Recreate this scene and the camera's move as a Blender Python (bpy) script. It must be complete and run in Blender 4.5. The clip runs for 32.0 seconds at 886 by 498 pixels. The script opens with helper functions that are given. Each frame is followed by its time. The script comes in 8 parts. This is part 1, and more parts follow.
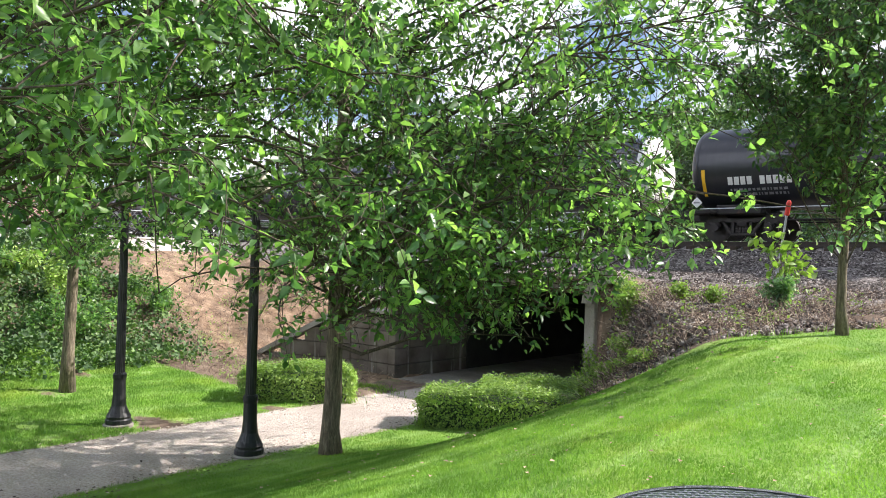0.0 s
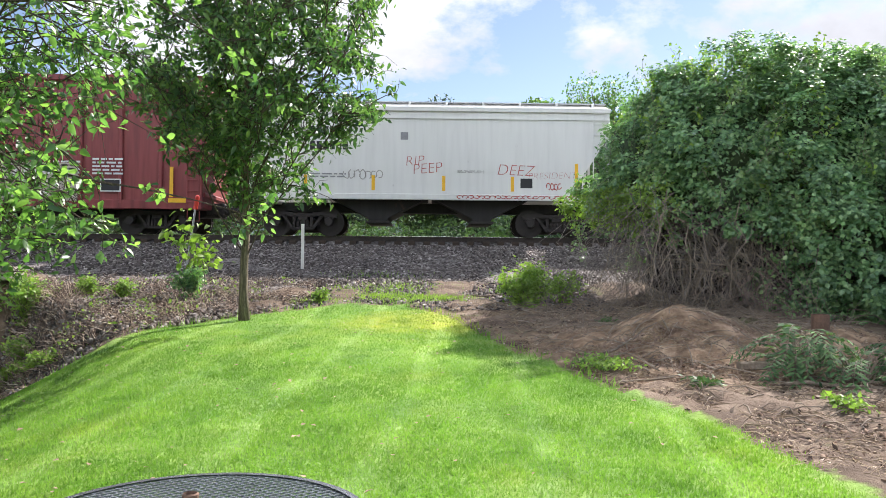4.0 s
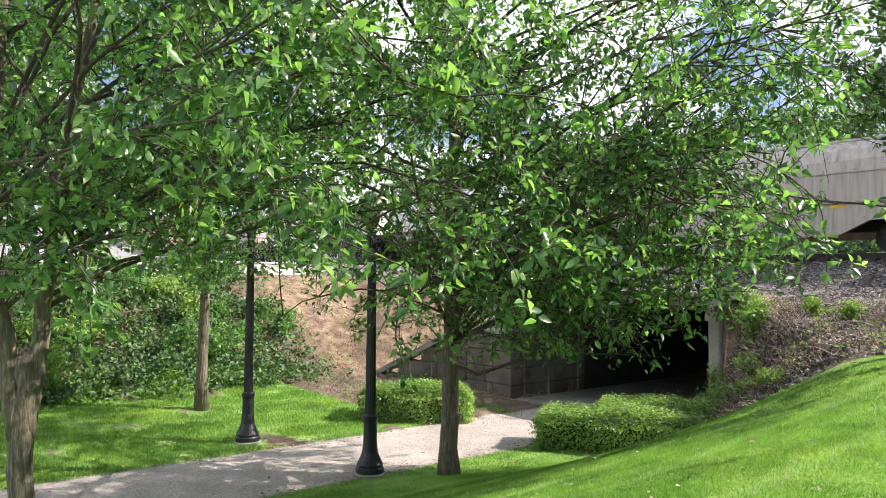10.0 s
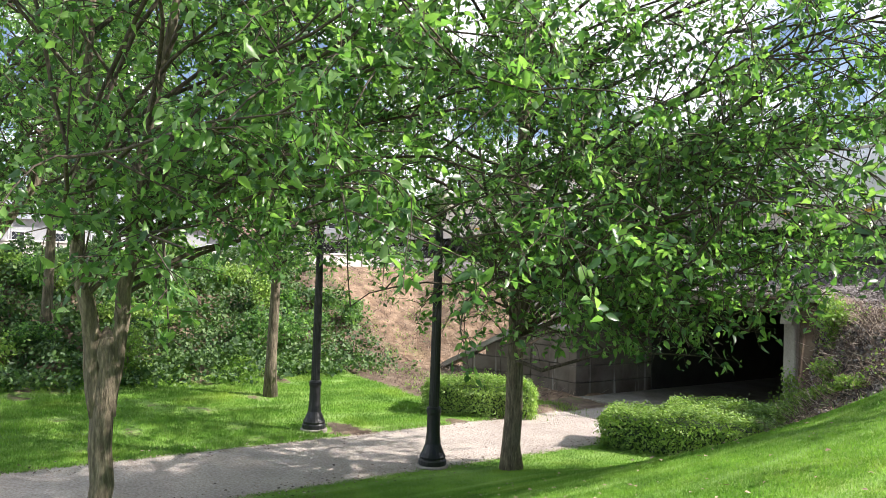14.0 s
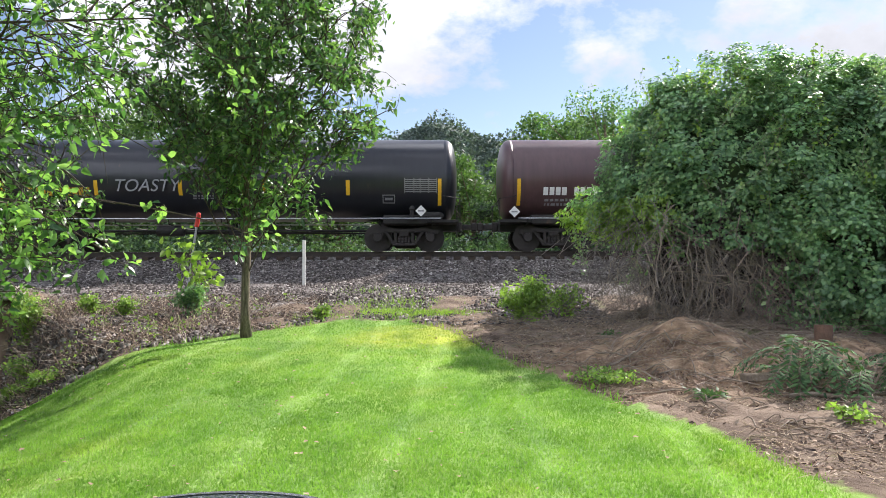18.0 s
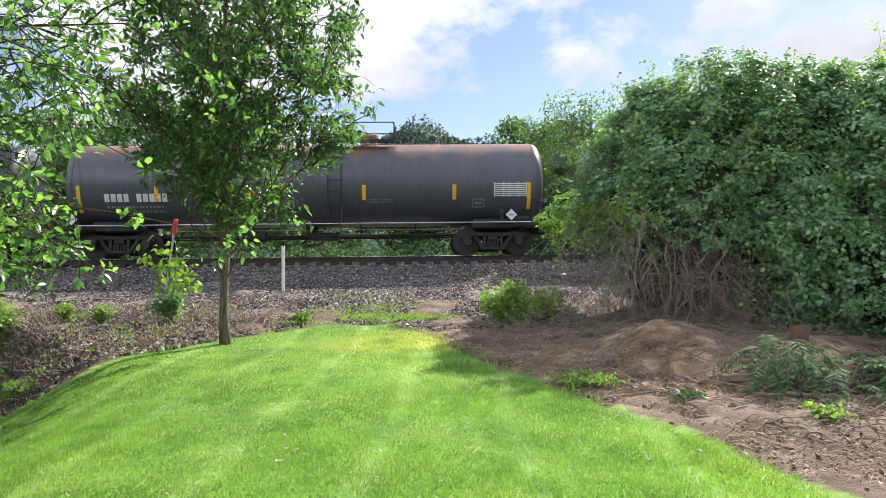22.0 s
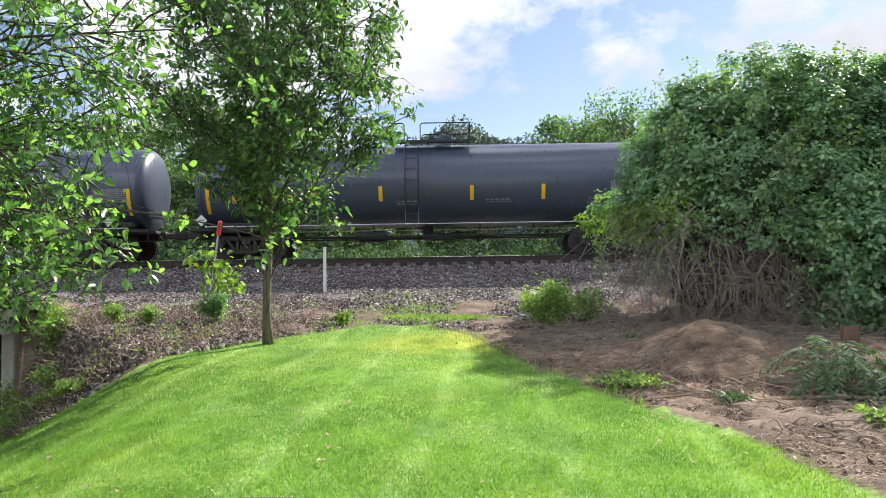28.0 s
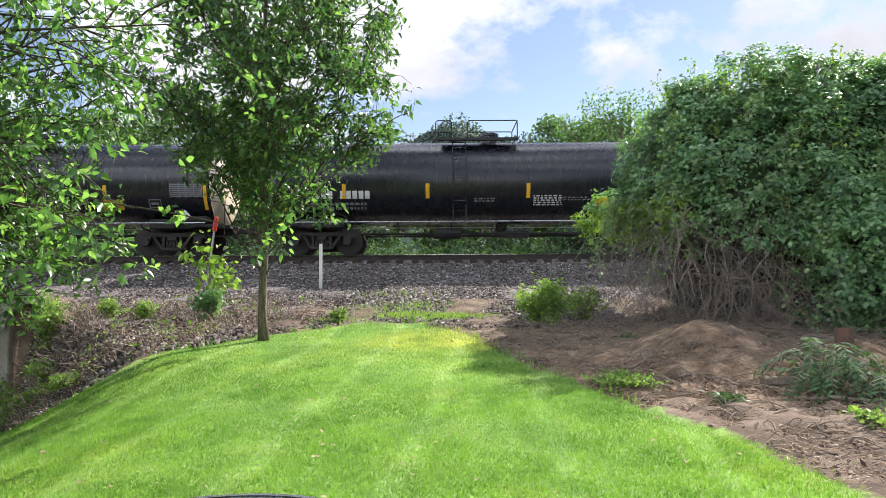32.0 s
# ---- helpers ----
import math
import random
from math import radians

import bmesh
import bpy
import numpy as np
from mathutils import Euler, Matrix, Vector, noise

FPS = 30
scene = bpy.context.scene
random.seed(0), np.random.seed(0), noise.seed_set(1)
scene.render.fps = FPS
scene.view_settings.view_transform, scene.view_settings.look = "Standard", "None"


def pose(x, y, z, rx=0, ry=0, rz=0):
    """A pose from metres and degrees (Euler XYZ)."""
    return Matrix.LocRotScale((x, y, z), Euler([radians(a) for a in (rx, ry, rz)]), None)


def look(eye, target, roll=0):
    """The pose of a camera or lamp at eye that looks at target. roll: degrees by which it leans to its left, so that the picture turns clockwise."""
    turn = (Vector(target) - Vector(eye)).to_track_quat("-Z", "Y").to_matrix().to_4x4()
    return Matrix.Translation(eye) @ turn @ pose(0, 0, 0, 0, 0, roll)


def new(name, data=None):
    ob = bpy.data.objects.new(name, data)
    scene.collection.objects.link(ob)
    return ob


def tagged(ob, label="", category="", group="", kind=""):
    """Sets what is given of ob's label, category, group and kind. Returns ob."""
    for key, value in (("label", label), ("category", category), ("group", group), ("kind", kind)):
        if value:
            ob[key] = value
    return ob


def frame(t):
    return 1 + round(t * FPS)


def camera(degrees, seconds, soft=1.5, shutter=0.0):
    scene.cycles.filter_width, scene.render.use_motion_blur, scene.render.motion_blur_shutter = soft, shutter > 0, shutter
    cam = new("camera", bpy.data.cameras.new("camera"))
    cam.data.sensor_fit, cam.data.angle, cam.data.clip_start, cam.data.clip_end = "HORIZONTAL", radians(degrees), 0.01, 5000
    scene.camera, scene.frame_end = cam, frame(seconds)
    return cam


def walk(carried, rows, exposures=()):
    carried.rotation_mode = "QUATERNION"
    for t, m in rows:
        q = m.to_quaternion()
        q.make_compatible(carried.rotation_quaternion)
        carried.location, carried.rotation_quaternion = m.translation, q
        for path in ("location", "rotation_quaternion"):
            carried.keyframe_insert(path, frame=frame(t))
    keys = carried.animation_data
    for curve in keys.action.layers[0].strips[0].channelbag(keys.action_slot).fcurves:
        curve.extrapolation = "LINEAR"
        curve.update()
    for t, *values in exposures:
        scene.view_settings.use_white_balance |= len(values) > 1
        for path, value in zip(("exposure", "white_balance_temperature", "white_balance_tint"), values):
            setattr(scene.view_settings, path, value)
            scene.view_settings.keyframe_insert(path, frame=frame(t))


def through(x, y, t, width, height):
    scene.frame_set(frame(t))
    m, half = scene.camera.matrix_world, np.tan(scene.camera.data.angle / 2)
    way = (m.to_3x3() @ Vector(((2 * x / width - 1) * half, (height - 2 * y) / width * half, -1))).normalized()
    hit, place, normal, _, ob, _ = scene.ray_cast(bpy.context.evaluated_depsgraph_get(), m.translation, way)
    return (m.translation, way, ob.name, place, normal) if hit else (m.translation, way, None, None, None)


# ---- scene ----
cam = camera(60.82, 32.0, soft=0.8)
EYE = Vector((0.0, 0.0, 1.63))


def aim(yaw, pitch, roll):
    """The camera's pose from its turn to the left of +y, its tilt upwards and its lean, in degrees."""
    a, b = radians(yaw), radians(pitch)
    return look(EYE, EYE + Vector((-math.sin(a) * math.cos(b), math.cos(a) * math.cos(b), math.sin(b))), roll)


walk(cam, [(t, aim(a, b, c)) for t, a, b, c in (
    (0, 41.43, 0.93, 1.55), (0.5, 44.04, 0.97, 1.20), (1, 45.96, 1.18, 1.39), (1.5, 46.97, 1.43, 1.48),
    (2, 45.81, 1.35, 1.52), (2.5, 38.98, 1.22, 1.41), (3, 26.13, 1.40, 1.44), (3.5, 11.09, 1.40, 1.21),
    (4, -1.22, 1.16, 0.47), (4.5, -6.95, 0.90, -0.06), (6.5, -3.19, 0.87, -0.10), (7, 1.20, 1.31, -0.60),
    (7.5, 5.47, 1.75, -0.53), (8, 12.27, 1.76, -0.69), (8.5, 24.52, 1.66, -0.80), (9, 37.17, 1.94, -0.53),
    (9.5, 46.34, 2.29, 0.04), (10, 50.04, 2.27, 0.47), (10.5, 51.83, 2.01, 0.73), (11, 52.99, 1.78, 0.88),
    (11.5, 54.16, 1.87, 0.62), (12, 56.98, 2.67, 0.74), (12.5, 59.08, 3.19, 1.32), (13, 58.23, 2.61, 1.51),
    (13.5, 56.51, 2.00, 1.78), (15.5, 36.52, 2.22, 0.88), (16, 21.19, 2.48, 0.72), (16.5, 10.33, 2.49, 0.32),
    (17, 4.09, 2.45, 0.16), (17.5, 0.81, 2.40, 0.08), (18, -1.12, 2.27, -0.17), (18.5, -2.43, 2.19, -0.24),
    (19, -3.14, 2.20, -0.33), (19.5, -3.48, 2.22, -0.41), (20, -3.62, 2.23, -0.57), (20.5, -3.45, 2.25, -0.61),
    (21, -3.13, 2.43, -0.69), (21.5, -2.91, 2.56, -0.76), (22, -2.65, 2.59, -0.75), (22.5, -2.50, 2.55, -0.75),
    (23, -2.33, 2.49, -0.78), (23.5, -2.70, 2.40, -0.66), (24, -3.14, 2.40, -0.56), (24.5, -3.21, 2.40, -0.50),
    (26.5, -0.93, 2.50, -0.68), (27, 0.14, 2.66, -0.76), (27.5, 0.42, 2.79, -0.87), (28, 0.39, 2.66, -0.85),
    (28.5, 0.64, 2.70, -1.15), (29, 0.69, 2.85, -1.17), (29.5, 0.06, 2.74, -0.79), (30, -0.61, 2.51, -0.64),
    (30.5, -0.74, 2.35, -0.58), (31, -0.51, 2.30, -0.52), (31.5, -0.28, 2.41, -0.38), (32, 0.11, 2.51, -0.30),
)], exposures=[(t, stops, 6500, 16) for t, stops in ((0, 1.90), (2.5, 1.90), (4, 1.86), (7.5, 1.82), (9.5, 1.82), (13.5, 1.85), (16.5, 1.79), (32, 1.79))])

# ---- light ----
SUN_TURN, SUN_HIGH = 41.0, 38.0   # degrees to the right of +y, and above the horizon
world = bpy.data.worlds.new("sky")
scene.world = world
world.use_nodes = True
wn, wl = world.node_tree.nodes, world.node_tree.links
wn.clear()
w_out, w_bg = wn.new("ShaderNodeOutputWorld"), wn.new("ShaderNodeBackground")
w_sky = wn.new("ShaderNodeTexSky")
w_sky.sky_type, w_sky.sun_disc = "NISHITA", False
w_sky.sun_elevation, w_sky.sun_rotation = radians(SUN_HIGH), radians(SUN_TURN)
w_sky.dust_density, w_sky.air_density = 0.25, 1.0
w_geo = wn.new("ShaderNodeTexCoord")
w_map = wn.new("ShaderNodeMapping")
w_map.inputs["Scale"].default_value = (1.0, 1.0, 1.7)
w_map.inputs["Location"].default_value = (0.35, 0.1, 0.0)
wl.new(w_geo.outputs["Generated"], w_map.inputs["Vector"])


def sky_math(op, a, b):
    n = wn.new("ShaderNodeMath")
    n.operation = op
    for k, v in ((0, a), (1, b)):
        if isinstance(v, (int, float)):
            n.inputs[k].default_value = v
        else:
            wl.new(v, n.inputs[k])
    return n.outputs[0]


def sky_noise(scale, detail, rough):
    n = wn.new("ShaderNodeTexNoise")
    n.inputs["Scale"].default_value, n.inputs["Detail"].default_value, n.inputs["Roughness"].default_value = scale, detail, rough
    wl.new(w_map.outputs["Vector"], n.inputs["Vector"])
    return n.outputs["Fac"]


def sky_range(fac, a, b, c, d):
    n = wn.new("ShaderNodeMapRange")
    for k, v in enumerate((a, b, c, d)):
        n.inputs[k + 1].default_value = v
    wl.new(fac, n.inputs[0])
    return n.outputs[0]


def toward(turn, high):
    """How near a direction of the sky lies to one given in degrees to the right of +y and above the horizon."""
    n = wn.new("ShaderNodeVectorMath")
    n.operation = "DOT_PRODUCT"
    a, e = radians(turn), radians(high)
    n.inputs[1].default_value = (math.sin(a) * math.cos(e), math.cos(a) * math.cos(e), math.sin(e))
    wl.new(w_geo.outputs["Generated"], n.inputs[0])
    return n.outputs["Value"]


# broken cumulus, with two heaped clouds over the line and thin haze towards the sun
cover = sky_range(sky_noise(4.2, 11.0, 0.6), 0.25, 0.75, 0.0, 1.0)
for turn, high, wide in ((0.0, 19.0, 8.5), (14.5, 17.5, 5.0), (-22.0, 20.0, 14.0), (-46.0, 16.0, 16.0), (33.0, 24.0, 16.0)):
    cover = sky_math("ADD", cover, sky_range(toward(turn, high), math.cos(radians(wide)), 1.0, 0.0, 0.22))
w_mask = sky_range(cover, 0.53, 0.74, 0.0, 1.0)
# the parts of a cloud that face the sun are bright, its heart is grey; clouds across from the sun and overhead are
# brightened as added fill for shaded sides
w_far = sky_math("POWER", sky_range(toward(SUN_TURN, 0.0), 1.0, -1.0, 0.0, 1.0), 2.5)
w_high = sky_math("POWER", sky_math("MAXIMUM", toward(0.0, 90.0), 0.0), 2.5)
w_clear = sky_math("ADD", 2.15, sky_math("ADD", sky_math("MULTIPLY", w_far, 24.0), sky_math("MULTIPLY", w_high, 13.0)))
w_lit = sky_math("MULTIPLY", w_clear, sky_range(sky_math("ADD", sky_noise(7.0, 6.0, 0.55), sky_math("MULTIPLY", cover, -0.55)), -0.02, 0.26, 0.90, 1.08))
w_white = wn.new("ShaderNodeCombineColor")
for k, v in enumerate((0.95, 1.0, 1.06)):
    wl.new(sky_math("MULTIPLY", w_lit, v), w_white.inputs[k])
w_blue = wn.new("ShaderNodeMix")
w_blue.data_type, w_blue.blend_type = "RGBA", "MULTIPLY"
w_blue.inputs["Factor"].default_value = 1.0
w_blue.inputs[7].default_value = (0.43, 0.425, 0.43, 1.0)
wl.new(w_sky.outputs["Color"], w_blue.inputs[6])
w_cloud = wn.new("ShaderNodeMix")
w_cloud.data_type = "RGBA"
wl.new(w_mask, w_cloud.inputs["Factor"])
wl.new(w_blue.outputs[2], w_cloud.inputs[6])
wl.new(w_white.outputs[0], w_cloud.inputs[7])
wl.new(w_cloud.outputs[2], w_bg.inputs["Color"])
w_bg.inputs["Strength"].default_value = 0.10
wl.new(w_bg.outputs["Background"], w_out.inputs["Surface"])

sun = new("sun", bpy.data.lights.new("sun", "SUN"))
sun.data.energy, sun.data.angle, sun.data.color = 3.2, radians(0.6), (1.0, 0.95, 0.87)
sa, sb = radians(SUN_TURN), radians(SUN_HIGH)
SUN_WAY = Vector((math.sin(sa) * math.cos(sb), math.cos(sa) * math.cos(sb), math.sin(sb)))
sun.matrix_world = look(SUN_WAY * 60, (0, 0, 0))
scene.view_settings.exposure = 1.0

# ---- materials ----
def material(name, rough=0.8, metal=0.0, spec=0.4):
    """A node material with its Principled shader; returns the material, its nodes, links and shader."""
    m = bpy.data.materials.new(name)
    m.use_nodes = True
    nodes, links = m.node_tree.nodes, m.node_tree.links
    b = nodes["Principled BSDF"]
    b.inputs["Roughness"].default_value, b.inputs["Metallic"].default_value = rough, metal
    b.inputs["Specular IOR Level"].default_value = spec
    return m, nodes, links, b


def ramp(nodes, links, fac, stops):
    r = nodes.new("ShaderNodeValToRGB")
    while len(r.color_ramp.elements) < len(stops):
        r.color_ramp.elements.new(0.5)
    for e, (p, c) in zip(r.color_ramp.elements, stops):
        e.position, e.color = p, (*c, 1)
    links.new(fac, r.inputs["Fac"])
    return r.outputs["Color"]


def grain(nodes, links, scale, detail=4.0, coord="Object", stretch=(1, 1, 1), rough=0.55):
    tc, mp, n = nodes.new("ShaderNodeTexCoord"), nodes.new("ShaderNodeMapping"), nodes.new("ShaderNodeTexNoise")
    mp.inputs["Scale"].default_value = stretch
    n.inputs["Scale"].default_value, n.inputs["Detail"].default_value, n.inputs["Roughness"].default_value = scale, detail, rough
    links.new(tc.outputs[coord], mp.inputs["Vector"])
    links.new(mp.outputs["Vector"], n.inputs["Vector"])
    return n.outputs["Fac"]


def blend(nodes, links, fac, a, b, mode="MIX"):
    m = nodes.new("ShaderNodeMix")
    m.data_type, m.blend_type = "RGBA", mode
    for sock, v in ((m.inputs["Factor"], fac), (m.inputs[6], a), (m.inputs[7], b)):
        if isinstance(v, bpy.types.NodeSocket):
            links.new(v, sock)
        elif isinstance(v, (int, float)):
            sock.default_value = v
        else:
            sock.default_value = (*v, 1)
    return m.outputs[2]


def bumped(nodes, links, b, height, strength=0.4, distance=0.02):
    n = nodes.new("ShaderNodeBump")
    n.inputs["Strength"].default_value, n.inputs["Distance"].default_value = strength, distance
    links.new(height, n.inputs["Height"])
    links.new(n.outputs["Normal"], b.inputs["Normal"])


def surface(name, stops, scale=6.0, rough=0.8, metal=0.0, fine=40.0, bump=0.25, distance=0.01, stretch=(1, 1, 1), spec=0.4, coord="Object"):
    """A surface whose colour runs through stops by a coarse and a fine grain, with relief."""
    m, nodes, links, b = material(name, rough, metal, spec)
    coarse, small = grain(nodes, links, scale, 6, coord, stretch), grain(nodes, links, fine, 3, coord, stretch)
    mixed = nodes.new("ShaderNodeMath")
    mixed.operation = "MULTIPLY_ADD"
    links.new(small, mixed.inputs[0])
    mixed.inputs[1].default_value = 0.35
    half = nodes.new("ShaderNodeMath")
    half.operation, half.inputs[1].default_value = "MULTIPLY", 0.65
    links.new(coarse, half.inputs[0])
    links.new(half.outputs[0], mixed.inputs[2])
    links.new(ramp(nodes, links, mixed.outputs[0], stops), b.inputs["Base Color"])
    if bump:
        bumped(nodes, links, b, mixed.outputs[0], bump, distance)
    return m


def shades(c, k=0.25):
    """Three stops round a colour."""
    return [(0.3, tuple(v * (1 - k) for v in c)), (0.5, c), (0.7, tuple(min(1, v * (1 + k)) for v in c))]


def mowing(nodes, links, col):
    """The mown lawn's look: narrow pale tracks of the mower, broad stripes, mottling and one dry yellow patch."""
    tc, mp, wv = nodes.new("ShaderNodeTexCoord"), nodes.new("ShaderNodeMapping"), nodes.new("ShaderNodeTexWave")
    mp.inputs["Rotation"].default_value = (0, 0, radians(5))
    mp.inputs["Location"].default_value = (0.28, 0, 0)
    wv.inputs["Scale"].default_value, wv.inputs["Distortion"].default_value, wv.inputs["Detail"].default_value = 0.235, 1.5, 3.0
    wv.inputs["Detail Scale"].default_value = 1.4
    links.new(tc.outputs["Object"], mp.inputs["Vector"])
    links.new(mp.outputs["Vector"], wv.inputs["Vector"])
    col = blend(nodes, links, 1.0, col, ramp(nodes, links, wv.outputs["Fac"], [(0.2, (0.96, 0.98, 0.95)), (0.88, (1.02, 1.0, 1.0)), (0.995, (1.26, 1.16, 1.55))]), "MULTIPLY")
    mottle = ramp(nodes, links, grain(nodes, links, 1.7, 7, "Object", (1, 0.6, 1), 0.62), [(0.36, (0.70, 0.78, 0.68)), (0.5, (1, 1, 1)), (0.66, (1.22, 1.12, 1.25))])
    col = blend(nodes, links, 1.0, col, mottle, "MULTIPLY")
    dry = ramp(nodes, links, grain(nodes, links, 0.5, 5), [(0.55, (1, 1, 1)), (0.75, (1.3, 1.08, 0.95))])
    col = blend(nodes, links, 1.0, col, dry, "MULTIPLY")
    ball, at = nodes.new("ShaderNodeTexGradient"), nodes.new("ShaderNodeMapping")
    ball.gradient_type = "SPHERICAL"
    at.inputs["Scale"].default_value = (0.42, 0.5, 0.25)
    at.inputs["Location"].default_value = (-0.08, -7.15, -0.15)
    links.new(tc.outputs["Object"], at.inputs["Vector"])
    links.new(at.outputs["Vector"], ball.inputs["Vector"])
    patch = nodes.new("ShaderNodeMath")
    patch.operation = "MULTIPLY"
    links.new(ball.outputs["Fac"], patch.inputs[0])
    links.new(grain(nodes, links, 2.6, 5), patch.inputs[1])
    return blend(nodes, links, 1.0, col, ramp(nodes, links, patch.outputs[0], [(0.08, (1, 1, 1)), (0.32, (1.75, 1.2, 1.0))]), "MULTIPLY")


def leafage(name, dark, mid, light, through=0.45, gloss=0.35, mown=False):
    """Leaves: varied leaf by leaf, and letting light through."""
    m, nodes, links, b = material(name, gloss, 0.0, 0.2 if mown else 0.65)
    g = nodes.new("ShaderNodeNewGeometry")
    base = ramp(nodes, links, g.outputs["Random Per Island"], [(0.0, dark), (0.5, mid), (1.0, light)])
    big = grain(nodes, links, 0.9, 3)
    tone = ramp(nodes, links, big, [(0.35, (0.75, 0.78, 0.72)), (0.65, (1.15, 1.12, 1.0))])
    col = blend(nodes, links, 1.0, base, tone, "MULTIPLY")
    if mown:
        col = mowing(nodes, links, col)
    links.new(col, b.inputs["Base Color"])
    t = nodes.new("ShaderNodeBsdfTranslucent")
    warm = blend(nodes, links, 1.0, col, (1.35, 1.6, 0.7), "MULTIPLY")
    links.new(warm, t.inputs["Color"])
    mix = nodes.new("ShaderNodeMixShader")
    mix.inputs["Fac"].default_value = through
    links.new(b.outputs[0], mix.inputs[1])
    links.new(t.outputs[0], mix.inputs[2])
    links.new(mix.outputs[0], nodes["Material Output"].inputs["Surface"])
    return m


M_LEAF = leafage("linden_leaves", (0.038, 0.10, 0.042), (0.115, 0.23, 0.085), (0.24, 0.38, 0.145), 0.55, 0.36)
M_LEAF_B = leafage("young_tree_leaves", (0.032, 0.085, 0.04), (0.08, 0.165, 0.068), (0.165, 0.27, 0.105), 0.48, 0.36)
M_VINE = leafage("vine_leaves", (0.075, 0.165, 0.085), (0.145, 0.275, 0.14), (0.25, 0.40, 0.20), 0.38, 0.4)
# leaf colour darkened to hold the shade beneath the far trees
M_UNDER = leafage("undergrowth_leaves", (0.03, 0.06, 0.032), (0.06, 0.115, 0.055), (0.10, 0.175, 0.08), 0.25, 0.95)
M_BRIGHT = leafage("fresh_leaves", (0.13, 0.22, 0.05), (0.20, 0.31, 0.07), (0.28, 0.40, 0.10), 0.45, 0.55)
M_HEDGE = leafage("hedge_leaves", (0.12, 0.21, 0.05), (0.20, 0.32, 0.075), (0.31, 0.43, 0.11), 0.35, 0.6)
M_FAR = leafage("distant_leaves", (0.045, 0.095, 0.035), (0.08, 0.15, 0.05), (0.135, 0.225, 0.075), 0.35, 0.6)
M_GRASS = leafage("grass_blades", (0.145, 0.27, 0.056), (0.168, 0.30, 0.066), (0.20, 0.335, 0.085), 0.4, 0.7, True)
M_IVY = leafage("ivy_leaves", (0.03, 0.075, 0.026), (0.065, 0.135, 0.042), (0.13, 0.22, 0.065), 0.25, 0.65)
M_BARK = surface("bark", [(0.32, (0.05, 0.042, 0.03)), (0.5, (0.14, 0.115, 0.08)), (0.66, (0.27, 0.23, 0.165))], 7, 0.95, 0, 30, 1.0, 0.05, (4, 4, 0.5))
M_LIMB = surface("dark_limb_bark", [(0.32, (0.025, 0.02, 0.015)), (0.5, (0.065, 0.052, 0.038)), (0.66, (0.13, 0.105, 0.078))], 7, 0.95, 0, 30, 0.6, 0.02, (4, 4, 0.5))
M_TWIG = surface("dead_stems", [(0.3, (0.10, 0.075, 0.055)), (0.5, (0.2, 0.16, 0.12)), (0.7, (0.32, 0.27, 0.22))], 4, 0.95, 0, 30, 0.3)
m, nodes, links, b = material("dead_stalks_mixed", 0.95, 0, 0.2)
gg = nodes.new("ShaderNodeNewGeometry")
links.new(ramp(nodes, links, gg.outputs["Random Per Island"], [(0.0, (0.04, 0.028, 0.024)), (0.45, (0.12, 0.085, 0.068)), (0.75, (0.28, 0.21, 0.16)), (1.0, (0.56, 0.48, 0.38))]), b.inputs["Base Color"])
M_BRUSH = m
M_VINESTEM = surface("old_vine_stems", [(0.3, (0.07, 0.058, 0.05)), (0.5, (0.15, 0.128, 0.112)), (0.7, (0.33, 0.295, 0.265))], 4, 0.95, 0, 30, 0.3)
# concrete darkened in colour for the passage's shade; also its cap and bearing wall
M_DARKCONC = surface("dark_passage_concrete", shades((0.05, 0.047, 0.043), 0.4), 1.5, 0.95, 0, 20, 0.3, 0.02)
M_STRAW = surface("dry_straw", [(0.3, (0.17, 0.12, 0.075)), (0.5, (0.30, 0.23, 0.15)), (0.7, (0.45, 0.37, 0.26))], 3, 0.95, 0, 20, 0.2)
M_CONC = surface("weathered_concrete", [(0.3, (0.13, 0.115, 0.10)), (0.5, (0.24, 0.215, 0.19)), (0.72, (0.36, 0.34, 0.31))], 1.3, 0.9, 0, 18, 0.4, 0.02, (1, 1, 0.6))
M_PALE = surface("pale_concrete", [(0.3, (0.36, 0.34, 0.31)), (0.5, (0.5, 0.48, 0.45)), (0.7, (0.62, 0.6, 0.57))], 1.5, 0.9, 0, 20, 0.3, 0.01)
M_COPING = surface("mossy_coping", [(0.3, (0.19, 0.17, 0.15)), (0.5, (0.30, 0.275, 0.245)), (0.7, (0.42, 0.39, 0.35))], 1.5, 0.9, 0, 20, 0.3, 0.01)
M_GRIT = surface("fine_gravel", [(0.3, (0.27, 0.215, 0.18)), (0.5, (0.42, 0.36, 0.31)), (0.7, (0.55, 0.49, 0.43))], 9.0, 0.95, 0, 30, 0.2, 0.004)
M_IRON = surface("black_iron", shades((0.014, 0.015, 0.017)), 8, 0.42, 0.0, 60, 0.12, 0.004)
M_RUST = surface("rusty_steel", [(0.3, (0.07, 0.04, 0.028)), (0.5, (0.14, 0.085, 0.06)), (0.7, (0.22, 0.13, 0.085))], 5, 0.85, 0.2, 50, 0.3, 0.004)
M_RAIL = surface("worn_rail", shades((0.05, 0.04, 0.034)), 6, 0.7, 0.3, 60, 0.2, 0.003)
M_RAILTOP = surface("polished_rail_head", shades((0.62, 0.62, 0.62), 0.1), 6, 0.22, 1.0, 60, 0.05, 0.001)
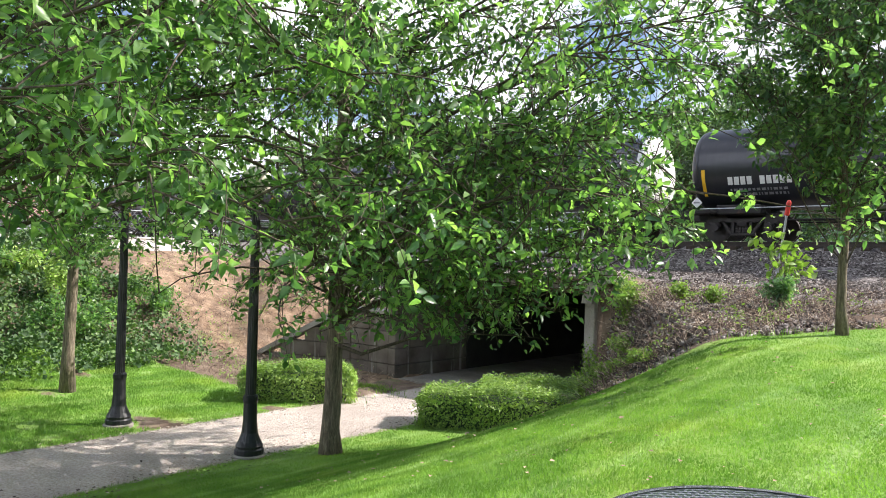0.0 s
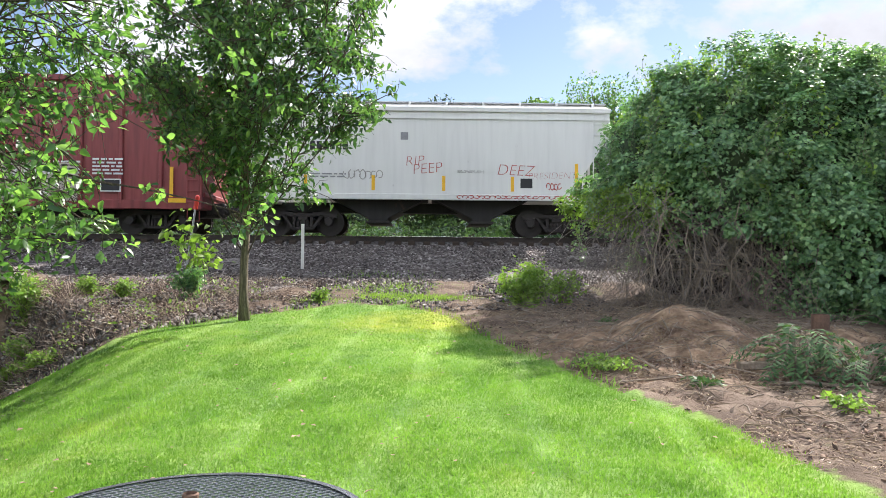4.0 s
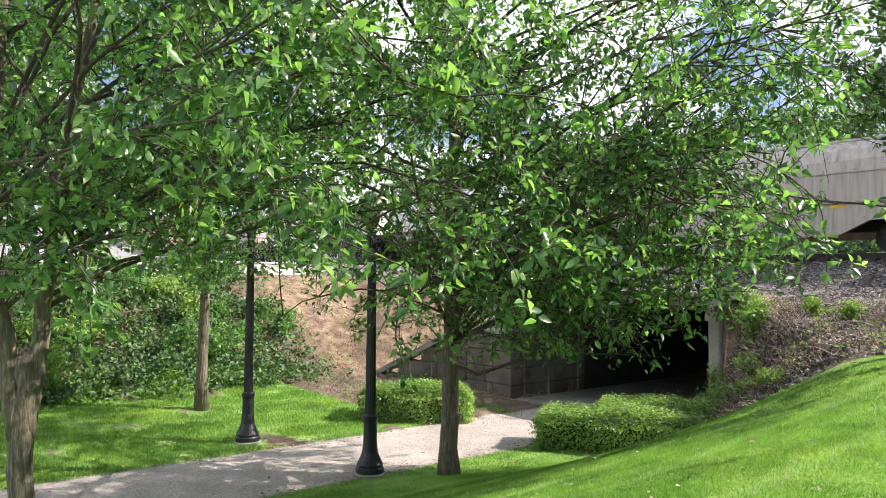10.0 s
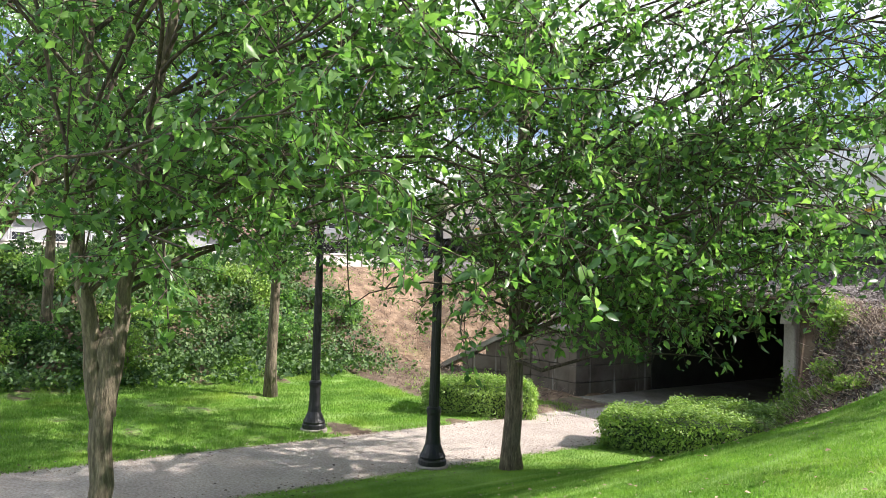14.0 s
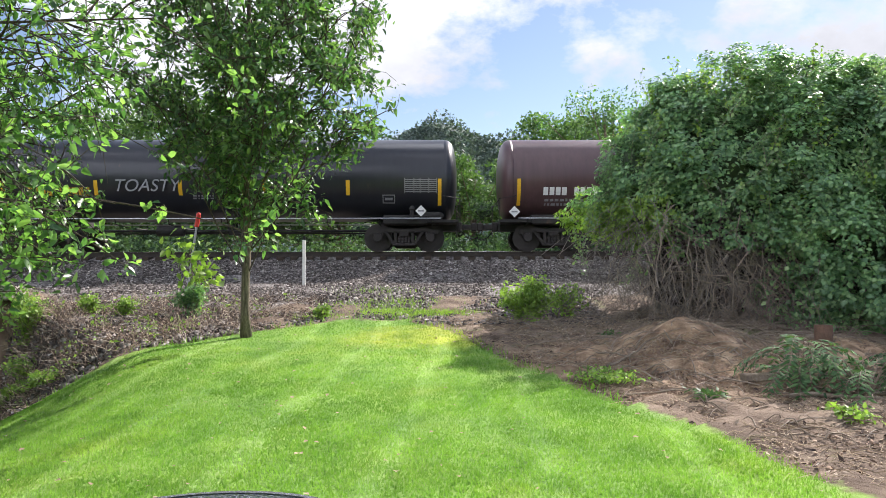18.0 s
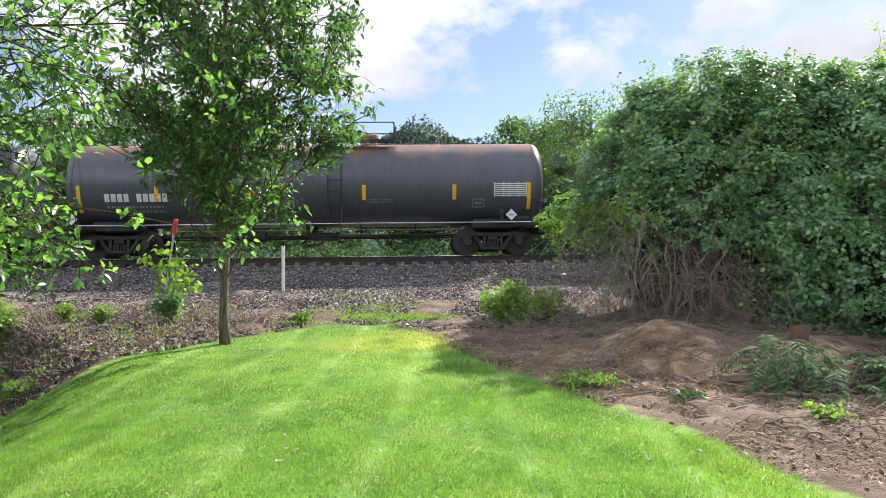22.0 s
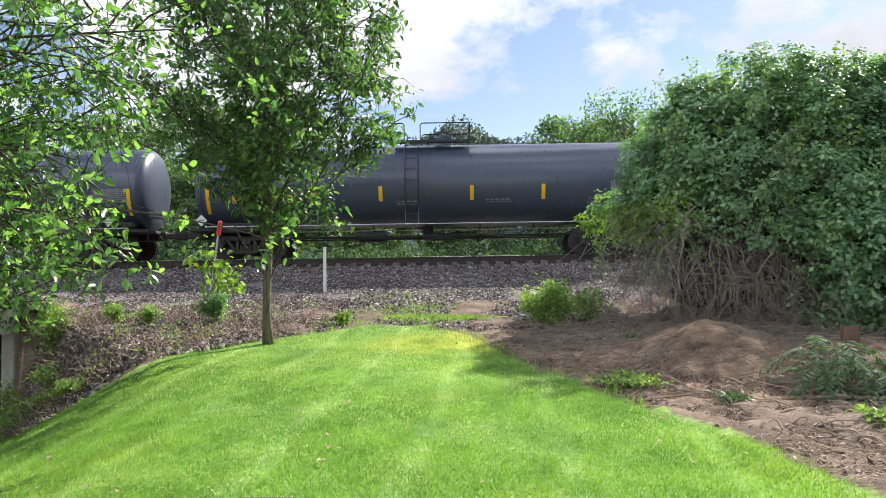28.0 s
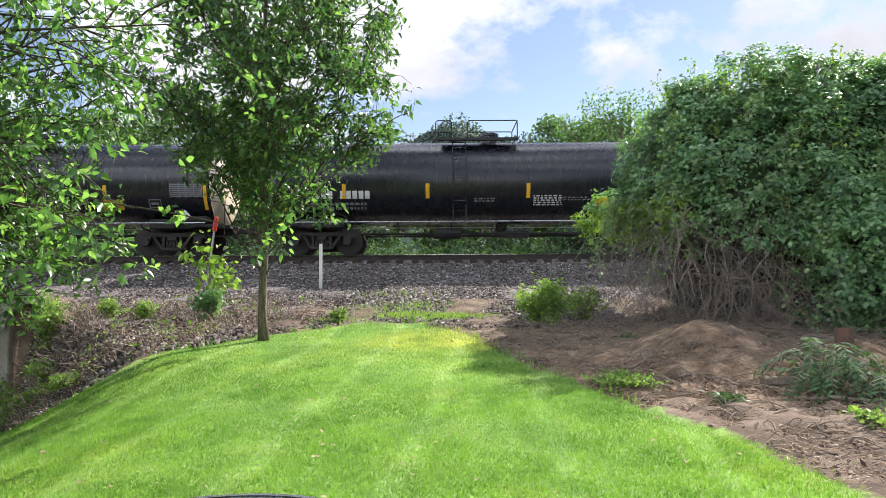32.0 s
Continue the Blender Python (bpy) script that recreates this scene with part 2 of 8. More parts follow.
M_TIE = surface("creosoted_wood", shades((0.055, 0.04, 0.03), 0.4), 3, 0.95, 0, 40, 0.5, 0.01, (0.4, 5, 5))
M_STONE = surface("ballast_stone", [(0.3, (0.10, 0.09, 0.085)), (0.5, (0.20, 0.18, 0.17)), (0.7, (0.34, 0.32, 0.31))], 2.0, 0.95, 0, 14, 0.3)
M_WHITE = surface("weathered_white_paint", shades((0.74, 0.73, 0.70), 0.12), 4, 0.6, 0, 40, 0.1, 0.003)
M_RED = surface("red_plastic", shades((0.55, 0.045, 0.03), 0.2), 4, 0.45, 0, 40, 0.1, 0.002)
M_MESH = surface("coated_steel_mesh", shades((0.17, 0.185, 0.21), 0.2), 8, 0.25, 0.45, 60, 0.05, 0.002, spec=0.6)
M_STEEL = surface("galvanised_steel", shades((0.42, 0.43, 0.44), 0.15), 6, 0.45, 0.7, 60, 0.1, 0.002)

# ---- mesh helpers ----
def mesh_of(name, bm, mats, smooth=False):
    me = bpy.data.meshes.new(name)
    bm.to_mesh(me)
    bm.free()
    for m in (mats if isinstance(mats, (list, tuple)) else [mats]):
        me.materials.append(m)
    if smooth:
        me.shade_smooth()
    return me


def part(name, bm, mat, parent, label="", smooth=False):
    """Links a bmesh as one mesh object under a thing or a part."""
    ob = new(name, mesh_of(name, bm, mat, smooth))
    ob.parent = parent
    if label:
        tagged(ob, label)
    return ob


def thing(name, at, label, category, group="", kind=""):
    ob = new(name)
    ob.matrix_basis = at if isinstance(at, Matrix) else Matrix.Translation(at)
    ob.empty_display_size = 0.2
    return tagged(ob, label, category, group, kind)


def box(bm, c, s, bevel=0.0, m=None):
    """A box of size s about c, its edges cut by bevel."""
    got = bmesh.ops.create_cube(bm, size=1.0)["verts"]
    mat = Matrix.Translation(c) @ Matrix.Diagonal((*s, 1))
    bmesh.ops.transform(bm, matrix=(m @ mat if m else mat), verts=got)
    if bevel:
        edges = list({e for v in got for e in v.link_edges})
        bmesh.ops.bevel(bm, geom=edges, offset=bevel, segments=1, affect="EDGES")
    return bm


def boxed(c, s, bevel=0.0, m=None):
    return box(bmesh.new(), c, s, bevel, m)


def lathe(bm, rings, n=16, m=None, close=True):
    """A turned body: rings of (radius, z) from bottom to top about z."""
    rows = []
    for r, z in rings:
        row = [bm.verts.new((r * math.cos(2 * math.pi * i / n), r * math.sin(2 * math.pi * i / n), z)) for i in range(n)]
        rows.append(row)
    for a, b in zip(rows, rows[1:]):
        for i in range(n):
            bm.faces.new((a[i], a[(i + 1) % n], b[(i + 1) % n], b[i]))
    if close:
        bm.faces.new(rows[0][::-1])
        bm.faces.new(rows[-1])
    if m:
        bmesh.ops.transform(bm, matrix=m, verts=[v for row in rows for v in row])
    return bm


def tube(bm, points, radii, n=6):
    """A tapering tube through points."""
    rows, side = [], Vector((0.31, 0.77, 0.55))
    for i, p in enumerate(points):
        d = (Vector(points[min(i + 1, len(points) - 1)]) - Vector(points[max(i - 1, 0)])).normalized()
        u = d.cross(side).normalized()
        v = d.cross(u)
        r = radii[i] if isinstance(radii, (list, tuple)) else radii
        rows.append([bm.verts.new(Vector(p) + u * (r * math.cos(2 * math.pi * k / n)) + v * (r * math.sin(2 * math.pi * k / n))) for k in range(n)])
    for a, b in zip(rows, rows[1:]):
        for k in range(n):
            bm.faces.new((a[k], a[(k + 1) % n], b[(k + 1) % n], b[k]))
    bm.faces.new(rows[0][::-1])
    bm.faces.new(rows[-1])
    return bm


def extruded(bm, outline, y0, y1, m=None):
    """A plate: an outline in x, z drawn out from y0 to y1."""
    a = [bm.verts.new((x, y0, z)) for x, z in outline]
    b = [bm.verts.new((x, y1, z)) for x, z in outline]
    n = len(outline)
    bm.faces.new(a)
    bm.faces.new(b[::-1])
    for i in range(n):
        bm.faces.new((a[i], b[i], b[(i + 1) % n], a[(i + 1) % n]))
    bmesh.ops.recalc_face_normals(bm, faces=bm.faces)
    if m:
        bmesh.ops.transform(bm, matrix=m, verts=a + b)
    return bm


def raw(name, verts, faces, mats):
    """A mesh from arrays of vertices and of equal-sided faces."""
    verts, faces = np.asarray(verts, np.float32).reshape(-1, 3), np.asarray(faces, np.int32)
    me, k = bpy.data.meshes.new(name), faces.shape[1]
    me.vertices.add(len(verts))
    me.vertices.foreach_set("co", verts.ravel())
    me.loops.add(faces.size)
    me.loops.foreach_set("vertex_index", faces.ravel())
    me.polygons.add(len(faces))
    me.polygons.foreach_set("loop_start", np.arange(0, faces.size, k, dtype=np.int32))
    me.update(calc_edges=True)
    for m in (mats if isinstance(mats, (list, tuple)) else [mats]):
        me.materials.append(m)
    return me


RNG = np.random.default_rng(7)


def unit(v):
    return v / np.maximum(np.linalg.norm(v, axis=-1, keepdims=True), 1e-9)


def leaves(places, size, spread=0.35, droop=0.4, aspect=0.62, out=None, fine=False):
    """Vertices and faces of pointed leaves, each folded along its rib, at places; out: the ways they face."""
    n = len(places)
    nrm = RNG.normal(size=(n, 3)) * 0.75 + np.array([0, 0, 0.55])
    if out is not None:
        nrm = nrm * 0.55 + out
    nrm = unit(nrm)
    tip = RNG.normal(size=(n, 3)) - np.array([0, 0, droop])
    tip = unit(tip - nrm * (tip * nrm).sum(1, keepdims=True))
    side = np.cross(nrm, tip)
    ln = (size * (1 + spread * (RNG.random(n) * 2 - 1)))[:, None]
    wd = ln * aspect * 0.5
    p = np.asarray(places)
    fold = nrm * (wd * 0.35)
    if not fine:
        quads = np.stack([p, p + tip * ln * 0.45 + side * wd + fold, p + tip * ln, p + tip * ln * 0.45 - side * wd + fold], 1)
        idx = np.arange(n)[:, None] * 4
        return quads.reshape(-1, 3), np.concatenate([idx + np.array([[0, 1, 2]]), idx + np.array([[0, 2, 3]])])
    # ovate: wide near the stalk, drawn out to a bent tip
    bend = nrm * (ln * 0.16)
    mid_rib = p + tip * ln * 0.55 - bend * 0.2
    pts = np.stack([p, p + tip * ln * 0.26 + side * wd * 0.95 + fold, p + tip * ln * 0.62 + side * wd * 0.72 + fold * 0.6 - bend * 0.3, p + tip * ln - bend,
                    p + tip * ln * 0.62 - side * wd * 0.72 + fold * 0.6 - bend * 0.3, p + tip * ln * 0.26 - side * wd * 0.95 + fold, mid_rib], 1)
    idx = np.arange(n)[:, None] * 7
    tri = np.array([[0, 1, 6], [1, 2, 6], [2, 3, 6], [3, 4, 6], [4, 5, 6], [5, 0, 6]])
    return pts.reshape(-1, 3), np.concatenate([idx + t[None] for t in tri])

# ---- the lie of the land ----
RAIL_Z, RAIL_Y, PATH_Z, FACE_Y = 2.58, 26.0, -1.95, 17.5   # near rail's top and line, the footpath, the underpass's front


def ease(a, b, v):
    u = np.clip((v - a) / (b - a), 0, 1)
    return u * u * (3 - 2 * u)


def land(x, y):
    """The ground's height."""
    x, y = np.asarray(x, float), np.asarray(y, float)
    rise = np.interp(y, [-60, 2, 4, 6, 9, 12, 14, 16, 17.5, 19, 22, 24.2, 25.2, 25.5, 25.85, 26.05, 27.4, 28.0, 29.0, 33, 45, 3000], [0, 0, 0.01, 0.05, 0.17, 0.36, 0.52, 0.72, 0.9, 1.1, 1.60, 2.02, 2.19, 2.30, 2.37, 2.41, 2.41, 2.31, 2.2, 0.6, 0.4, 0.4])
    start = np.interp(y, [0, 6, 10, 13, 16, 17.5], [-2.0, -2.0, -3.0, -4.6, -7.4, -9.45])
    foot = np.interp(y, [9, 11, 12.8, 15, 17.5], [-11.15, -10.5, -9.35, -9.6, -9.98])
    drop = ease(0, 1, (start - x) / (start - foot))
    right = rise * (1 - drop) + PATH_Z * drop
    # the far side of the path: lawn, then a bank, and the slope up to the line
    bank = PATH_Z + 3.45 * ease(-20.5, -31, x) + 0.25 * ease(-15, -21, x)
    slope = PATH_Z + (2.3 - PATH_Z) * ease(12.5, 24.5, y + 0.25 * (np.clip(x, -40, -16) + 16) * -0.6)
    # beside the underpass the slope is held back by the wing wall
    wall_y = np.interp(x, [-21.5, -20.6, -18.0, -16], [15.0, 15.6, 16.45, 16.45])
    wall_z = np.interp(x, [-21.3, -18.1, -16.1], [-1.85, -0.25, -0.1])
    held = np.where(y > wall_y, wall_z + (2.3 - wall_z) * ease(0, 1, (y - wall_y) / (24.5 - wall_y)), PATH_Z + 0.05)
    slope = slope + (held - slope) * ease(-23.5, -20.8, x)
    slope = np.where(y > 24.4, rise, slope)
    left = np.maximum(bank, slope) * ease(-16.15, -16.5, x) + PATH_Z * (1 - ease(-16.15, -16.5, x))
    z = np.where(x > -11.15, right, left)
    # beyond the front of the underpass the fill is level with the line
    z = np.where((y > FACE_Y + 0.02) & (x > -16.6), rise, z)
    z = np.where((y > FACE_Y + 0.02) & (x > -17.2) & (x < -9.8) & (z < 1.27), 1.27, z)
    # the heap of earth, and the bare ground rising to the thicket
    z = z + 0.62 * np.exp(-(((x - 4.05) / 1.15) ** 2 + ((y - 11.6) / 1.3) ** 2)) + 0.28 * np.exp(-(((x - 6.6) / 0.9) ** 2 + ((y - 11.9) / 1.0) ** 2))
    return z


def spread(xs, ys):
    g = np.meshgrid(xs, ys)
    return g[0].ravel(), g[1].ravel()


xs = np.concatenate([[-3000, -900, -300, -120, -70], np.arange(-52, -32, 1.0), np.arange(-32, -16.8, 0.4), np.arange(-16.8, 10, 0.2), np.arange(10, 30, 0.8), [32, 38, 50, 80, 150, 400, 1000, 3000]])
ys = np.concatenate([[-3000, -500, -100, -40], np.arange(-24, 0, 1.0), np.arange(0, 17.4, 0.2), [17.45, 17.55], np.arange(17.7, 25.6, 0.2), [25.7, 25.85, 26.05, 27.4], np.arange(28, 34, 0.5), [36, 40, 46, 55, 70, 100, 200, 500, 3000]])
gx, gy = spread(xs, ys)
rough = np.array([noise.fractal(Vector((a * 0.7, b * 0.7, 0.0)), 1.0, 2.0, 4) if -33 < a < 30 and -3 < b < 30 else 0.0 for a, b in zip(gx, gy)])
gz = land(gx, gy)


def edge_of_lawn(x, y):
    """How far inside the mown lawn a place lies, in metres."""
    right = np.interp(y, [0, 5.7, 7.4, 9.1, 11.3, 13.0, 15.0, 16.0], [4.1, 3.1, 2.85, 2.2, 1.4, 0.95, 0.4, -0.4]) - x
    far = np.interp(x, [-12, -11.0, -8.5, -7.0, -5.6, -4.7, -3.5, -2, 0, 1.0], [14.5, 13.6, 13.2, 12.3, 12.4, 13.3, 14.8, 16.1, 16.2, 15.2]) - y
    near = np.minimum(np.minimum(right, far), x + 11.4)
    across = np.minimum(np.minimum(-14.5 - x, x + 23.0 + 0.15 * (y - 6)), np.minimum(11.8 - 0.06 * (-14.5 - x) - y, 60.0))
    return np.maximum(near, across)


lawn_in = edge_of_lawn(gx, gy)


def thin_turf(x, y):
    """Worn turf under the park trees: where it is positive the earth shows."""
    return np.array([noise.noise(Vector((a * 0.45, b * 0.8, 9.0))) + 0.5 * noise.noise(Vector((a * 1.7, b * 1.7, 3.0))) - 0.27 if a < -14.4 and -30 < b < 20 else -1.0 for a, b in zip(x, y)])


lawn_in = np.where(gx < -14.4, np.minimum(lawn_in, 0.1 - 0.6 * thin_turf(gx, gy)), lawn_in)
path_in = np.minimum(np.minimum(gx + 14.5, -11.4 - gx), FACE_Y + 0.2 - gy)
ball_in = np.minimum(gy - 19.4 + 3.6 * ease(-2.0, -5.0, gx) * ease(-9.6, -8.2, gx), 33 - gy)
clod = np.array([noise.fractal(Vector((a * 3.1, b * 3.1, 4.0)), 1.0, 2.0, 3) if 1 < a < 9 and 7 < b < 15 else 0.0 for a, b in zip(gx, gy)])
gz = gz + np.where(lawn_in > 0, 0.0, 0.12 * clod)
gz = gz + rough * np.where(lawn_in > 0, 0.012, np.where(path_in > 0, 0.01, 0.10)) * np.where((gy > 23.5), 0.12, 1.0)
cols, n_x, n_y = None, len(xs), len(ys)
ii, jj = np.meshgrid(np.arange(n_x - 1), np.arange(n_y - 1))
ii, jj = ii.ravel(), jj.ravel()
mid_x, mid_y = (xs[ii] + xs[ii + 1]) / 2, (ys[jj] + ys[jj + 1]) / 2
keep = ~((mid_x > -16.7) & (mid_x < -10.05) & (mid_y > 17.46) & (mid_y < 17.54))
ii, jj = ii[keep], jj[keep]
quads = np.stack([jj * n_x + ii, jj * n_x + ii + 1, (jj + 1) * n_x + ii + 1, (jj + 1) * n_x + ii], 1)

m, nodes, links, b = material("ground", 0.95, 0, 0.2)


def tagged_mask(attr, wobble, scale, soft):
    """A mask from a stored distance, its edge frayed by a grain."""
    a = nodes.new("ShaderNodeAttribute")
    a.attribute_name = attr
    n = grain(nodes, links, scale, 5)
    k = nodes.new("ShaderNodeMath")
    k.operation, k.inputs[1].default_value = "MULTIPLY_ADD", wobble
    links.new(n, k.inputs[0])
    links.new(a.outputs["Fac"], k.inputs[2])
    r = nodes.new("ShaderNodeMapRange")
    r.inputs[1].default_value, r.inputs[2].default_value = wobble * 0.5 - soft, wobble * 0.5 + soft
    links.new(k.outputs[0], r.inputs[0])
    return r.outputs[0]


dirt = ramp(nodes, links, grain(nodes, links, 1.6, 8), [(0.3, (0.07, 0.048, 0.034)), (0.5, (0.145, 0.105, 0.076)), (0.7, (0.25, 0.19, 0.14))])
weeds = ramp(nodes, links, grain(nodes, links, 1.1, 6), [(0.60, (0, 0, 0)), (0.74, (1, 1, 1))])
dirt = blend(nodes, links, weeds, dirt, (0.12, 0.15, 0.05))
redden = tagged_mask("bare", 1.2, 0.9, 0.5)
dirt = blend(nodes, links, redden, dirt, ramp(nodes, links, grain(nodes, links, 3.0, 8), [(0.34, (0.115, 0.074, 0.047)), (0.5, (0.255, 0.168, 0.105)), (0.66, (0.44, 0.315, 0.21))]))
stone = ramp(nodes, links, grain(nodes, links, 11, 4), [(0.35, (0.07, 0.06, 0.056)), (0.5, (0.16, 0.142, 0.132)), (0.66, (0.29, 0.27, 0.255))])
turf = ramp(nodes, links, grain(nodes, links, 14, 6), [(0.3, (0.14, 0.255, 0.053)), (0.5, (0.165, 0.295, 0.065)), (0.7, (0.195, 0.33, 0.083))])
patchy = ramp(nodes, links, grain(nodes, links, 0.55, 4), [(0.35, (0.86, 0.9, 0.85)), (0.65, (1.22, 1.12, 1.0))])
turf = mowing(nodes, links, blend(nodes, links, 1.0, turf, patchy, "MULTIPLY"))
gravel = ramp(nodes, links, grain(nodes, links, 22, 5), [(0.3, (0.31, 0.265, 0.235)), (0.5, (0.44, 0.395, 0.36)), (0.7, (0.55, 0.51, 0.475))])
worn = ramp(nodes, links, grain(nodes, links, 0.8, 5), [(0.35, (0.8, 0.78, 0.76)), (0.65, (1.1, 1.08, 1.05))])
gravel = blend(nodes, links, 1.0, gravel, worn, "MULTIPLY")
col = blend(nodes, links, tagged_mask("ballast", 1.6, 1.3, 0.25), dirt, stone)
col = blend(nodes, links, tagged_mask("lawn", 0.35, 5, 0.05), col, turf)
col = blend(nodes, links, tagged_mask("path", 0.3, 4, 0.05), col, gravel)
links.new(col, b.inputs["Base Color"])
bumped(nodes, links, b, grain(nodes, links, 9, 9, rough=0.7), 0.9, 0.07)
M_GROUND = m
me = raw("ground", np.stack([gx, gy, gz], 1), quads, M_GROUND)
bare_in = np.where(gx > 0, 2.2 - np.hypot((gx - 4.2) / 1.3, gy - 11.5), -2.0) + np.where(gx < -16, np.minimum(gy - 11.8, 2.6), 0.0) * 0.8
for key, v in (("lawn", lawn_in), ("path", path_in), ("ballast", ball_in), ("bare", bare_in)):
    me.attributes.new(key, "FLOAT", "POINT").data.foreach_set("value", np.clip(v, -9, 9).astype(np.float32))
me.shade_smooth()
ground = tagged(new("ground", me), "mown green lawn, bare earth and stony railway embankment", "ground", kind="structure")

# ---- the underpass ----
OPEN_L, OPEN_R, END_Y, CORNER_Y = -16.1, -10.4, 46.0, 16.2
m, nodes, links, b = material("stained_concrete", 0.92, 0, 0.3)
tone = ramp(nodes, links, grain(nodes, links, 1.1, 7), [(0.3, (0.075, 0.06, 0.047)), (0.5, (0.14, 0.115, 0.094)), (0.7, (0.215, 0.185, 0.158))])
runs = ramp(nodes, links, grain(nodes, links, 1.5, 6, "Object", (2.6, 2.6, 0.12)), [(0.58, (0, 0, 0)), (0.72, (1, 1, 1))])
links.new(blend(nodes, links, runs, tone, (0.50, 0.48, 0.44)), b.inputs["Base Color"])
bumped(nodes, links, b, grain(nodes, links, 9, 6), 0.5, 0.02)
M_STAINED = m
underpass = thing("underpass", (0, 0, 0), "weathered concrete railway underpass over a footpath, dark inside", "underpass", kind="structure")
mid_x = (OPEN_L + OPEN_R) / 2
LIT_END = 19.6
# inner walls and roof take the darker concrete: shade put into their colour
part("side_wall", boxed((OPEN_L - 0.4, (LIT_END + END_Y) / 2, -0.55), (0.8, END_Y - LIT_END, 2.95)), M_DARKCONC, underpass)
part("side_wall", boxed((OPEN_R + 0.4, (FACE_Y + 0.6 + END_Y) / 2, -0.55), (0.8, END_Y - FACE_Y - 0.6, 2.95)), M_DARKCONC, underpass)
# no far end is known; this wall is added to keep daylight out
part("end_wall", boxed((mid_x, END_Y + 0.2, -0.55), (7.3, 0.4, 2.95)), M_DARKCONC, underpass)
part("roof_slab", boxed((mid_x, (FACE_Y + 0.3 + END_Y) / 2, 1.02), (7.3, END_Y - FACE_Y - 0.3, 0.2)), M_DARKCONC, underpass)
part("floor", boxed((mid_x, (FACE_Y - 1.2 + END_Y) / 2, PATH_Z - 0.09), (OPEN_R - OPEN_L - 0.04, END_Y - FACE_Y + 1.2, 0.2)), M_CONC, underpass)
# the left abutment: its coursed front, the return that runs back into the passage, a pier and cap at the corner
for k in range(4):
    z0, h = PATH_Z - 0.1 + k * 0.5, 0.5
    cuts = ((-18.2, -17.3, OPEN_L - 0.32) if k % 2 else (-18.2, -16.95, OPEN_L - 0.32))
    for x0, x1 in zip(cuts, cuts[1:]):
        part("block", boxed(((x0 + x1) / 2, CORNER_Y + 0.27, z0 + h / 2), (x1 - x0 - 0.014, 0.5, h - 0.016), 0.014), M_STAINED, underpass)
part("front_coping", boxed((-17.3, CORNER_Y + 0.25, PATH_Z + 1.97), (1.85, 0.62, 0.14), 0.03), M_COPING, underpass)
for k in range(5):
    z0, h = PATH_Z - 0.1 + k * 0.5, 0.5
    part("corner_block", boxed((OPEN_L - 0.15, CORNER_Y + 0.24, z0 + h / 2), (0.3, 0.52, h - 0.014), 0.018), M_STAINED, underpass)
    y0, n = CORNER_Y + 0.5, 0
    while y0 < LIT_END - 0.1:
        y1 = min(y0 + (1.55 if (k + n) % 2 else 1.15), LIT_END)
        part("block", boxed((OPEN_L - 0.26, (y0 + y1) / 2, z0 + h / 2), (0.48, y1 - y0 - 0.014, h - 0.016), 0.014), M_STAINED, underpass)
        y0, n = y1, n + 1
part("pilaster_cap", boxed((OPEN_L - 0.22, CORNER_Y + 0.75, 0.67), (0.66, 1.7, 0.26), 0.03), M_DARKCONC, underpass, "dark overhanging cap stone")
part("bearing_wall", boxed((OPEN_L - 0.28, 18.72, 0.66), (0.5, 1.74, 0.3), 0.02), M_DARKCONC, underpass)
part("right_jamb", boxed((OPEN_R + 0.16, FACE_Y + 0.3, -0.55), (0.32, 0.6, 2.9), 0.03), M_COPING, underpass)
span = OPEN_R - OPEN_L
part("lintel", boxed((mid_x - 0.3, FACE_Y + 0.22, 1.13), (span + 1.5, 0.5, 0.3), 0.02), M_CONC, underpass)
part("lintel_ledge", boxed((mid_x - 0.3, FACE_Y + 0.16, 1.315), (span + 1.7, 0.66, 0.07), 0.015), M_CONC, underpass)
part("girder_web", boxed((mid_x, FACE_Y + 0.05, 1.05), (span + 0.2, 0.05, 0.34), 0.008), M_RUST, underpass)
for z in (0.9, 1.24):
    part("girder_flange", boxed((mid_x, FACE_Y - 0.02, z), (span + 0.24, 0.34, 0.045), 0.01), M_RUST, underpass)
for k in range(7):
    part("girder_stiffener", boxed((mid_x - span / 2 + 0.4 + k * (span - 0.8) / 6, FACE_Y - 0.06, 1.07), (0.03, 0.2, 0.3)), M_RUST, underpass)
# coping that bends over from the jamb into the slope, stone by stone
for k in range(4):
    a0, a1 = radians(180 - 24 * k), radians(180 - 24 * (k + 1) + 1.2)
    ring = [(-9.52 + r * math.cos(a), 0.62 + r * 0.98 * math.sin(a)) for r, a in ((0.9, a0), (0.9, (a0 + a1) / 2), (0.9, a1), (0.6, a1), (0.6, (a0 + a1) / 2), (0.6, a0))]
    part("coping_stone", extruded(bmesh.new(), ring, FACE_Y - 0.12, FACE_Y + 0.45), M_COPING, underpass)
# wing wall, stepping down from the front
wing = Matrix.Translation((-18.2, CORNER_Y + 0.2, 0)) @ Matrix.Rotation(radians(180 + 20), 4, "Z")
for k in range(4):
    z0 = PATH_Z - 0.1 + k * 0.48
    reach = (3.4, 2.6, 1.7, 0.8)[k]
    x = 0.0
    while x < reach - 0.2:
        w = min(1.1, reach - x)
        part("block", boxed((x + w / 2, 0, z0 + 0.24), (w - 0.012, 0.45, 0.468), 0.012, wing), M_STAINED, underpass)
        x += w
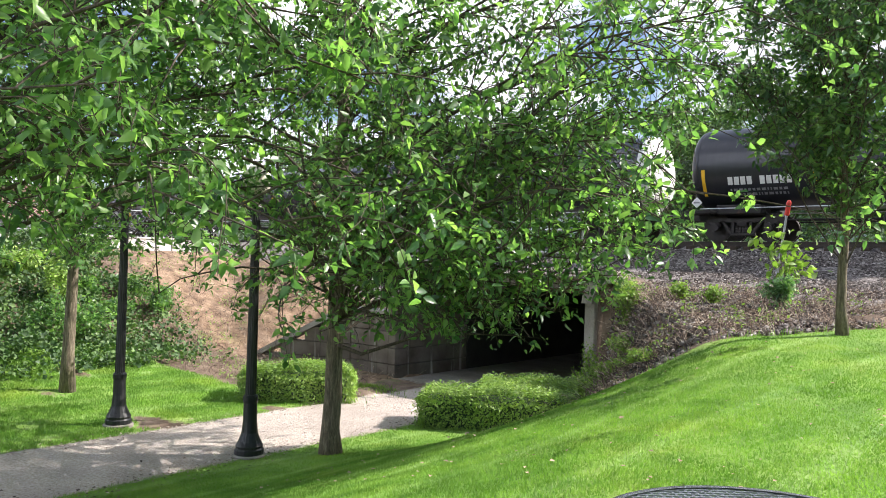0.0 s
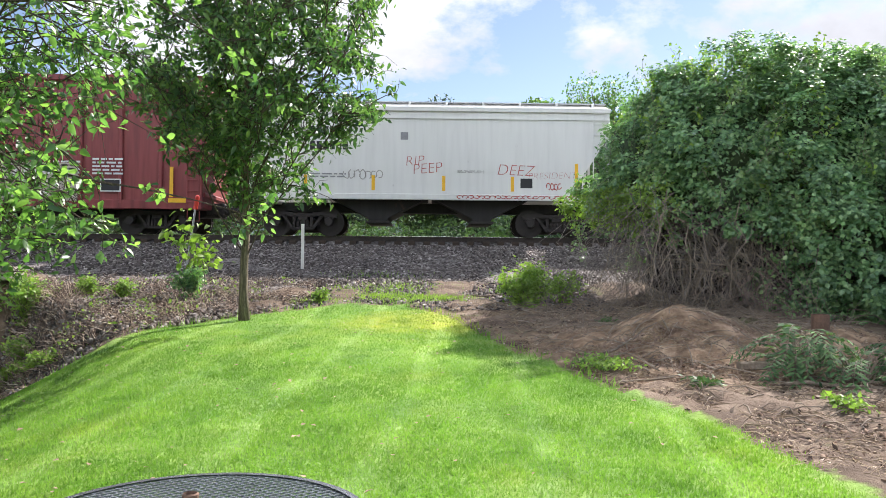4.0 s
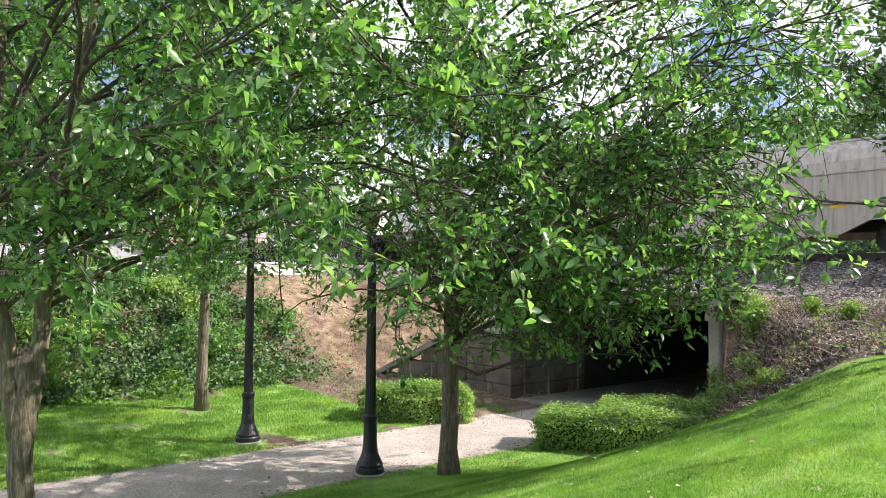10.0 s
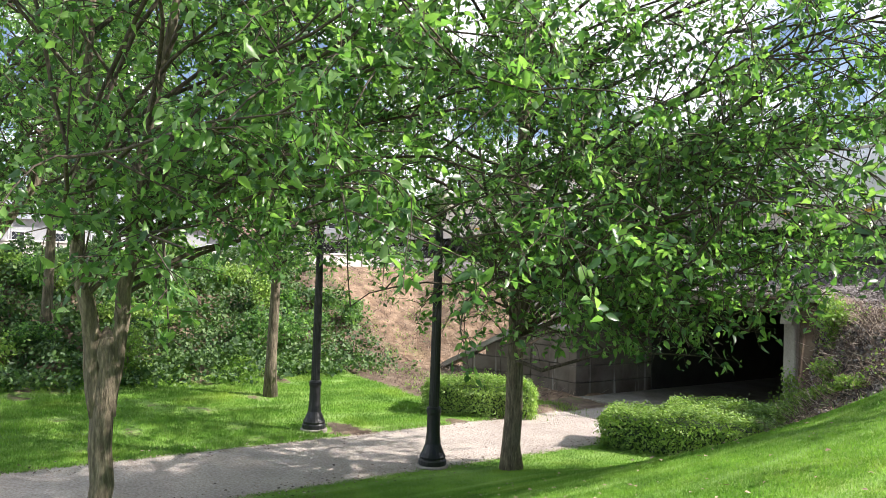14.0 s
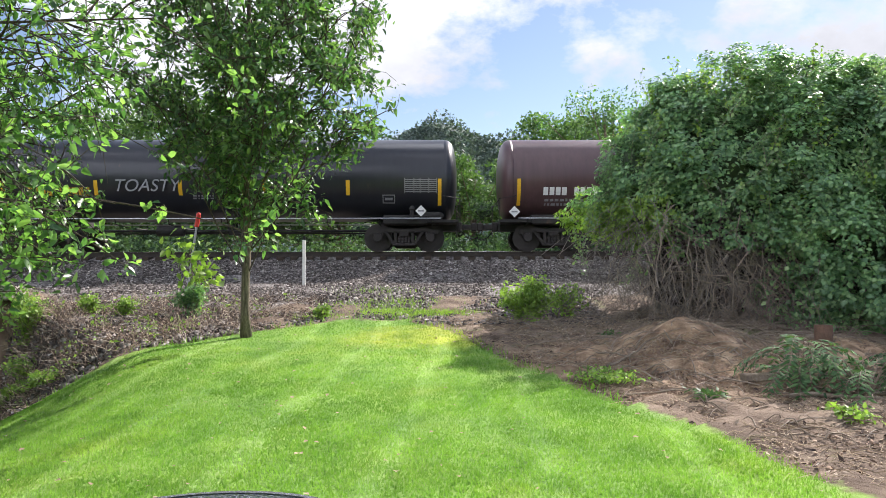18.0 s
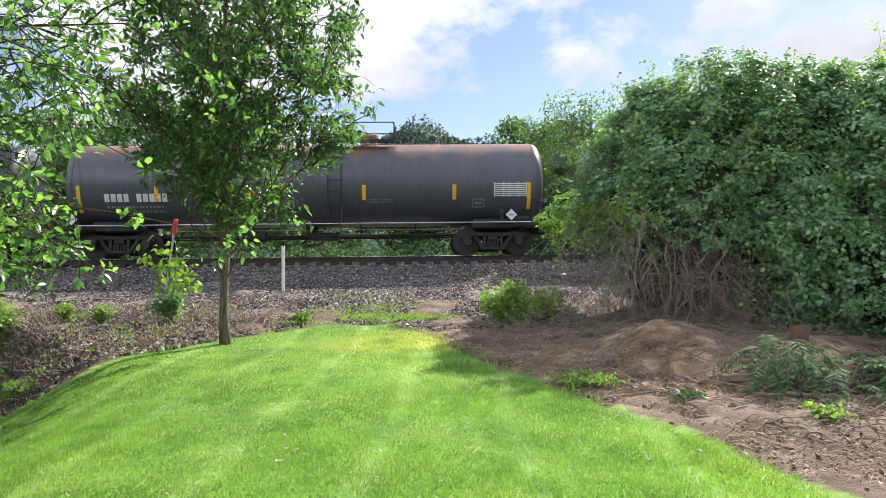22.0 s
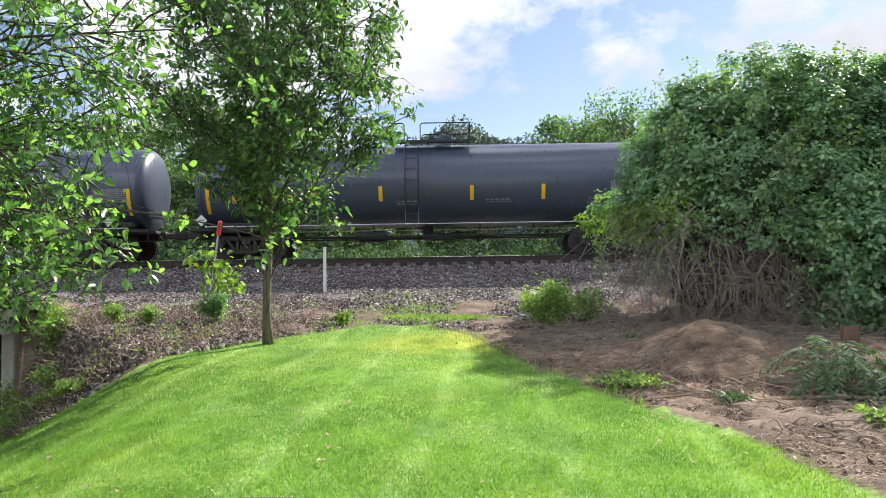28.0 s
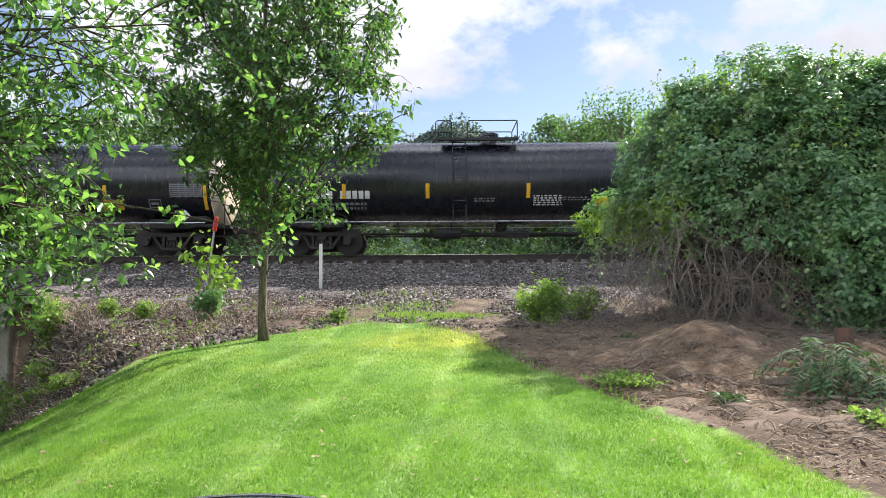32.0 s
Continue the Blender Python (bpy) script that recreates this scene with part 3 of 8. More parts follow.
bm = extruded(bmesh.new(), [(-0.1, -0.06), (0.4, -0.13), (3.6, -1.75), (3.6, -1.58), (0.42, 0.05), (-0.1, 0.09)], -0.3, 0.3, wing)
part("sloped_coping", bm, M_COPING, underpass)
railing = thing("bridge_railing", (mid_x, FACE_Y + 0.25, 1.31), "pale grey pipe railing above the underpass", "railing")
for z in (0.65, 1.28):
    part("rail", tube(bmesh.new(), [(-3.0, 0, z), (2.75, 0, z)], 0.03, 8), M_STEEL, railing)
for k in range(4):
    part("post", tube(bmesh.new(), [(-2.8 + k * 1.8, 0, 0), (-2.8 + k * 1.8, 0, 1.3)], 0.03, 8), M_STEEL, railing)

# ---- the track ----
AXIS_Y = RAIL_Y + 0.7175
track = thing("railway_track", (0, AXIS_Y, RAIL_Z), "steel rails on dark wooden sleepers in stone ballast", "railway track", kind="structure")
for side in (-0.7175, 0.7175):
    web = bmesh.new()
    box(web, (0, side, -0.095), (400, 0.02, 0.11))
    box(web, (0, side, -0.165), (400, 0.14, 0.025))
    box(web, (0, side, -0.024), (400, 0.068, 0.034))
    part("rail", web, M_RAIL, track)
    part("rail_head", boxed((0, side, -0.003), (400, 0.066, 0.008)), M_RAILTOP, track)
tie_me = mesh_of("sleeper", boxed((0, 0, -0.27), (0.23, 2.59, 0.18), 0.012), M_TIE)
for k in range(-92, 74):
    ob = new("sleeper", tie_me)
    ob.parent, ob.location = track, (k * 0.5 + random.uniform(-0.03, 0.03), random.uniform(-0.05, 0.05), random.uniform(-0.01, 0.01))


# ---- the train ----
def up_the_shell(nodes, links, v):
    """Heights from the tank's shoulder to its top as 0 to 1."""
    n = nodes.new("ShaderNodeMapRange")
    n.inputs[1].default_value, n.inputs[2].default_value = 3.5, 4.8
    links.new(v, n.inputs[0])
    return n.outputs[0]


def car_paint(name, c, rust=0.25, rough=0.5, streak=0.5, crown=None):
    """Weathered paint of a rail car: dust, dark runs down the side and rust; crown: a colour worn along the top."""
    m, nodes, links, b = material(name, rough, 0.0, 0.45)
    runs = grain(nodes, links, 2.2, 6, "Object", (3.0, 3.0, 0.22))
    base = ramp(nodes, links, runs, [(0.3, tuple(v * (1 - 0.5 * streak) for v in c)), (0.5, c), (0.75, tuple(min(0.9, v * (1 + 0.3 * streak) + 0.012 * streak) for v in c))])
    spots = ramp(nodes, links, grain(nodes, links, 1.3, 9, "Object", (1, 1, 0.6), 0.65), [(0.66 - 0.2 * rust, (0, 0, 0)), (0.80 - 0.2 * rust, (1, 1, 1))])
    col = blend(nodes, links, spots, base, (0.12, 0.06, 0.04))
    if crown:
        tc, xyz, add = nodes.new("ShaderNodeTexCoord"), nodes.new("ShaderNodeSeparateXYZ"), nodes.new("ShaderNodeMath")
        links.new(tc.outputs["Object"], xyz.inputs[0])
        add.operation, add.inputs[1].default_value = "MULTIPLY_ADD", 1.3
        links.new(grain(nodes, links, 1.1, 6, "Object", (1.0, 1.0, 0.4)), add.inputs[0])
        links.new(xyz.outputs["Z"], add.inputs[2])
        col = blend(nodes, links, ramp(nodes, links, up_the_shell(nodes, links, add.outputs[0]), [(0.35, (0, 0, 0)), (0.75, (0.85, 0.85, 0.85))]), col, crown)
    links.new(col, b.inputs["Base Color"])
    r = nodes.new("ShaderNodeMapRange")
    r.inputs[3].default_value, r.inputs[4].default_value = rough - 0.06, rough + 0.1
    links.new(runs, r.inputs[0])
    links.new(r.outputs[0], b.inputs["Roughness"])
    bumped(nodes, links, b, grain(nodes, links, 5, 5), 0.08, 0.01)
    return m


PAINT = {
    "black": car_paint("black_tank_paint", (0.010, 0.011, 0.015), 0.0, 0.26, 0.2),
    "soft_black": car_paint("dusty_black_tank_paint", (0.015, 0.016, 0.021), 0.0, 0.3, 0.2),
    "dark": car_paint("dark_grey_tank_paint", (0.024, 0.028, 0.037), 0.0, 0.29, 0.2),
    "grey": car_paint("grey_tank_paint", (0.05, 0.061, 0.086), 0.0, 0.28, 0.15),
    "rusty_grey": car_paint("rust_streaked_grey_paint", (0.065, 0.07, 0.08), 0.1, 0.36, 0.3, (0.26, 0.13, 0.075)),
    "brown": car_paint("brown_tank_paint", (0.075, 0.04, 0.042), 0.0, 0.34, 0.3),
    "hopper": car_paint("pale_grey_hopper_paint", (0.62, 0.62, 0.59), 0.0, 0.55, 0.12),
    "hopper_cool": car_paint("cool_grey_hopper_paint", (0.52, 0.54, 0.55), 0.0, 0.5, 0.12),
    "red": car_paint("oxide_red_paint", (0.20, 0.035, 0.035), 0.05, 0.5, 0.6),
    "cover": car_paint("grey_white_cover_paint", (0.56, 0.56, 0.53), 0.04, 0.5, 0.12),
    "cover_beige": car_paint("dirty_beige_paint", (0.40, 0.35, 0.30), 0.3, 0.6, 0.6),
    "cover_cream": car_paint("rust_streaked_cream_paint", (0.60, 0.52, 0.42), 0.16, 0.55, 0.35),
    "cream": car_paint("cream_tank_head_paint", (0.60, 0.50, 0.38), 0.2, 0.55, 0.4),
    "under": car_paint("grimy_underframe", (0.02, 0.018, 0.017), 0.15, 0.75),
    "truck": car_paint("grimy_cast_steel", (0.026, 0.021, 0.019), 0.12, 0.7),
}
M_YELLOW = surface("yellow_reflector", shades((0.72, 0.40, 0.02), 0.12), 8, 0.5)
M_MARK = surface("white_marking", shades((0.62, 0.62, 0.60), 0.12), 8, 0.6)
M_GREYMARK = surface("faint_marking", shades((0.22, 0.22, 0.23), 0.2), 8, 0.6)
M_AMBER = surface("amber_marking", shades((0.50, 0.30, 0.03), 0.15), 8, 0.6)
M_INK = surface("black_marking", shades((0.02, 0.02, 0.022), 0.15), 8, 0.6)
M_BLUEPAINT = surface("pale_blue_spray_paint", [(0.35, (0.16, 0.40, 0.60)), (0.5, (0.38, 0.60, 0.72)), (0.65, (0.66, 0.78, 0.82))], 0.8, 0.5)
M_SPRAYRED = surface("red_spray_paint", shades((0.36, 0.06, 0.05), 0.3), 5, 0.6)
M_SPRAYGREY = surface("faded_spray_paint", shades((0.30, 0.29, 0.27), 0.2), 5, 0.6)
M_SPRAYORANGE = surface("orange_spray_paint", shades((0.60, 0.28, 0.12), 0.2), 5, 0.6)
M_SPRAYVIOLET = surface("violet_spray_paint", shades((0.40, 0.36, 0.56), 0.2), 5, 0.6)
M_SPRAYDARK = surface("black_spray_paint", shades((0.035, 0.03, 0.03), 0.3), 5, 0.6)
M_TREAD = surface("polished_wheel_tread", shades((0.45, 0.44, 0.43), 0.15), 8, 0.35, 0.9)

TANK_R, TANK_Z, HEAD = 1.45, 2.52, 0.45


def wheel_mesh():
    bm = bmesh.new()
    for s in (-1, 1):
        rings = [(0.10, 0.13), (0.15, 0.02), (0.33, -0.01), (0.39, -0.03), (0.457, -0.05), (0.457, 0.06), (0.485, 0.07), (0.485, 0.095), (0.38, 0.10), (0.16, 0.10)]
        lathe(bm, [(r, -z) for r, z in rings][::1], 20, Matrix.Translation((0, s * 0.7175, 0)) @ pose(0, 0, 0, 90 * s, 0, 0))
    lathe(bm, [(0.085, -1.08), (0.085, 1.08)], 10, pose(0, 0, 0, 90, 0, 0))
    for s in (-1, 1):
        for k in range(3):
            a = 2 * math.pi * k / 3
            box(bm, (0.05 * math.cos(a), s * 1.09, 0.05 * math.sin(a)), (0.028, 0.03, 0.028))
    bmesh.ops.recalc_face_normals(bm, faces=bm.faces)
    # the polished rim of each wheel
    for s in (-1, 1):
        n0 = len(bm.faces)
        lathe(bm, [(0.425, 0.0), (0.455, 0.004), (0.459, -0.05)], 24, Matrix.Translation((0, s * 0.772, 0)) @ pose(0, 0, 0, -90 * s, 0, 0), close=False)
        bm.faces.ensure_lookup_table()
        for f in bm.faces[n0:]:
            f.material_index = 1
    return mesh_of("wheelset", bm, [PAINT["truck"], M_TREAD])


def truck_mesh():
    """A cast three-piece truck: side frames with open windows, springs, bearing caps and a bolster."""
    bm = bmesh.new()
    for s in (-1, 1):
        y0, y1 = s * 0.95, s * 1.06
        top = [(-1.16, 0.28), (-1.16, 0.40), (-0.62, 0.50), (-0.3, 0.46), (0.3, 0.46), (0.62, 0.50), (1.16, 0.40), (1.16, 0.28), (0.66, 0.36), (0.32, 0.33), (-0.32, 0.33), (-0.66, 0.36)]
        extruded(bm, top, y0, y1)
        for d in (-1, 1):
            extruded(bm, [(d * 0.70, 0.38), (d * 0.60, 0.38), (d * 0.30, -0.04), (d * 0.38, -0.10)], y0, y1)
            extruded(bm, [(d * 0.25, 0.36), (d * 0.34, 0.36), (d * 0.34, -0.02), (d * 0.25, -0.02)], y0, y1)
            lathe(bm, [(0.14, -0.1), (0.155, 0.0), (0.10, 0.06)], 14, Matrix.Translation((d * 0.889, s * 1.07, 0.157)) @ pose(0, 0, 0, 90 * s, 0, 0))
            box(bm, (d * 0.889, s * 1.0, 0.27), (0.34, 0.14, 0.16), 0.03)
        box(bm, (0, s * 1.0, -0.08), (0.74, 0.14, 0.10), 0.02)
        for k in range(4):
            lathe(bm, [(0.05, -0.04), (0.062, 0.0), (0.05, 0.05), (0.062, 0.10), (0.05, 0.15), (0.062, 0.20)], 8, Matrix.Translation((-0.165 + 0.11 * k, s * 1.0, 0.0)))
    box(bm, (0, 0, 0.28), (0.34, 2.16, 0.18), 0.03)
    for d in (-0.5, 0.5):
        box(bm, (d, 0, 0.12), (0.08, 1.7, 0.1), 0.01)
    return mesh_of("truck", bm, PAINT["truck"])


WHEEL_ME, TRUCK_ME = wheel_mesh(), truck_mesh()
COUPLER_ME = mesh_of("coupler", box(box(box(bmesh.new(), (0.25, 0, 0), (0.5, 0.16, 0.18), 0.02), (0.58, 0.02, 0), (0.22, 0.3, 0.28), 0.04), (0.05, 0, 0), (0.2, 0.36, 0.32), 0.03), PAINT["truck"])
HOSE_ME = mesh_of("brake_hose", tube(bmesh.new(), [(0, 0, 0.1), (0.12, 0, -0.05), (0.3, 0, -0.28), (0.52, 0, -0.36), (0.72, 0, -0.30)], 0.022, 6), PAINT["under"])
BRACKET_ME = mesh_of("handrail_bracket", tube(bmesh.new(), [(0, -1.5, 1.08), (0, -1.38, 0.9), (0, -0.3, 0.86)], 0.02, 5), PAINT["under"])
TRAIN, WHEELS = [], []


def running_gear(car, length, inset, mid):
    """Two trucks with their wheelsets, couplers and hoses."""
    for s in (-1, 1):
        tk = new("truck", TRUCK_ME)
        tk.parent, tk.location = car, (s * (length / 2 - inset), 0, 0.30)
        for w in (-0.889, 0.889):
            ws = new("wheelset", WHEEL_ME)
            ws.parent, ws.location = tk, (w, 0, 0.157)
            WHEELS.append((ws, Vector((w, 0, 0.157)), mid))
        cp = new("coupler", COUPLER_ME)
        cp.parent, cp.matrix_basis = car, pose(s * (length / 2 - 0.68), 0, 0.88, 0, 0, 0 if s > 0 else 180)
        hs = new("brake_hose", HOSE_ME)
        hs.parent, hs.matrix_basis = car, pose(s * (length / 2 - 0.7), -0.3 * s, 0.8, 0, 0, 0 if s > 0 else 180)


def on_tank(bm, x0, x1, z0, z1, steps=4, lift=0.008):
    """A patch lying on the tank's near side between two heights over the rail."""
    a0, a1 = math.asin((z0 - TANK_Z) / TANK_R), math.asin((z1 - TANK_Z) / TANK_R)
    rows = []
    for k in range(steps + 1):
        a = a0 + (a1 - a0) * k / steps
        y, z = -(TANK_R + lift) * math.cos(a), TANK_Z + (TANK_R + lift) * math.sin(a)
        rows.append((bm.verts.new((x0, y, z)), bm.verts.new((x1, y, z))))
    for p, q in zip(rows, rows[1:]):
        bm.faces.new((p[0], p[1], q[1], q[0]))
    return bm


def bars_on_tank(car, x0, x1, z0, z1, rows, mat, seed=1, name="marking"):
    """Lines of illegible writing: broken bars."""
    r, bm = random.Random(seed), bmesh.new()
    h = (z1 - z0) / rows
    for k in range(rows):
        x, zz = x0, z1 - (k + 1) * h + 0.3 * h
        while x < x1 - 0.05:
            w = min(r.uniform(0.08, 0.3) * max(0.5, (z1 - z0)), x1 - x)
            on_tank(bm, x, x + w, zz, zz + 0.55 * h, 1)
            x += w + 0.05
    return tagged(part(name, bm, mat, car), kind="stuff")


def characters(car, x0, z0, z1, count, mat, gap_at=-1):
    """A row of characters too close to a registration to be lettered: plain upright bars."""
    bm, w = bmesh.new(), (z1 - z0) * 0.62
    for k in range(count):
        if k != gap_at:
            on_tank(bm, x0 + k * w * 1.3, x0 + k * w * 1.3 + w, z0, z1, 2)
    return tagged(part("marking", bm, mat, car), kind="stuff")


def lettering(car, text, x, y, z, height, mat, shear=0.0, name="graffiti", turn=0.0, thick=0.0, wide=1.0):
    """Writing on a near side, in the built-in font."""
    cu = bpy.data.curves.new(name, "FONT")
    cu.body, cu.size, cu.shear, cu.align_x, cu.offset, cu.extrude = text, height / 0.72, shear, "LEFT", thick, 0.003
    tmp = bpy.data.objects.new("tmp", cu)
    me = bpy.data.meshes.new_from_object(tmp)
    bpy.data.objects.remove(tmp)
    me.materials.append(mat)
    ob = new(name, me)
    ob.parent, ob.matrix_basis = car, pose(x, y, z, 90, 0, 0) @ pose(0, 0, 0, 0, 0, turn)
    ob.data.transform(Matrix.Diagonal((wide, 1, 1, 1)))
    return ob


def tank_car(length, mid, label, paint, marks=M_MARK, head=None, dome=1, panel=0, sign=None, seed=0, chars=10, stripes=(-4.2, -1.4, 1.4, 4.2), way=1, lx=0.35, sign_z=1.52):
    car = thing("tank_car", (0, AXIS_Y, RAIL_Z), label, "tank car", "cars of the freight train")
    r = random.Random(seed)
    half = length / 2 - 0.72
    shell = [(TANK_R, -half + HEAD), (TANK_R, half - HEAD)]
    bm = lathe(bmesh.new(), shell, 48, pose(0, 0, TANK_Z, 0, 90, 0), close=False)
    part("tank", bm, PAINT[paint], car, smooth=True)
    end = [(r_, z_ * HEAD / 0.75) for r_, z_ in ((TANK_R, 0), (1.445, 0.12), (1.42, 0.26), (1.34, 0.42), (1.15, 0.57), (0.85, 0.67), (0.5, 0.73), (0.02, 0.75))]
    for s in (-1, 1):
        bm = lathe(bmesh.new(), end, 48, pose(s * (half - HEAD), 0, TANK_Z, 0, 90 * s, 0))
        part("tank_head", bm, PAINT[head if head and s > 0 else paint], car, smooth=True)
    # seams where the shell's courses meet
    for k in (-0.5, 0.0, 0.5):
        bm = lathe(bmesh.new(), [(TANK_R + 0.004, -0.012), (TANK_R + 0.004, 0.012)], 48, pose(k * half, 0, TANK_Z, 0, 90, 0), close=False)
        part("weld_seam", bm, PAINT[paint], car, smooth=True)
    for s in (-1, 1):
        part("stub_sill", box(bmesh.new(), (s * (length / 2 - 2.1), 0, 0.88), (2.7, 0.5, 0.32), 0.02), PAINT["under"], car)
        bm = box(box(bmesh.new(), (s * (length / 2 - 2.5), 0, 1.06), (1.5, 2.5, 0.32), 0.03), (s * (length / 2 - 1.25), 0, 1.0), (1.1, 2.7, 0.10), 0.01)
        part("bolster", bm, PAINT["under"], car)
        bm = bmesh.new()
        for y in (-1.4, 1.4):
            tube(bm, [(s * (length / 2 - 0.66), y, 0.62), (s * (length / 2 - 0.66), y, 1.75), (s * (length / 2 - 1.25), y, 1.85)], 0.018, 5)
        tube(bm, [(s * (length / 2 - 0.66), -1.4, 1.7), (s * (length / 2 - 0.66), 1.4, 1.7)], 0.018, 5)
        part("end_rail", bm, PAINT["under"], car)
        # the sill's near handrail with its posts
        bm = tube(bmesh.new(), [(-length / 2 + 1.3, s * 1.5, 1.08), (length / 2 - 1.3, s * 1.5, 1.08)], 0.022, 6)
        part("handrail", bm, M_STEEL, car)
        for k in range(9):
            ob = new("handrail_bracket", BRACKET_ME)
            ob.parent, ob.matrix_basis = car, pose(-length / 2 + 1.6 + k * (length - 3.2) / 8, 0, 0, 0, 0, 0 if s < 0 else 180)
    for y in (-0.75, 0.9):
        part("brake_rod", tube(bmesh.new(), [(-length / 2 + 3.8, y, 0.72), (length / 2 - 3.8, y, 0.72)], 0.03, 6), PAINT["under"], car)
    part("air_reservoir", lathe(bmesh.new(), [(0.05, -0.5), (0.19, -0.44), (0.19, 0.44), (0.05, 0.5)], 12, pose(-1.9, -0.75, 0.72, 0, 90, 0)), PAINT["under"], car)
    part("bottom_outlet", box(lathe(bmesh.new(), [(0.12, 0.62), (0.16, 0.7), (0.2, 1.1)], 12), (0.5, 0, 0.72), (0.9, 0.5, 0.25), 0.03), PAINT["under"], car)
    part("train_pipe", tube(bmesh.new(), [(-half + 0.6, 0.45, 0.80), (-2.0, 0.45, 0.74), (2.4, 0.45, 0.74), (half - 0.6, 0.45, 0.80)], 0.028, 6), PAINT["under"], car)
    part("brake_cylinder", lathe(bmesh.new(), [(0.04, -0.42), (0.14, -0.38), (0.14, 0.3), (0.05, 0.42)], 12, pose(half - 0.9, -1.05, 1.2, 0, 90, 0)), PAINT["under"], car)
    part("valve_stand", box(lathe(bmesh.new(), [(0.07, 1.1), (0.07, 1.35), (0.11, 1.4), (0.05, 1.52)], 10, Matrix.Translation((half - 1.55, -1.34, 0))), (half - 1.55, -1.34, 1.1), (0.3, 0.12, 0.08), 0.01), PAINT["under"], car)
    # ladder, platform and fittings
    bm = bmesh.new()
    for dx in (-0.22, 0.22):
        pts = [(lx + dx, -1.53, 1.0)] + [(lx + dx, -(TANK_R + 0.1) * math.cos(a), TANK_Z + (TANK_R + 0.1) * math.sin(a)) for a in (-0.6, -0.2, 0.2, 0.5, 0.8, 1.05, 1.25)]
        tube(bm, pts, 0.02, 5)
    for k in range(8):
        a = -0.75 + 0.26 * k
        y, z = -(TANK_R + 0.1) * math.cos(a), TANK_Z + (TANK_R + 0.1) * math.sin(a)
        tube(bm, [(lx - 0.22, y, z), (lx + 0.22, y, z)], 0.014, 5)
    part("ladder", bm, PAINT["dark"] if paint.startswith("g") else PAINT["soft_black"], car)
    top = TANK_Z + TANK_R
    if dome:
        part("platform", box(box(bmesh.new(), (lx + 0.7 * way, -0.75, top + 0.02), (2.6, 0.5, 0.03)), (lx + 0.7 * way, 0.75, top + 0.02), (2.6, 0.5, 0.03)), PAINT["under"], car)
        part("manway_dome", lathe(bmesh.new(), [(0.3, -0.1), (0.3, 0.22), (0.33, 0.24), (0.33, 0.33), (0.15, 0.38)], 20, pose(lx + 1.1 * way, 0, top)), PAINT[paint], car)
        bm = bmesh.new()
        hh = 0.62
        x0, x1, x2, x3 = sorted((lx - 0.8 * way, lx - 0.25 * way, lx + 0.3 * way, lx + 2.0 * way))
        for y in (-1.0, 1.0):
            for a, b_ in ((x0, x1), (x2, x3)):
                tube(bm, [(a, y, top - 0.1), (a, y, top + hh - 0.06), (a + 0.06, y, top + hh), (b_ - 0.06, y, top + hh), (b_, y, top + hh - 0.06), (b_, y, top - 0.1)], 0.02, 5)
        tube(bm, [(x3, -1.0, top + hh), (x3, 1.0, top + hh)], 0.02, 5)
        tube(bm, [(x0, -1.02, top - 0.04), (x3, -1.02, top - 0.04)], 0.045, 4)
        part("safety_railing", bm, PAINT["under"], car)
    elif dome == 0:
        part("valve_box", box(bmesh.new(), (lx + 0.8, 0, top + 0.05), (0.9, 0.7, 0.24), 0.05), PAINT[paint], car)
    # markings of the near side
    for x in (-half + 0.62, half - 0.62):
        part("reflector_stripe", on_tank(bmesh.new(), x - 0.06, x + 0.06, 1.55, 2.42), M_YELLOW, car)
    for x in stripes:
        part("reflector_stripe", on_tank(bmesh.new(), x - 0.065, x + 0.065, 1.88, 2.37), M_YELLOW, car)
    characters(car, -half + 1.45, 1.88, 2.14, chars, marks, 4)
    bars_on_tank(car, -half + 1.5, -half + 3.4, 1.50, 1.78, 2, M_GREYMARK, seed)
    bm = bmesh.new()
    for k in range(7):
        on_tank(bm, half - 1.78, half - 0.73, 1.98 + k * 0.065, 2.015 + k * 0.065, 1)
    for x in (half - 1.81, half - 1.5, half - 1.29, half - 1.0, half - 0.73):
        on_tank(bm, x, x + 0.025, 1.95, 2.45, 3, 0.009)
    tagged(part("test_panel", bm, M_MARK if panel else M_GREYMARK, car), kind="stuff")
    bars_on_tank(car, 2.0, 2.9, 1.78, 1.92, 2, M_GREYMARK, seed + 3)
    bars_on_tank(car, -1.0, -0.3, 1.74, 1.90, 2, M_GREYMARK, seed + 5)
    bm = bmesh.new()
    for a, b_, c, d in ((0, 0.42, 0, 0.03), (0, 0.42, 0.25, 0.28), (0, 0.03, 0, 0.28), (0.39, 0.42, 0, 0.28), (0.08, 0.34, 0.1, 0.18)):
        on_tank(bm, half - 2.55 + a, half - 2.55 + b_, 1.62 + c, 1.62 + d, 1)
    part("lube_stencil", bm, M_GREYMARK, car)
    for x, z in ((half - 1.25, 1.33), (-half + 0.45, 1.3)):
        bm = box(bmesh.new(), (0, 0, 0), (0.27, 0.02, 0.27), 0.0, pose(x, -1.49, z, 0, 45, 0))
        pl = part("placard_holder", bm, M_MARK, car, "white diamond placard")
        part("placard_text", box(bmesh.new(), (x, -1.503, z), (0.2, 0.004, 0.05)), M_GREYMARK, pl)
    if sign:
        bm = bmesh.new()
        on_tank(bm, sign, sign + 0.78, sign_z + 0.04, sign_z + 0.37, 3, 0.01)
        part("warning_panel", bm, M_YELLOW, car, "yellow warning panel")
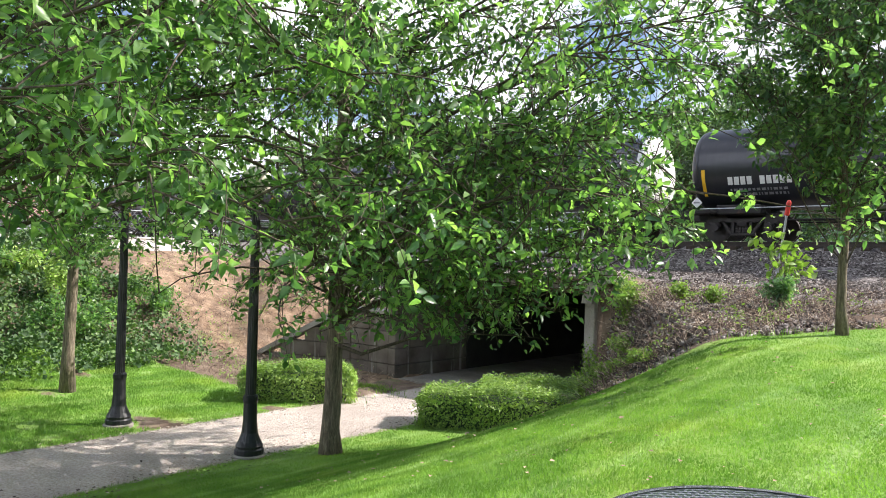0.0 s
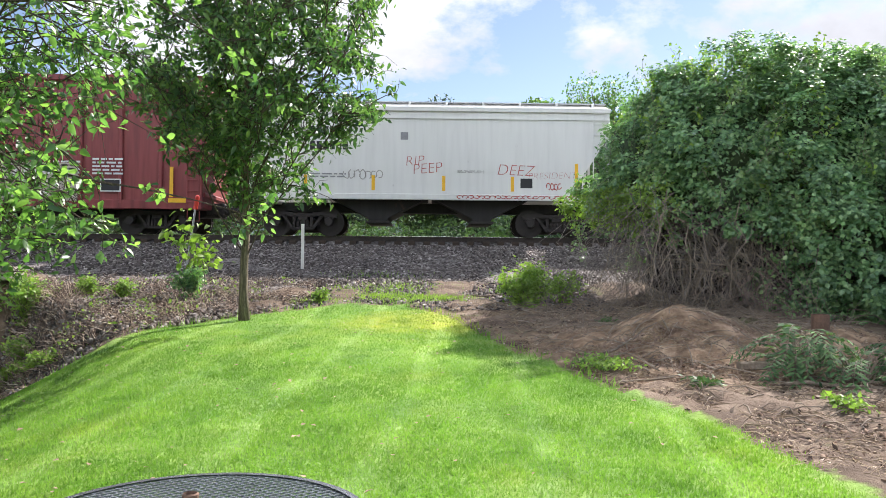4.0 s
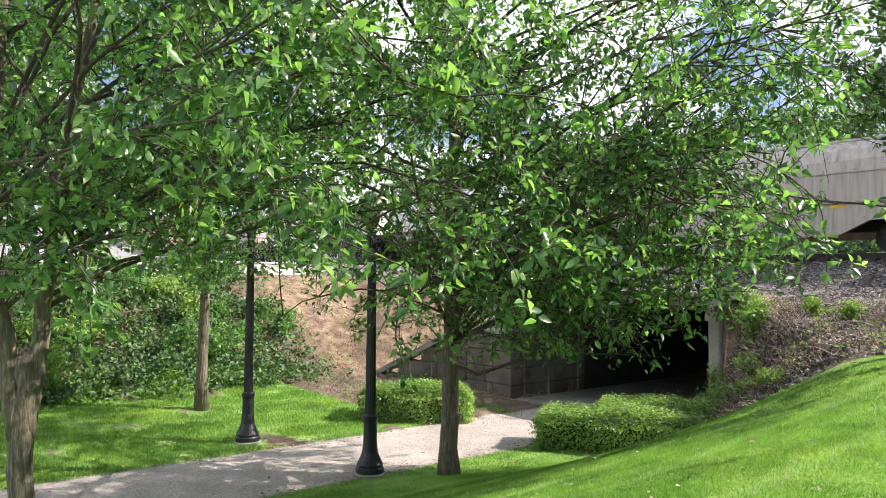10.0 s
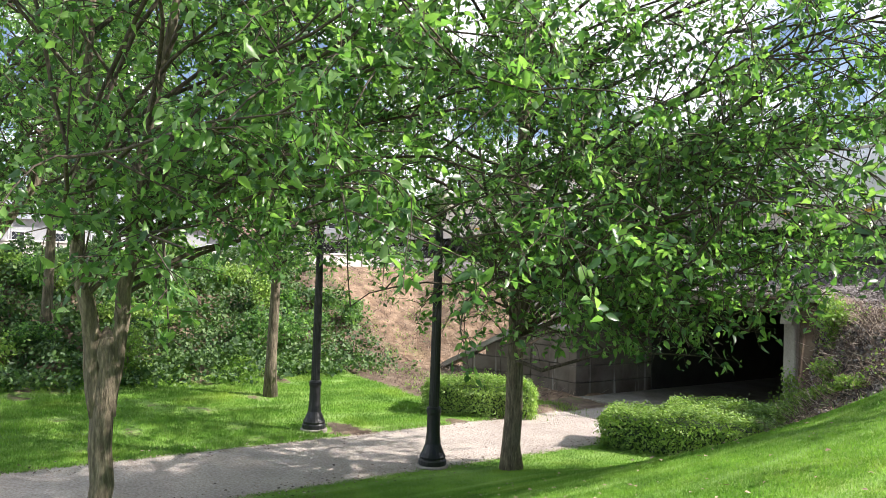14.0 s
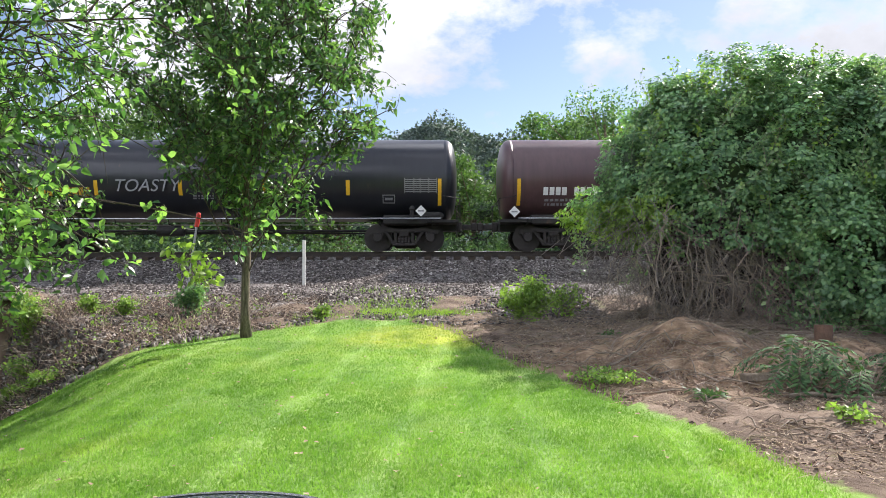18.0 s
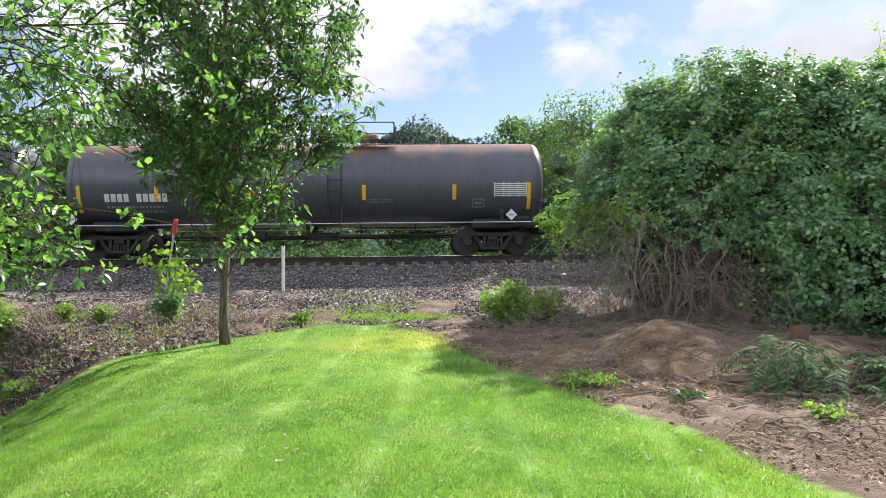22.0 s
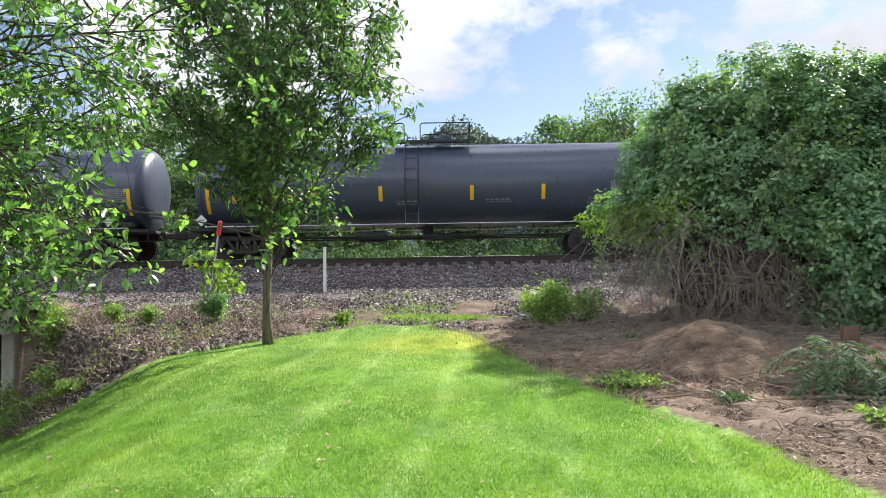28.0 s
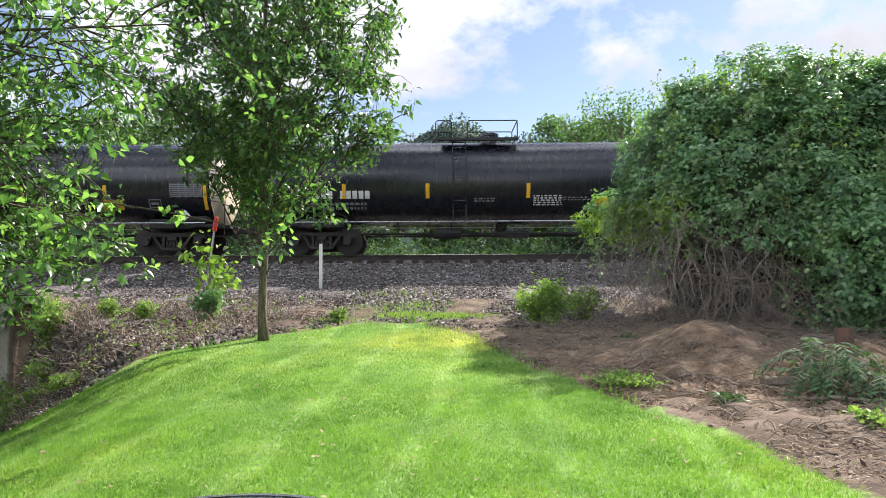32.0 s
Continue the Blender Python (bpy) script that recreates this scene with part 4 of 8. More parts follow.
        bars_on_tank(car, sign + 0.06, sign + 0.7, sign_z + 0.08, sign_z + 0.34, 3, M_INK, seed + 7, "warning_text")
        if marks is M_MARK:
            bars_on_tank(car, sign - 2.0, sign - 1.0, 1.62, 1.98, 5, marks, seed + 8)
    running_gear(car, length, 2.55, mid)
    TRAIN.append((car, mid))
    return car


def ribbed_side(bm, x0, x1, y, z0, z1, step, w=0.1, d=0.06):
    x = x0
    while x < x1 + 0.01:
        box(bm, (x, y, (z0 + z1) / 2), (w, d, z1 - z0), 0.015)
        x += step
    return bm


def plate(car, name, x0, x1, z0, z1, mat, y=-1.61, label=""):
    return part(name, boxed(((x0 + x1) / 2, y, (z0 + z1) / 2), (x1 - x0, 0.008, z1 - z0)), mat, car, label)


def bar_text(car, x0, x1, z0, z1, rows, mat, y=-1.61, seed=1):
    r, bm, h = random.Random(seed), bmesh.new(), (z1 - z0) / rows
    for k in range(rows):
        x = x0
        while x < x1 - 0.03:
            w = min(r.uniform(0.1, 0.35), x1 - x)
            box(bm, (x + w / 2, y, z1 - (k + 0.5) * h), (w, 0.008, h * 0.5))
            x += w + 0.06
    return part("marking", bm, mat, car)


def upright_bars(car, x0, z0, z1, count, mat, y=-1.61, gap_at=-1):
    bm, w = bmesh.new(), (z1 - z0) * 0.6
    for k in range(count):
        if k != gap_at:
            box(bm, (x0 + k * w * 1.35 + w / 2, y, (z0 + z1) / 2), (w, 0.008, z1 - z0))
    return part("marking", bm, mat, car)


def ladder_on(car, x, y, z0, z1, mat, w=0.4, along="x"):
    bm = bmesh.new()
    d = Vector((w / 2, 0, 0)) if along == "x" else Vector((0, w / 2, 0))
    for s in (-1, 1):
        tube(bm, [Vector((x, y, z0)) + d * s, Vector((x, y, z1)) + d * s], 0.02, 5)
    n = int((z1 - z0) / 0.38)
    for k in range(n + 1):
        c = Vector((x, y, z0 + 0.1 + k * (z1 - z0 - 0.2) / max(1, n)))
        tube(bm, [c - d, c + d], 0.016, 5)
    return part("ladder", bm, mat, car)


def hopper_car(length, mid, label, paint, bays, top=4.55):
    """A covered hopper: a long body with sloped end sheets, bays beneath and a roof walk."""
    car = thing("hopper_car", (0, AXIS_Y, RAIL_Z), label, "hopper car", "cars of the freight train")
    p, e = PAINT[paint], length / 2 - 0.45
    body = [(-e, top - 1.15), (-e, top - 0.25), (e, top - 0.25), (e, top - 1.15), (e - 1.35, 1.35), (-e + 1.35, 1.35)]
    part("body", extruded(bmesh.new(), body, -1.56, 1.56), p, car)
    bm = bmesh.new()
    for s in (-1, 1):
        box(bm, (0, s * 1.585, top - 0.32), (2 * e + 0.04, 0.09, 0.16), 0.02)
        box(bm, (0, s * 1.58, top - 0.62), (2 * e, 0.05, 0.04))
    part("top_chord", bm, p, car)
    bm = extruded(bmesh.new(), [(-1.56, top - 0.25), (1.56, top - 0.25), (1.0, top - 0.05), (-1.0, top - 0.05)], -e, e, pose(0, 0, 0, 0, 0, 90))
    part("roof", bm, p, car)
    bm = box(box(bmesh.new(), (0, -0.75, top + 0.04), (2 * e, 0.5, 0.04)), (0, 0.75, top + 0.04), (2 * e, 0.5, 0.04))
    part("roof_walk", bm, M_STEEL, car)
    bracket = mesh_of("roof_walk_bracket", boxed((0, -0.9, top - 0.05), (0.07, 0.5, 0.16)), p)
    k = -e + 0.3
    while k < e:
        ob = new("roof_walk_bracket", bracket)
        ob.parent, ob.location = car, (k, 0, 0)
        k += 1.25
    n = 3 * bays
    hatch = mesh_of("hatch", lathe(bmesh.new(), [(0.36, top - 0.06), (0.36, top + 0.06), (0.1, top + 0.1)], 12), p)
    for k in range(n):
        ob = new("hatch", hatch)
        ob.parent, ob.location = car, (-e + (k + 0.5) * 2 * e / n, 0, 0)
    for s in (-1, 1):
        part("side_sill", box(bmesh.new(), (0, s * 1.57, 1.29), (2 * e, 0.1, 0.2), 0.015), p, car)
    span = (2 * e - 5.0) / bays
    for k in range(bays):
        x = -e + 2.5 + (k + 0.5) * span
        bm = extruded(bmesh.new(), [(x - span / 2 + 0.06, 1.3), (x + span / 2 - 0.06, 1.3), (x + 0.36, 0.62), (x + 0.3, 0.5), (x - 0.3, 0.5), (x - 0.36, 0.62)], -1.15, 1.15)
        bay = part("hopper_bay", bm, PAINT["under"], car)
        part("outlet_gate", box(bmesh.new(), (x, 0, 0.47), (0.8, 2.4, 0.08), 0.01), PAINT["truck"], bay)
    part("centre_sill", box(bmesh.new(), (0, 0, 1.0), (length - 1.5, 0.5, 0.34), 0.02), PAINT["under"], car)
    for s in (-1, 1):
        part("end_platform", box(bmesh.new(), (s * (e - 0.35), 0, 1.14), (1.0, 3.1, 0.09), 0.01), p, car)
        for y in (-1.5, 1.5):
            part("end_post", tube(bmesh.new(), [(s * (e - 0.04), y, 1.15), (s * (e - 0.04), y, top - 1.0)], 0.05, 6), p, car)
            part("end_post", tube(bmesh.new(), [(s * (e - 0.95), y, 1.15), (s * (e - 0.8), y, 2.2)], 0.05, 6), p, car)
        ladder_on(car, s * (e - 0.35), -1.6, 0.75, top - 0.3, M_STEEL if paint != "hopper" else p)
        part("brake_wheel", lathe(bmesh.new(), [(0.27, -0.02), (0.29, 0.0), (0.27, 0.02)], 16, pose(s * (e + 0.1), 0.7, 2.3, 0, 90, 0)), PAINT["under"], car)
        for y in (-1.4,):
            part("step", tube(bmesh.new(), [(s * (e - 0.15), y - 0.15, 1.15), (s * (e - 0.15), y - 0.15, 0.55), (s * (e - 0.55), y - 0.15, 0.55), (s * (e - 0.55), y - 0.15, 1.15)], 0.02, 5), PAINT["under"], car)
    running_gear(car, length, 2.15, mid)
    TRAIN.append((car, mid))
    return car, e


def box_car(length, mid, label, top=5.25):
    car = thing("box_car", (0, AXIS_Y, RAIL_Z), label, "box car", "cars of the freight train")
    p, e = PAINT["red"], length / 2 - 1.1
    part("body", boxed((0, 0, (0.85 + top) / 2), (2 * e, 3.02, top - 0.85), 0.02), p, car)
    bm = extruded(bmesh.new(), [(-1.58, top - 0.02), (1.58, top - 0.02), (0.0, top + 0.16)], -e - 0.02, e + 0.02, pose(0, 0, 0, 0, 0, 90))
    part("roof", bm, p, car)
    for s in (-1, 1):
        part("top_rail", boxed((0, s * 1.55, top - 0.1), (2 * e + 0.02, 0.12, 0.2), 0.02), p, car)
        part("side_sill", boxed((0, s * 1.54, 0.95), (2 * e, 0.1, 0.3), 0.02), p, car)
        x = -e + 0.06
        rib = mesh_of("side_post", boxed((0, s * 1.55, 2.95), (0.13, 0.09, 4.0), 0.03), p)
        while x < e:
            if abs(x) > 1.75:
                ob = new("side_post", rib)
                ob.parent, ob.location = car, (x, 0, 0)
            x += (2 * e - 0.12) / 14
        for d in (-0.78, 0.78):
            dr = part("sliding_door", boxed((d, s * 1.6, 2.95), (1.52, 0.07, 3.9), 0.02), p, car)
            bm = bmesh.new()
            for k in range(6):
                box(bm, (d, s * 1.645, 1.4 + k * 0.62), (1.4, 0.04, 0.09), 0.01)
            part("door_ridge", bm, p, dr)
            part("door_bar", tube(bmesh.new(), [(d, s * 1.67, 1.1), (d, s * 1.67, 4.8)], 0.025, 6), M_STEEL, dr)
        part("door_track", boxed((0, s * 1.64, 0.9), (6.2, 0.12, 0.1), 0.01), p, car)
        ladder_on(car, s * (e - 0.3), -1.6, 0.95, 2.6, p)
        bm = bmesh.new()
        for k in range(9):
            box(bm, (s * (e + 0.03), 0, 1.3 + k * 0.45), (0.08, 2.9, 0.16), 0.03)
        part("end_corrugation", bm, p, car)
        part("cushion_unit", box(bmesh.new(), (s * (e + 0.1), 0, 0.9), (0.6, 0.8, 0.4), 0.03), PAINT["truck"], car)
        part("step", tube(bmesh.new(), [(s * (e - 0.1), -1.5, 0.9), (s * (e - 0.1), -1.5, 0.42), (s * (e - 0.5), -1.5, 0.42), (s * (e - 0.5), -1.5, 0.9)], 0.02, 5), p, car)
        plate(car, "reflector_stripe", s * (e - 1.0) - 0.06, s * (e - 1.0) + 0.06, 1.2, 2.2, M_YELLOW)
        plate(car, "reflector_stripe", s * (e - 1.0) - 0.1, s * (e - 1.0) + 0.5, 1.02, 1.16, M_YELLOW)
    part("centre_sill", boxed((0, 0, 0.8), (length - 1.5, 0.6, 0.4), 0.02), PAINT["under"], car)
    for k in range(9):
        part("cross_member", boxed((-e + 3.4 + k * (2 * e - 6.8) / 8, 0, 0.8), (0.1, 2.8, 0.22)), PAINT["under"], car)
    part("air_reservoir", lathe(bmesh.new(), [(0.05, -0.5), (0.19, -0.44), (0.19, 0.44), (0.05, 0.5)], 12, pose(1.9, -0.85, 0.62, 0, 90, 0)), PAINT["under"], car)
    running_gear(car, length, 2.75, mid)
    TRAIN.append((car, mid))
    return car, e


def coil_car(length, mid, label, cover, sill="under", belly=True, seed=0, lid=2):
    """A coil car: a low trough under rounded covers."""
    car = thing("coil_car", (0, AXIS_Y, RAIL_Z), label, "coil car", "cars of the freight train")
    e, r = length / 2 - 1.0, random.Random(seed)
    prof = [(-1.5, 1.62), (-1.5, 2.55), (-1.44, 2.95), (-1.26, 3.32), (-0.95, 3.6), (-0.5, 3.76), (0, 3.81), (0.5, 3.76), (0.95, 3.6), (1.26, 3.32), (1.44, 2.95), (1.5, 2.55), (1.5, 1.62)]
    n = lid
    for k in range(n):
        x0, x1 = -e + k * 2 * e / n + 0.02, -e + (k + 1) * 2 * e / n - 0.02
        bm = extruded(bmesh.new(), prof, x0, x1, pose(0, 0, 0, 0, 0, -90))
        cov = part("cover", bm, PAINT[cover], car)
        bm = bmesh.new()
        for x in (x0 + 0.06, x1 - 0.06):
            extruded(bm, [(a * 1.012, 1.62 + (b_ - 1.62) * 1.01) for a, b_ in prof], x - 0.05, x + 0.05, pose(0, 0, 0, 0, 0, -90))
        part("rim", bm, PAINT[cover], cov)
        bm = box(bmesh.new(), ((x0 + x1) / 2, -1.51, 2.56), (x1 - x0, 0.04, 0.05))
        x = x0 + 0.3
        while x < x1:
            box(bm, (x, -1.52, 2.6), (0.05, 0.05, 0.14))
            x += 0.95
        part("belt", bm, PAINT[cover], cov)
        part("lifting_bracket", box(tube(bmesh.new(), [((x0 + x1) / 2 - 0.35, 0, 3.8), ((x0 + x1) / 2 - 0.25, 0, 4.15), ((x0 + x1) / 2 + 0.25, 0, 4.15), ((x0 + x1) / 2 + 0.35, 0, 3.8)], 0.04, 6), ((x0 + x1) / 2, -0.9, 3.66), (x1 - x0 - 0.6, 0.1, 0.08), 0.0), PAINT["cover_beige"], cov)
    s_mat = PAINT[sill]
    for s in (-1, 1):
        low = 0.52 if belly else 0.95
        out = [(-e - 0.1, 1.0), (-e - 0.1, 1.62), (e + 0.1, 1.62), (e + 0.1, 1.0), (e - 2.6, 1.0), (e - 3.6, low), (-e + 3.6, low), (-e + 2.6, 1.0)]
        part("side_sill", extruded(bmesh.new(), out, s * 1.42, s * 1.54), s_mat, car)
        part("sill_flange", boxed((0, s * 1.56, 1.6), (2 * e + 0.3, 0.14, 0.07), 0.01), s_mat, car)
        part("end_platform", box(bmesh.new(), (s * (e + 0.45), 0, 1.2), (0.9, 3.0, 0.1), 0.01), PAINT["under"], car)
        part("end_railing", tube(tube(bmesh.new(), [(s * (e + 0.85), -1.45, 1.2), (s * (e + 0.85), -1.45, 1.9), (s * (e + 0.85), 1.45, 1.9), (s * (e + 0.85), 1.45, 1.2)], 0.02, 5), [(s * (e + 0.15), -1.5, 1.62), (s * (e + 0.15), -1.5, 2.9)], 0.025, 5), PAINT["under"], car)
        plate(car, "reflector_stripe", s * (e - 0.1) - 0.35, s * (e - 0.1) + 0.15, 1.66, 1.84, M_YELLOW, -1.512)
    part("centre_sill", boxed((0, 0, 0.95), (length - 1.5, 0.7, 0.5), 0.02), PAINT["under"], car)
    for x in (-e * 0.45, 0.0, e * 0.45):
        plate(car, "reflector_stripe", x - 0.25, x + 0.25, 1.42, 1.52, M_YELLOW, -1.548)
    bar_text(car, -e + 0.8, -e + 1.9, 1.2, 1.45, 1, M_MARK, -1.548, seed)
    bar_text(car, e - 2.2, e - 1.2, 1.15, 1.35, 2, M_MARK, -1.548, seed + 1)
    running_gear(car, length, 2.35, mid)
    TRAIN.append((car, mid))
    return car, e


def rust_patches(car, x0, x1, cut, seed):
    """Flaked patches of rust lying on the near half of a coil car's cover."""
    prof = [(-1.506, 1.66), (-1.506, 2.55), (-1.447, 2.95), (-1.266, 3.325), (-0.955, 3.606), (-0.5, 3.767)]
    arc = [0.0]
    for p, q in zip(prof, prof[1:]):
        arc.append(arc[-1] + math.hypot(q[0] - p[0], q[1] - p[1]))
    ys, zs = [p[0] for p in prof], [p[1] for p in prof]
    cell, bm = 0.035, bmesh.new()
    for i in range(int((x1 - x0) / cell)):
        for j in range(int(arc[-1] / cell)):
            x, s = x0 + i * cell, j * cell
            # streaks below the belt, broad flakes above
            v = noise.fractal(Vector((x * (2.6 if s < 0.9 else 0.9) + seed, s * (0.9 if s < 0.9 else 1.7), 0.0)), 1.0, 2.0, 4) + 0.55 * (x - x1) / (x1 - x0) + 0.12 * s
            if v > cut:
                quad = []
                for dx, ds in ((0, 0), (cell, 0), (cell, cell), (0, cell)):
                    quad.append(bm.verts.new((x + dx, float(np.interp(s + ds, arc, ys)) - 0.002, float(np.interp(s + ds, arc, zs)) + 0.002)))
                bm.faces.new(quad)
    bmesh.ops.remove_doubles(bm, verts=bm.verts, dist=0.004)
    return tagged(part("rust_patch", bm, M_RUSTFLAKE, car, "brown flaked rust"), kind="stuff")


M_RUSTFLAKE = surface("flaked_rust", [(0.3, (0.10, 0.045, 0.035)), (0.5, (0.17, 0.08, 0.06)), (0.7, (0.25, 0.13, 0.10))], 3, 0.85, 0, 30, 0.3)


def scrawl(car, x0, x1, z0, z1, mat, y=-1.61, seed=1, strokes=8, w=0.05):
    """A sprayed tag: flowing strokes."""
    r, bm = random.Random(seed), bmesh.new()
    for k in range(strokes):
        x = x0 + (k + 0.5) * (x1 - x0) / strokes
        pts, a = [], r.uniform(0, 6.28)
        for j in range(7):
            a += r.uniform(0.5, 1.1)
            pts.append(Vector((x + math.cos(a) * (x1 - x0) / strokes * 0.6, y, (z0 + z1) / 2 + math.sin(a) * (z1 - z0) * 0.5 * r.uniform(0.6, 1.0))))
        for p, q in zip(pts, pts[1:]):
            d = (q - p).normalized()
            nrm = Vector((-d.z, 0, d.x)) * w * 0.5
            vs = [bm.verts.new(v) for v in (p - nrm, q - nrm, q + nrm, p + nrm)]
            bm.faces.new(vs)
    return part("graffiti", bm, mat, car)


FORMS = (
    [(-1, -1), (-0.25, -1), (-0.1, -0.3), (0.2, -0.3), (0.3, -1), (1, -1), (0.9, 0.2), (0.6, 0.9), (0, 1.05), (-0.7, 0.85), (-1, 0.1)],
    [(-0.9, -0.6), (-0.5, -1), (0.6, -1), (1.05, -0.5), (0.9, 0.1), (0.2, 0.0), (0.3, 0.35), (1.0, 0.5), (0.7, 1.0), (-0.4, 1.05), (-1.0, 0.5), (-0.7, 0.0), (-1.05, -0.2)],
    [(-1, -1), (-0.4, -1), (-0.3, -0.2), (0.5, -1.05), (1.15, -0.9), (0.3, 0.1), (1.0, 0.8), (0.5, 1.05), (-0.3, 0.4), (-0.4, 1), (-1.05, 0.9)],
    [(-1.1, 0.2), (-0.8, -0.9), (0.1, -1.1), (0.9, -0.8), (1.1, 0.3), (0.75, 1.0), (0.4, 0.9), (0.5, -0.1), (0.0, -0.5), (-0.4, 0.0), (-0.4, 0.9), (-0.9, 1.0)])


def throw_up(car, x0, x1, z0, z1, fill, edge, y=-1.61, seed=1, letters=5):
    """Big sprayed block letters of no legible word: rounded slabs with a dark rim."""
    r = random.Random(seed)
    back, front = bmesh.new(), bmesh.new()
    w = (x1 - x0) / letters
    for k in range(letters):
        cx, lean = x0 + (k + 0.5) * w, r.uniform(-0.25, 0.25) * w
        h0, h1 = z0 + r.uniform(0, 0.12) * (z1 - z0), z1 - r.uniform(0, 0.25) * (z1 - z0)
        shape = r.choice(FORMS)
        flip = r.choice((-1, 1))
        for bm, g, dy in ((back, 1.0, 0.0), (front, 0.78, -0.004)):
            mz, hh, ww = (h0 + h1) / 2, (h1 - h0) / 2 * g, w * 0.56 * g
            bm.faces.new([bm.verts.new((cx + a * flip * ww + lean * b_, y + dy - 0.0004 * k, mz + b_ * hh)) for a, b_ in shape])
    g = part("graffiti", back, edge, car)
    part("graffiti_fill", front, fill, g)
    return g

# ---- the cars in their order, by the seconds at which their ends pass the eye's line ----
GAPS = [-1.35, -0.35, 0.65, 1.66, 2.66, 3.64, 4.35, 5.49, 6.627, 7.73, 8.59] + [9.50 + 0.819 * k for k in range(9)] + [16.926, 17.905, 18.853, 19.80, 20.751, 21.70, 22.67, 23.644, 24.617, 25.605, 26.594, 27.558, 28.519, 29.485, 30.443, 31.408, 32.37, 33.35, 34.3]


def slot(k):
    return (GAPS[k + 1] - GAPS[k]) * SPEED, (GAPS[k + 1] + GAPS[k]) / 2


SPEED = 18.2
BLACK, GREY = "black tank car with yellow reflector stripes and white stencils", "blue-grey tank car with yellow reflector stripes and amber lettering"
for k, paint, head in ((0, "black", None), (1, "soft_black", None), (2, "dark", "cover"), (3, "black", None)):
    tank_car(*slot(k), BLACK, paint, head=head, seed=k, sign=(1.9 if k == 3 else None))
tank_car(*slot(4), "black tank car with white lettering and a yellow warning panel", "soft_black", sign=4.4, dome=0, seed=4)

hop, e = hopper_car(*slot(5), "pale grey covered hopper car with red graffiti scrawls", "hopper", 2)
upright_bars(hop, -e + 2.0, 3.35, 3.62, 5, M_INK, -1.568, 9)
upright_bars(hop, -e + 2.0, 2.85, 3.12, 6, M_INK, -1.568, 9)
lettering(hop, "RIP", -0.85, -1.566, 2.32, 0.34, M_SPRAYRED, 0.15, turn=4, thick=-0.012)
lettering(hop, "PEEP", -0.6, -1.566, 2.04, 0.36, M_SPRAYRED, 0.1, turn=5, thick=-0.012)
lettering(hop, "DEEZ", 2.2, -1.566, 2.06, 0.38, M_SPRAYRED, 0.2, turn=-2, thick=-0.012)
lettering(hop, "PRESIDENT", 3.25, -1.566, 1.9, 0.24, M_SPRAYRED, 0.2, turn=2, thick=-0.012)
scrawl(hop, -2.9, -1.6, 1.85, 2.2, M_SPRAYGREY, -1.566, 3, 7, 0.03)
scrawl(hop, 3.9, 4.4, 1.55, 1.8, M_SPRAYRED, -1.566, 5, 4, 0.03)
scrawl(hop, 0.9, 4.9, 1.24, 1.36, M_SPRAYRED, -1.626, 6, 22, 0.025)
bar_text(hop, -e + 2.0, -e + 3.2, 1.9, 2.08, 2, M_GREYMARK, -1.566, 2)
bar_text(hop, 0.9, 1.8, 2.1, 2.2, 3, M_SPRAYGREY, -1.566, 4)
for x, z in ((-4.15, 2.0), (-1.9, 2.0), (0.45, 2.0), (2.75, 2.0), (4.9, 2.45)):
    plate(hop, "reflector_stripe", x - 0.055, x + 0.055, 1.5, z, M_YELLOW, -1.566)
plate(hop, "stencil_box", 3.02, 3.42, 1.62, 1.94, M_INK, -1.566)
plate(hop, "stencil_box", -1.0, -0.75, 3.2, 3.45, M_GREYMARK, -1.566)

for k in (6, 7):
    bx, e = box_car(*slot(k), ("oxide red box car with patched lower side and white stencils" if k == 6 else "oxide red box car with tall pale blue graffiti letters"))
    upright_bars(bx, -e + 0.95, 2.76, 2.98, 4, M_MARK, -1.606, 2)
    upright_bars(bx, -e + 0.95, 2.28, 2.50, 7, M_MARK, -1.606, 3)
    for x0, w in ((-e + 1.05, 0.45), (-e + 1.95, 0.4)):
        bar_text(bx, x0, x0 + w, 1.62, 1.86, 2, M_MARK, -1.606, k)
    plate(bx, "stencil_frame", -e + 2.55, -e + 2.8, 2.5, 2.72, M_MARK, -1.604)
    bar_text(bx, e - 3.6, e - 2.6, 1.9, 2.5, 5, M_MARK, -1.606, k + 3)
    bar_text(bx, e - 4.9, e - 4.0, 1.8, 2.4, 5, M_MARK, -1.606, k + 5)
    plate(bx, "stencil_box", e - 3.3, e - 2.7, 1.4, 1.75, M_INK, -1.606)
    plate(bx, "stencil_frame", e - 3.34, e - 2.66, 1.36, 1.79, M_MARK, -1.6025)
    if k == 7:
        for dy, th, mt in ((0.0, 0.14, M_SPRAYDARK), (-0.006, 0.05, M_BLUEPAINT)):
            lettering(bx, "HYP", -e + 2.95, -1.612 + dy, 0.84, 1.62, mt, 0.0, "graffiti", 0.0, th, 0.78)
            lettering(bx, "E", -e + 6.15, -1.612 + dy, 0.84, 1.62, mt, 0.0, "graffiti", 0.0, th, 0.78)
        lettering(bx, "Ober", -e + 1.6, -1.606, 1.2, 0.24, M_MARK, 0.2)
    else:
        for x0, x1 in ((-3.2, -1.9), (2.0, 3.6), (3.9, 5.2)):
            plate(bx, "paint_patch", x0, x1, 1.05, 2.3, PAINT["cover_beige"], -1.606)
        scrawl(bx, 2.0, 5.2, 1.1, 2.2, M_MARK, -1.612, 9, 9, 0.05)

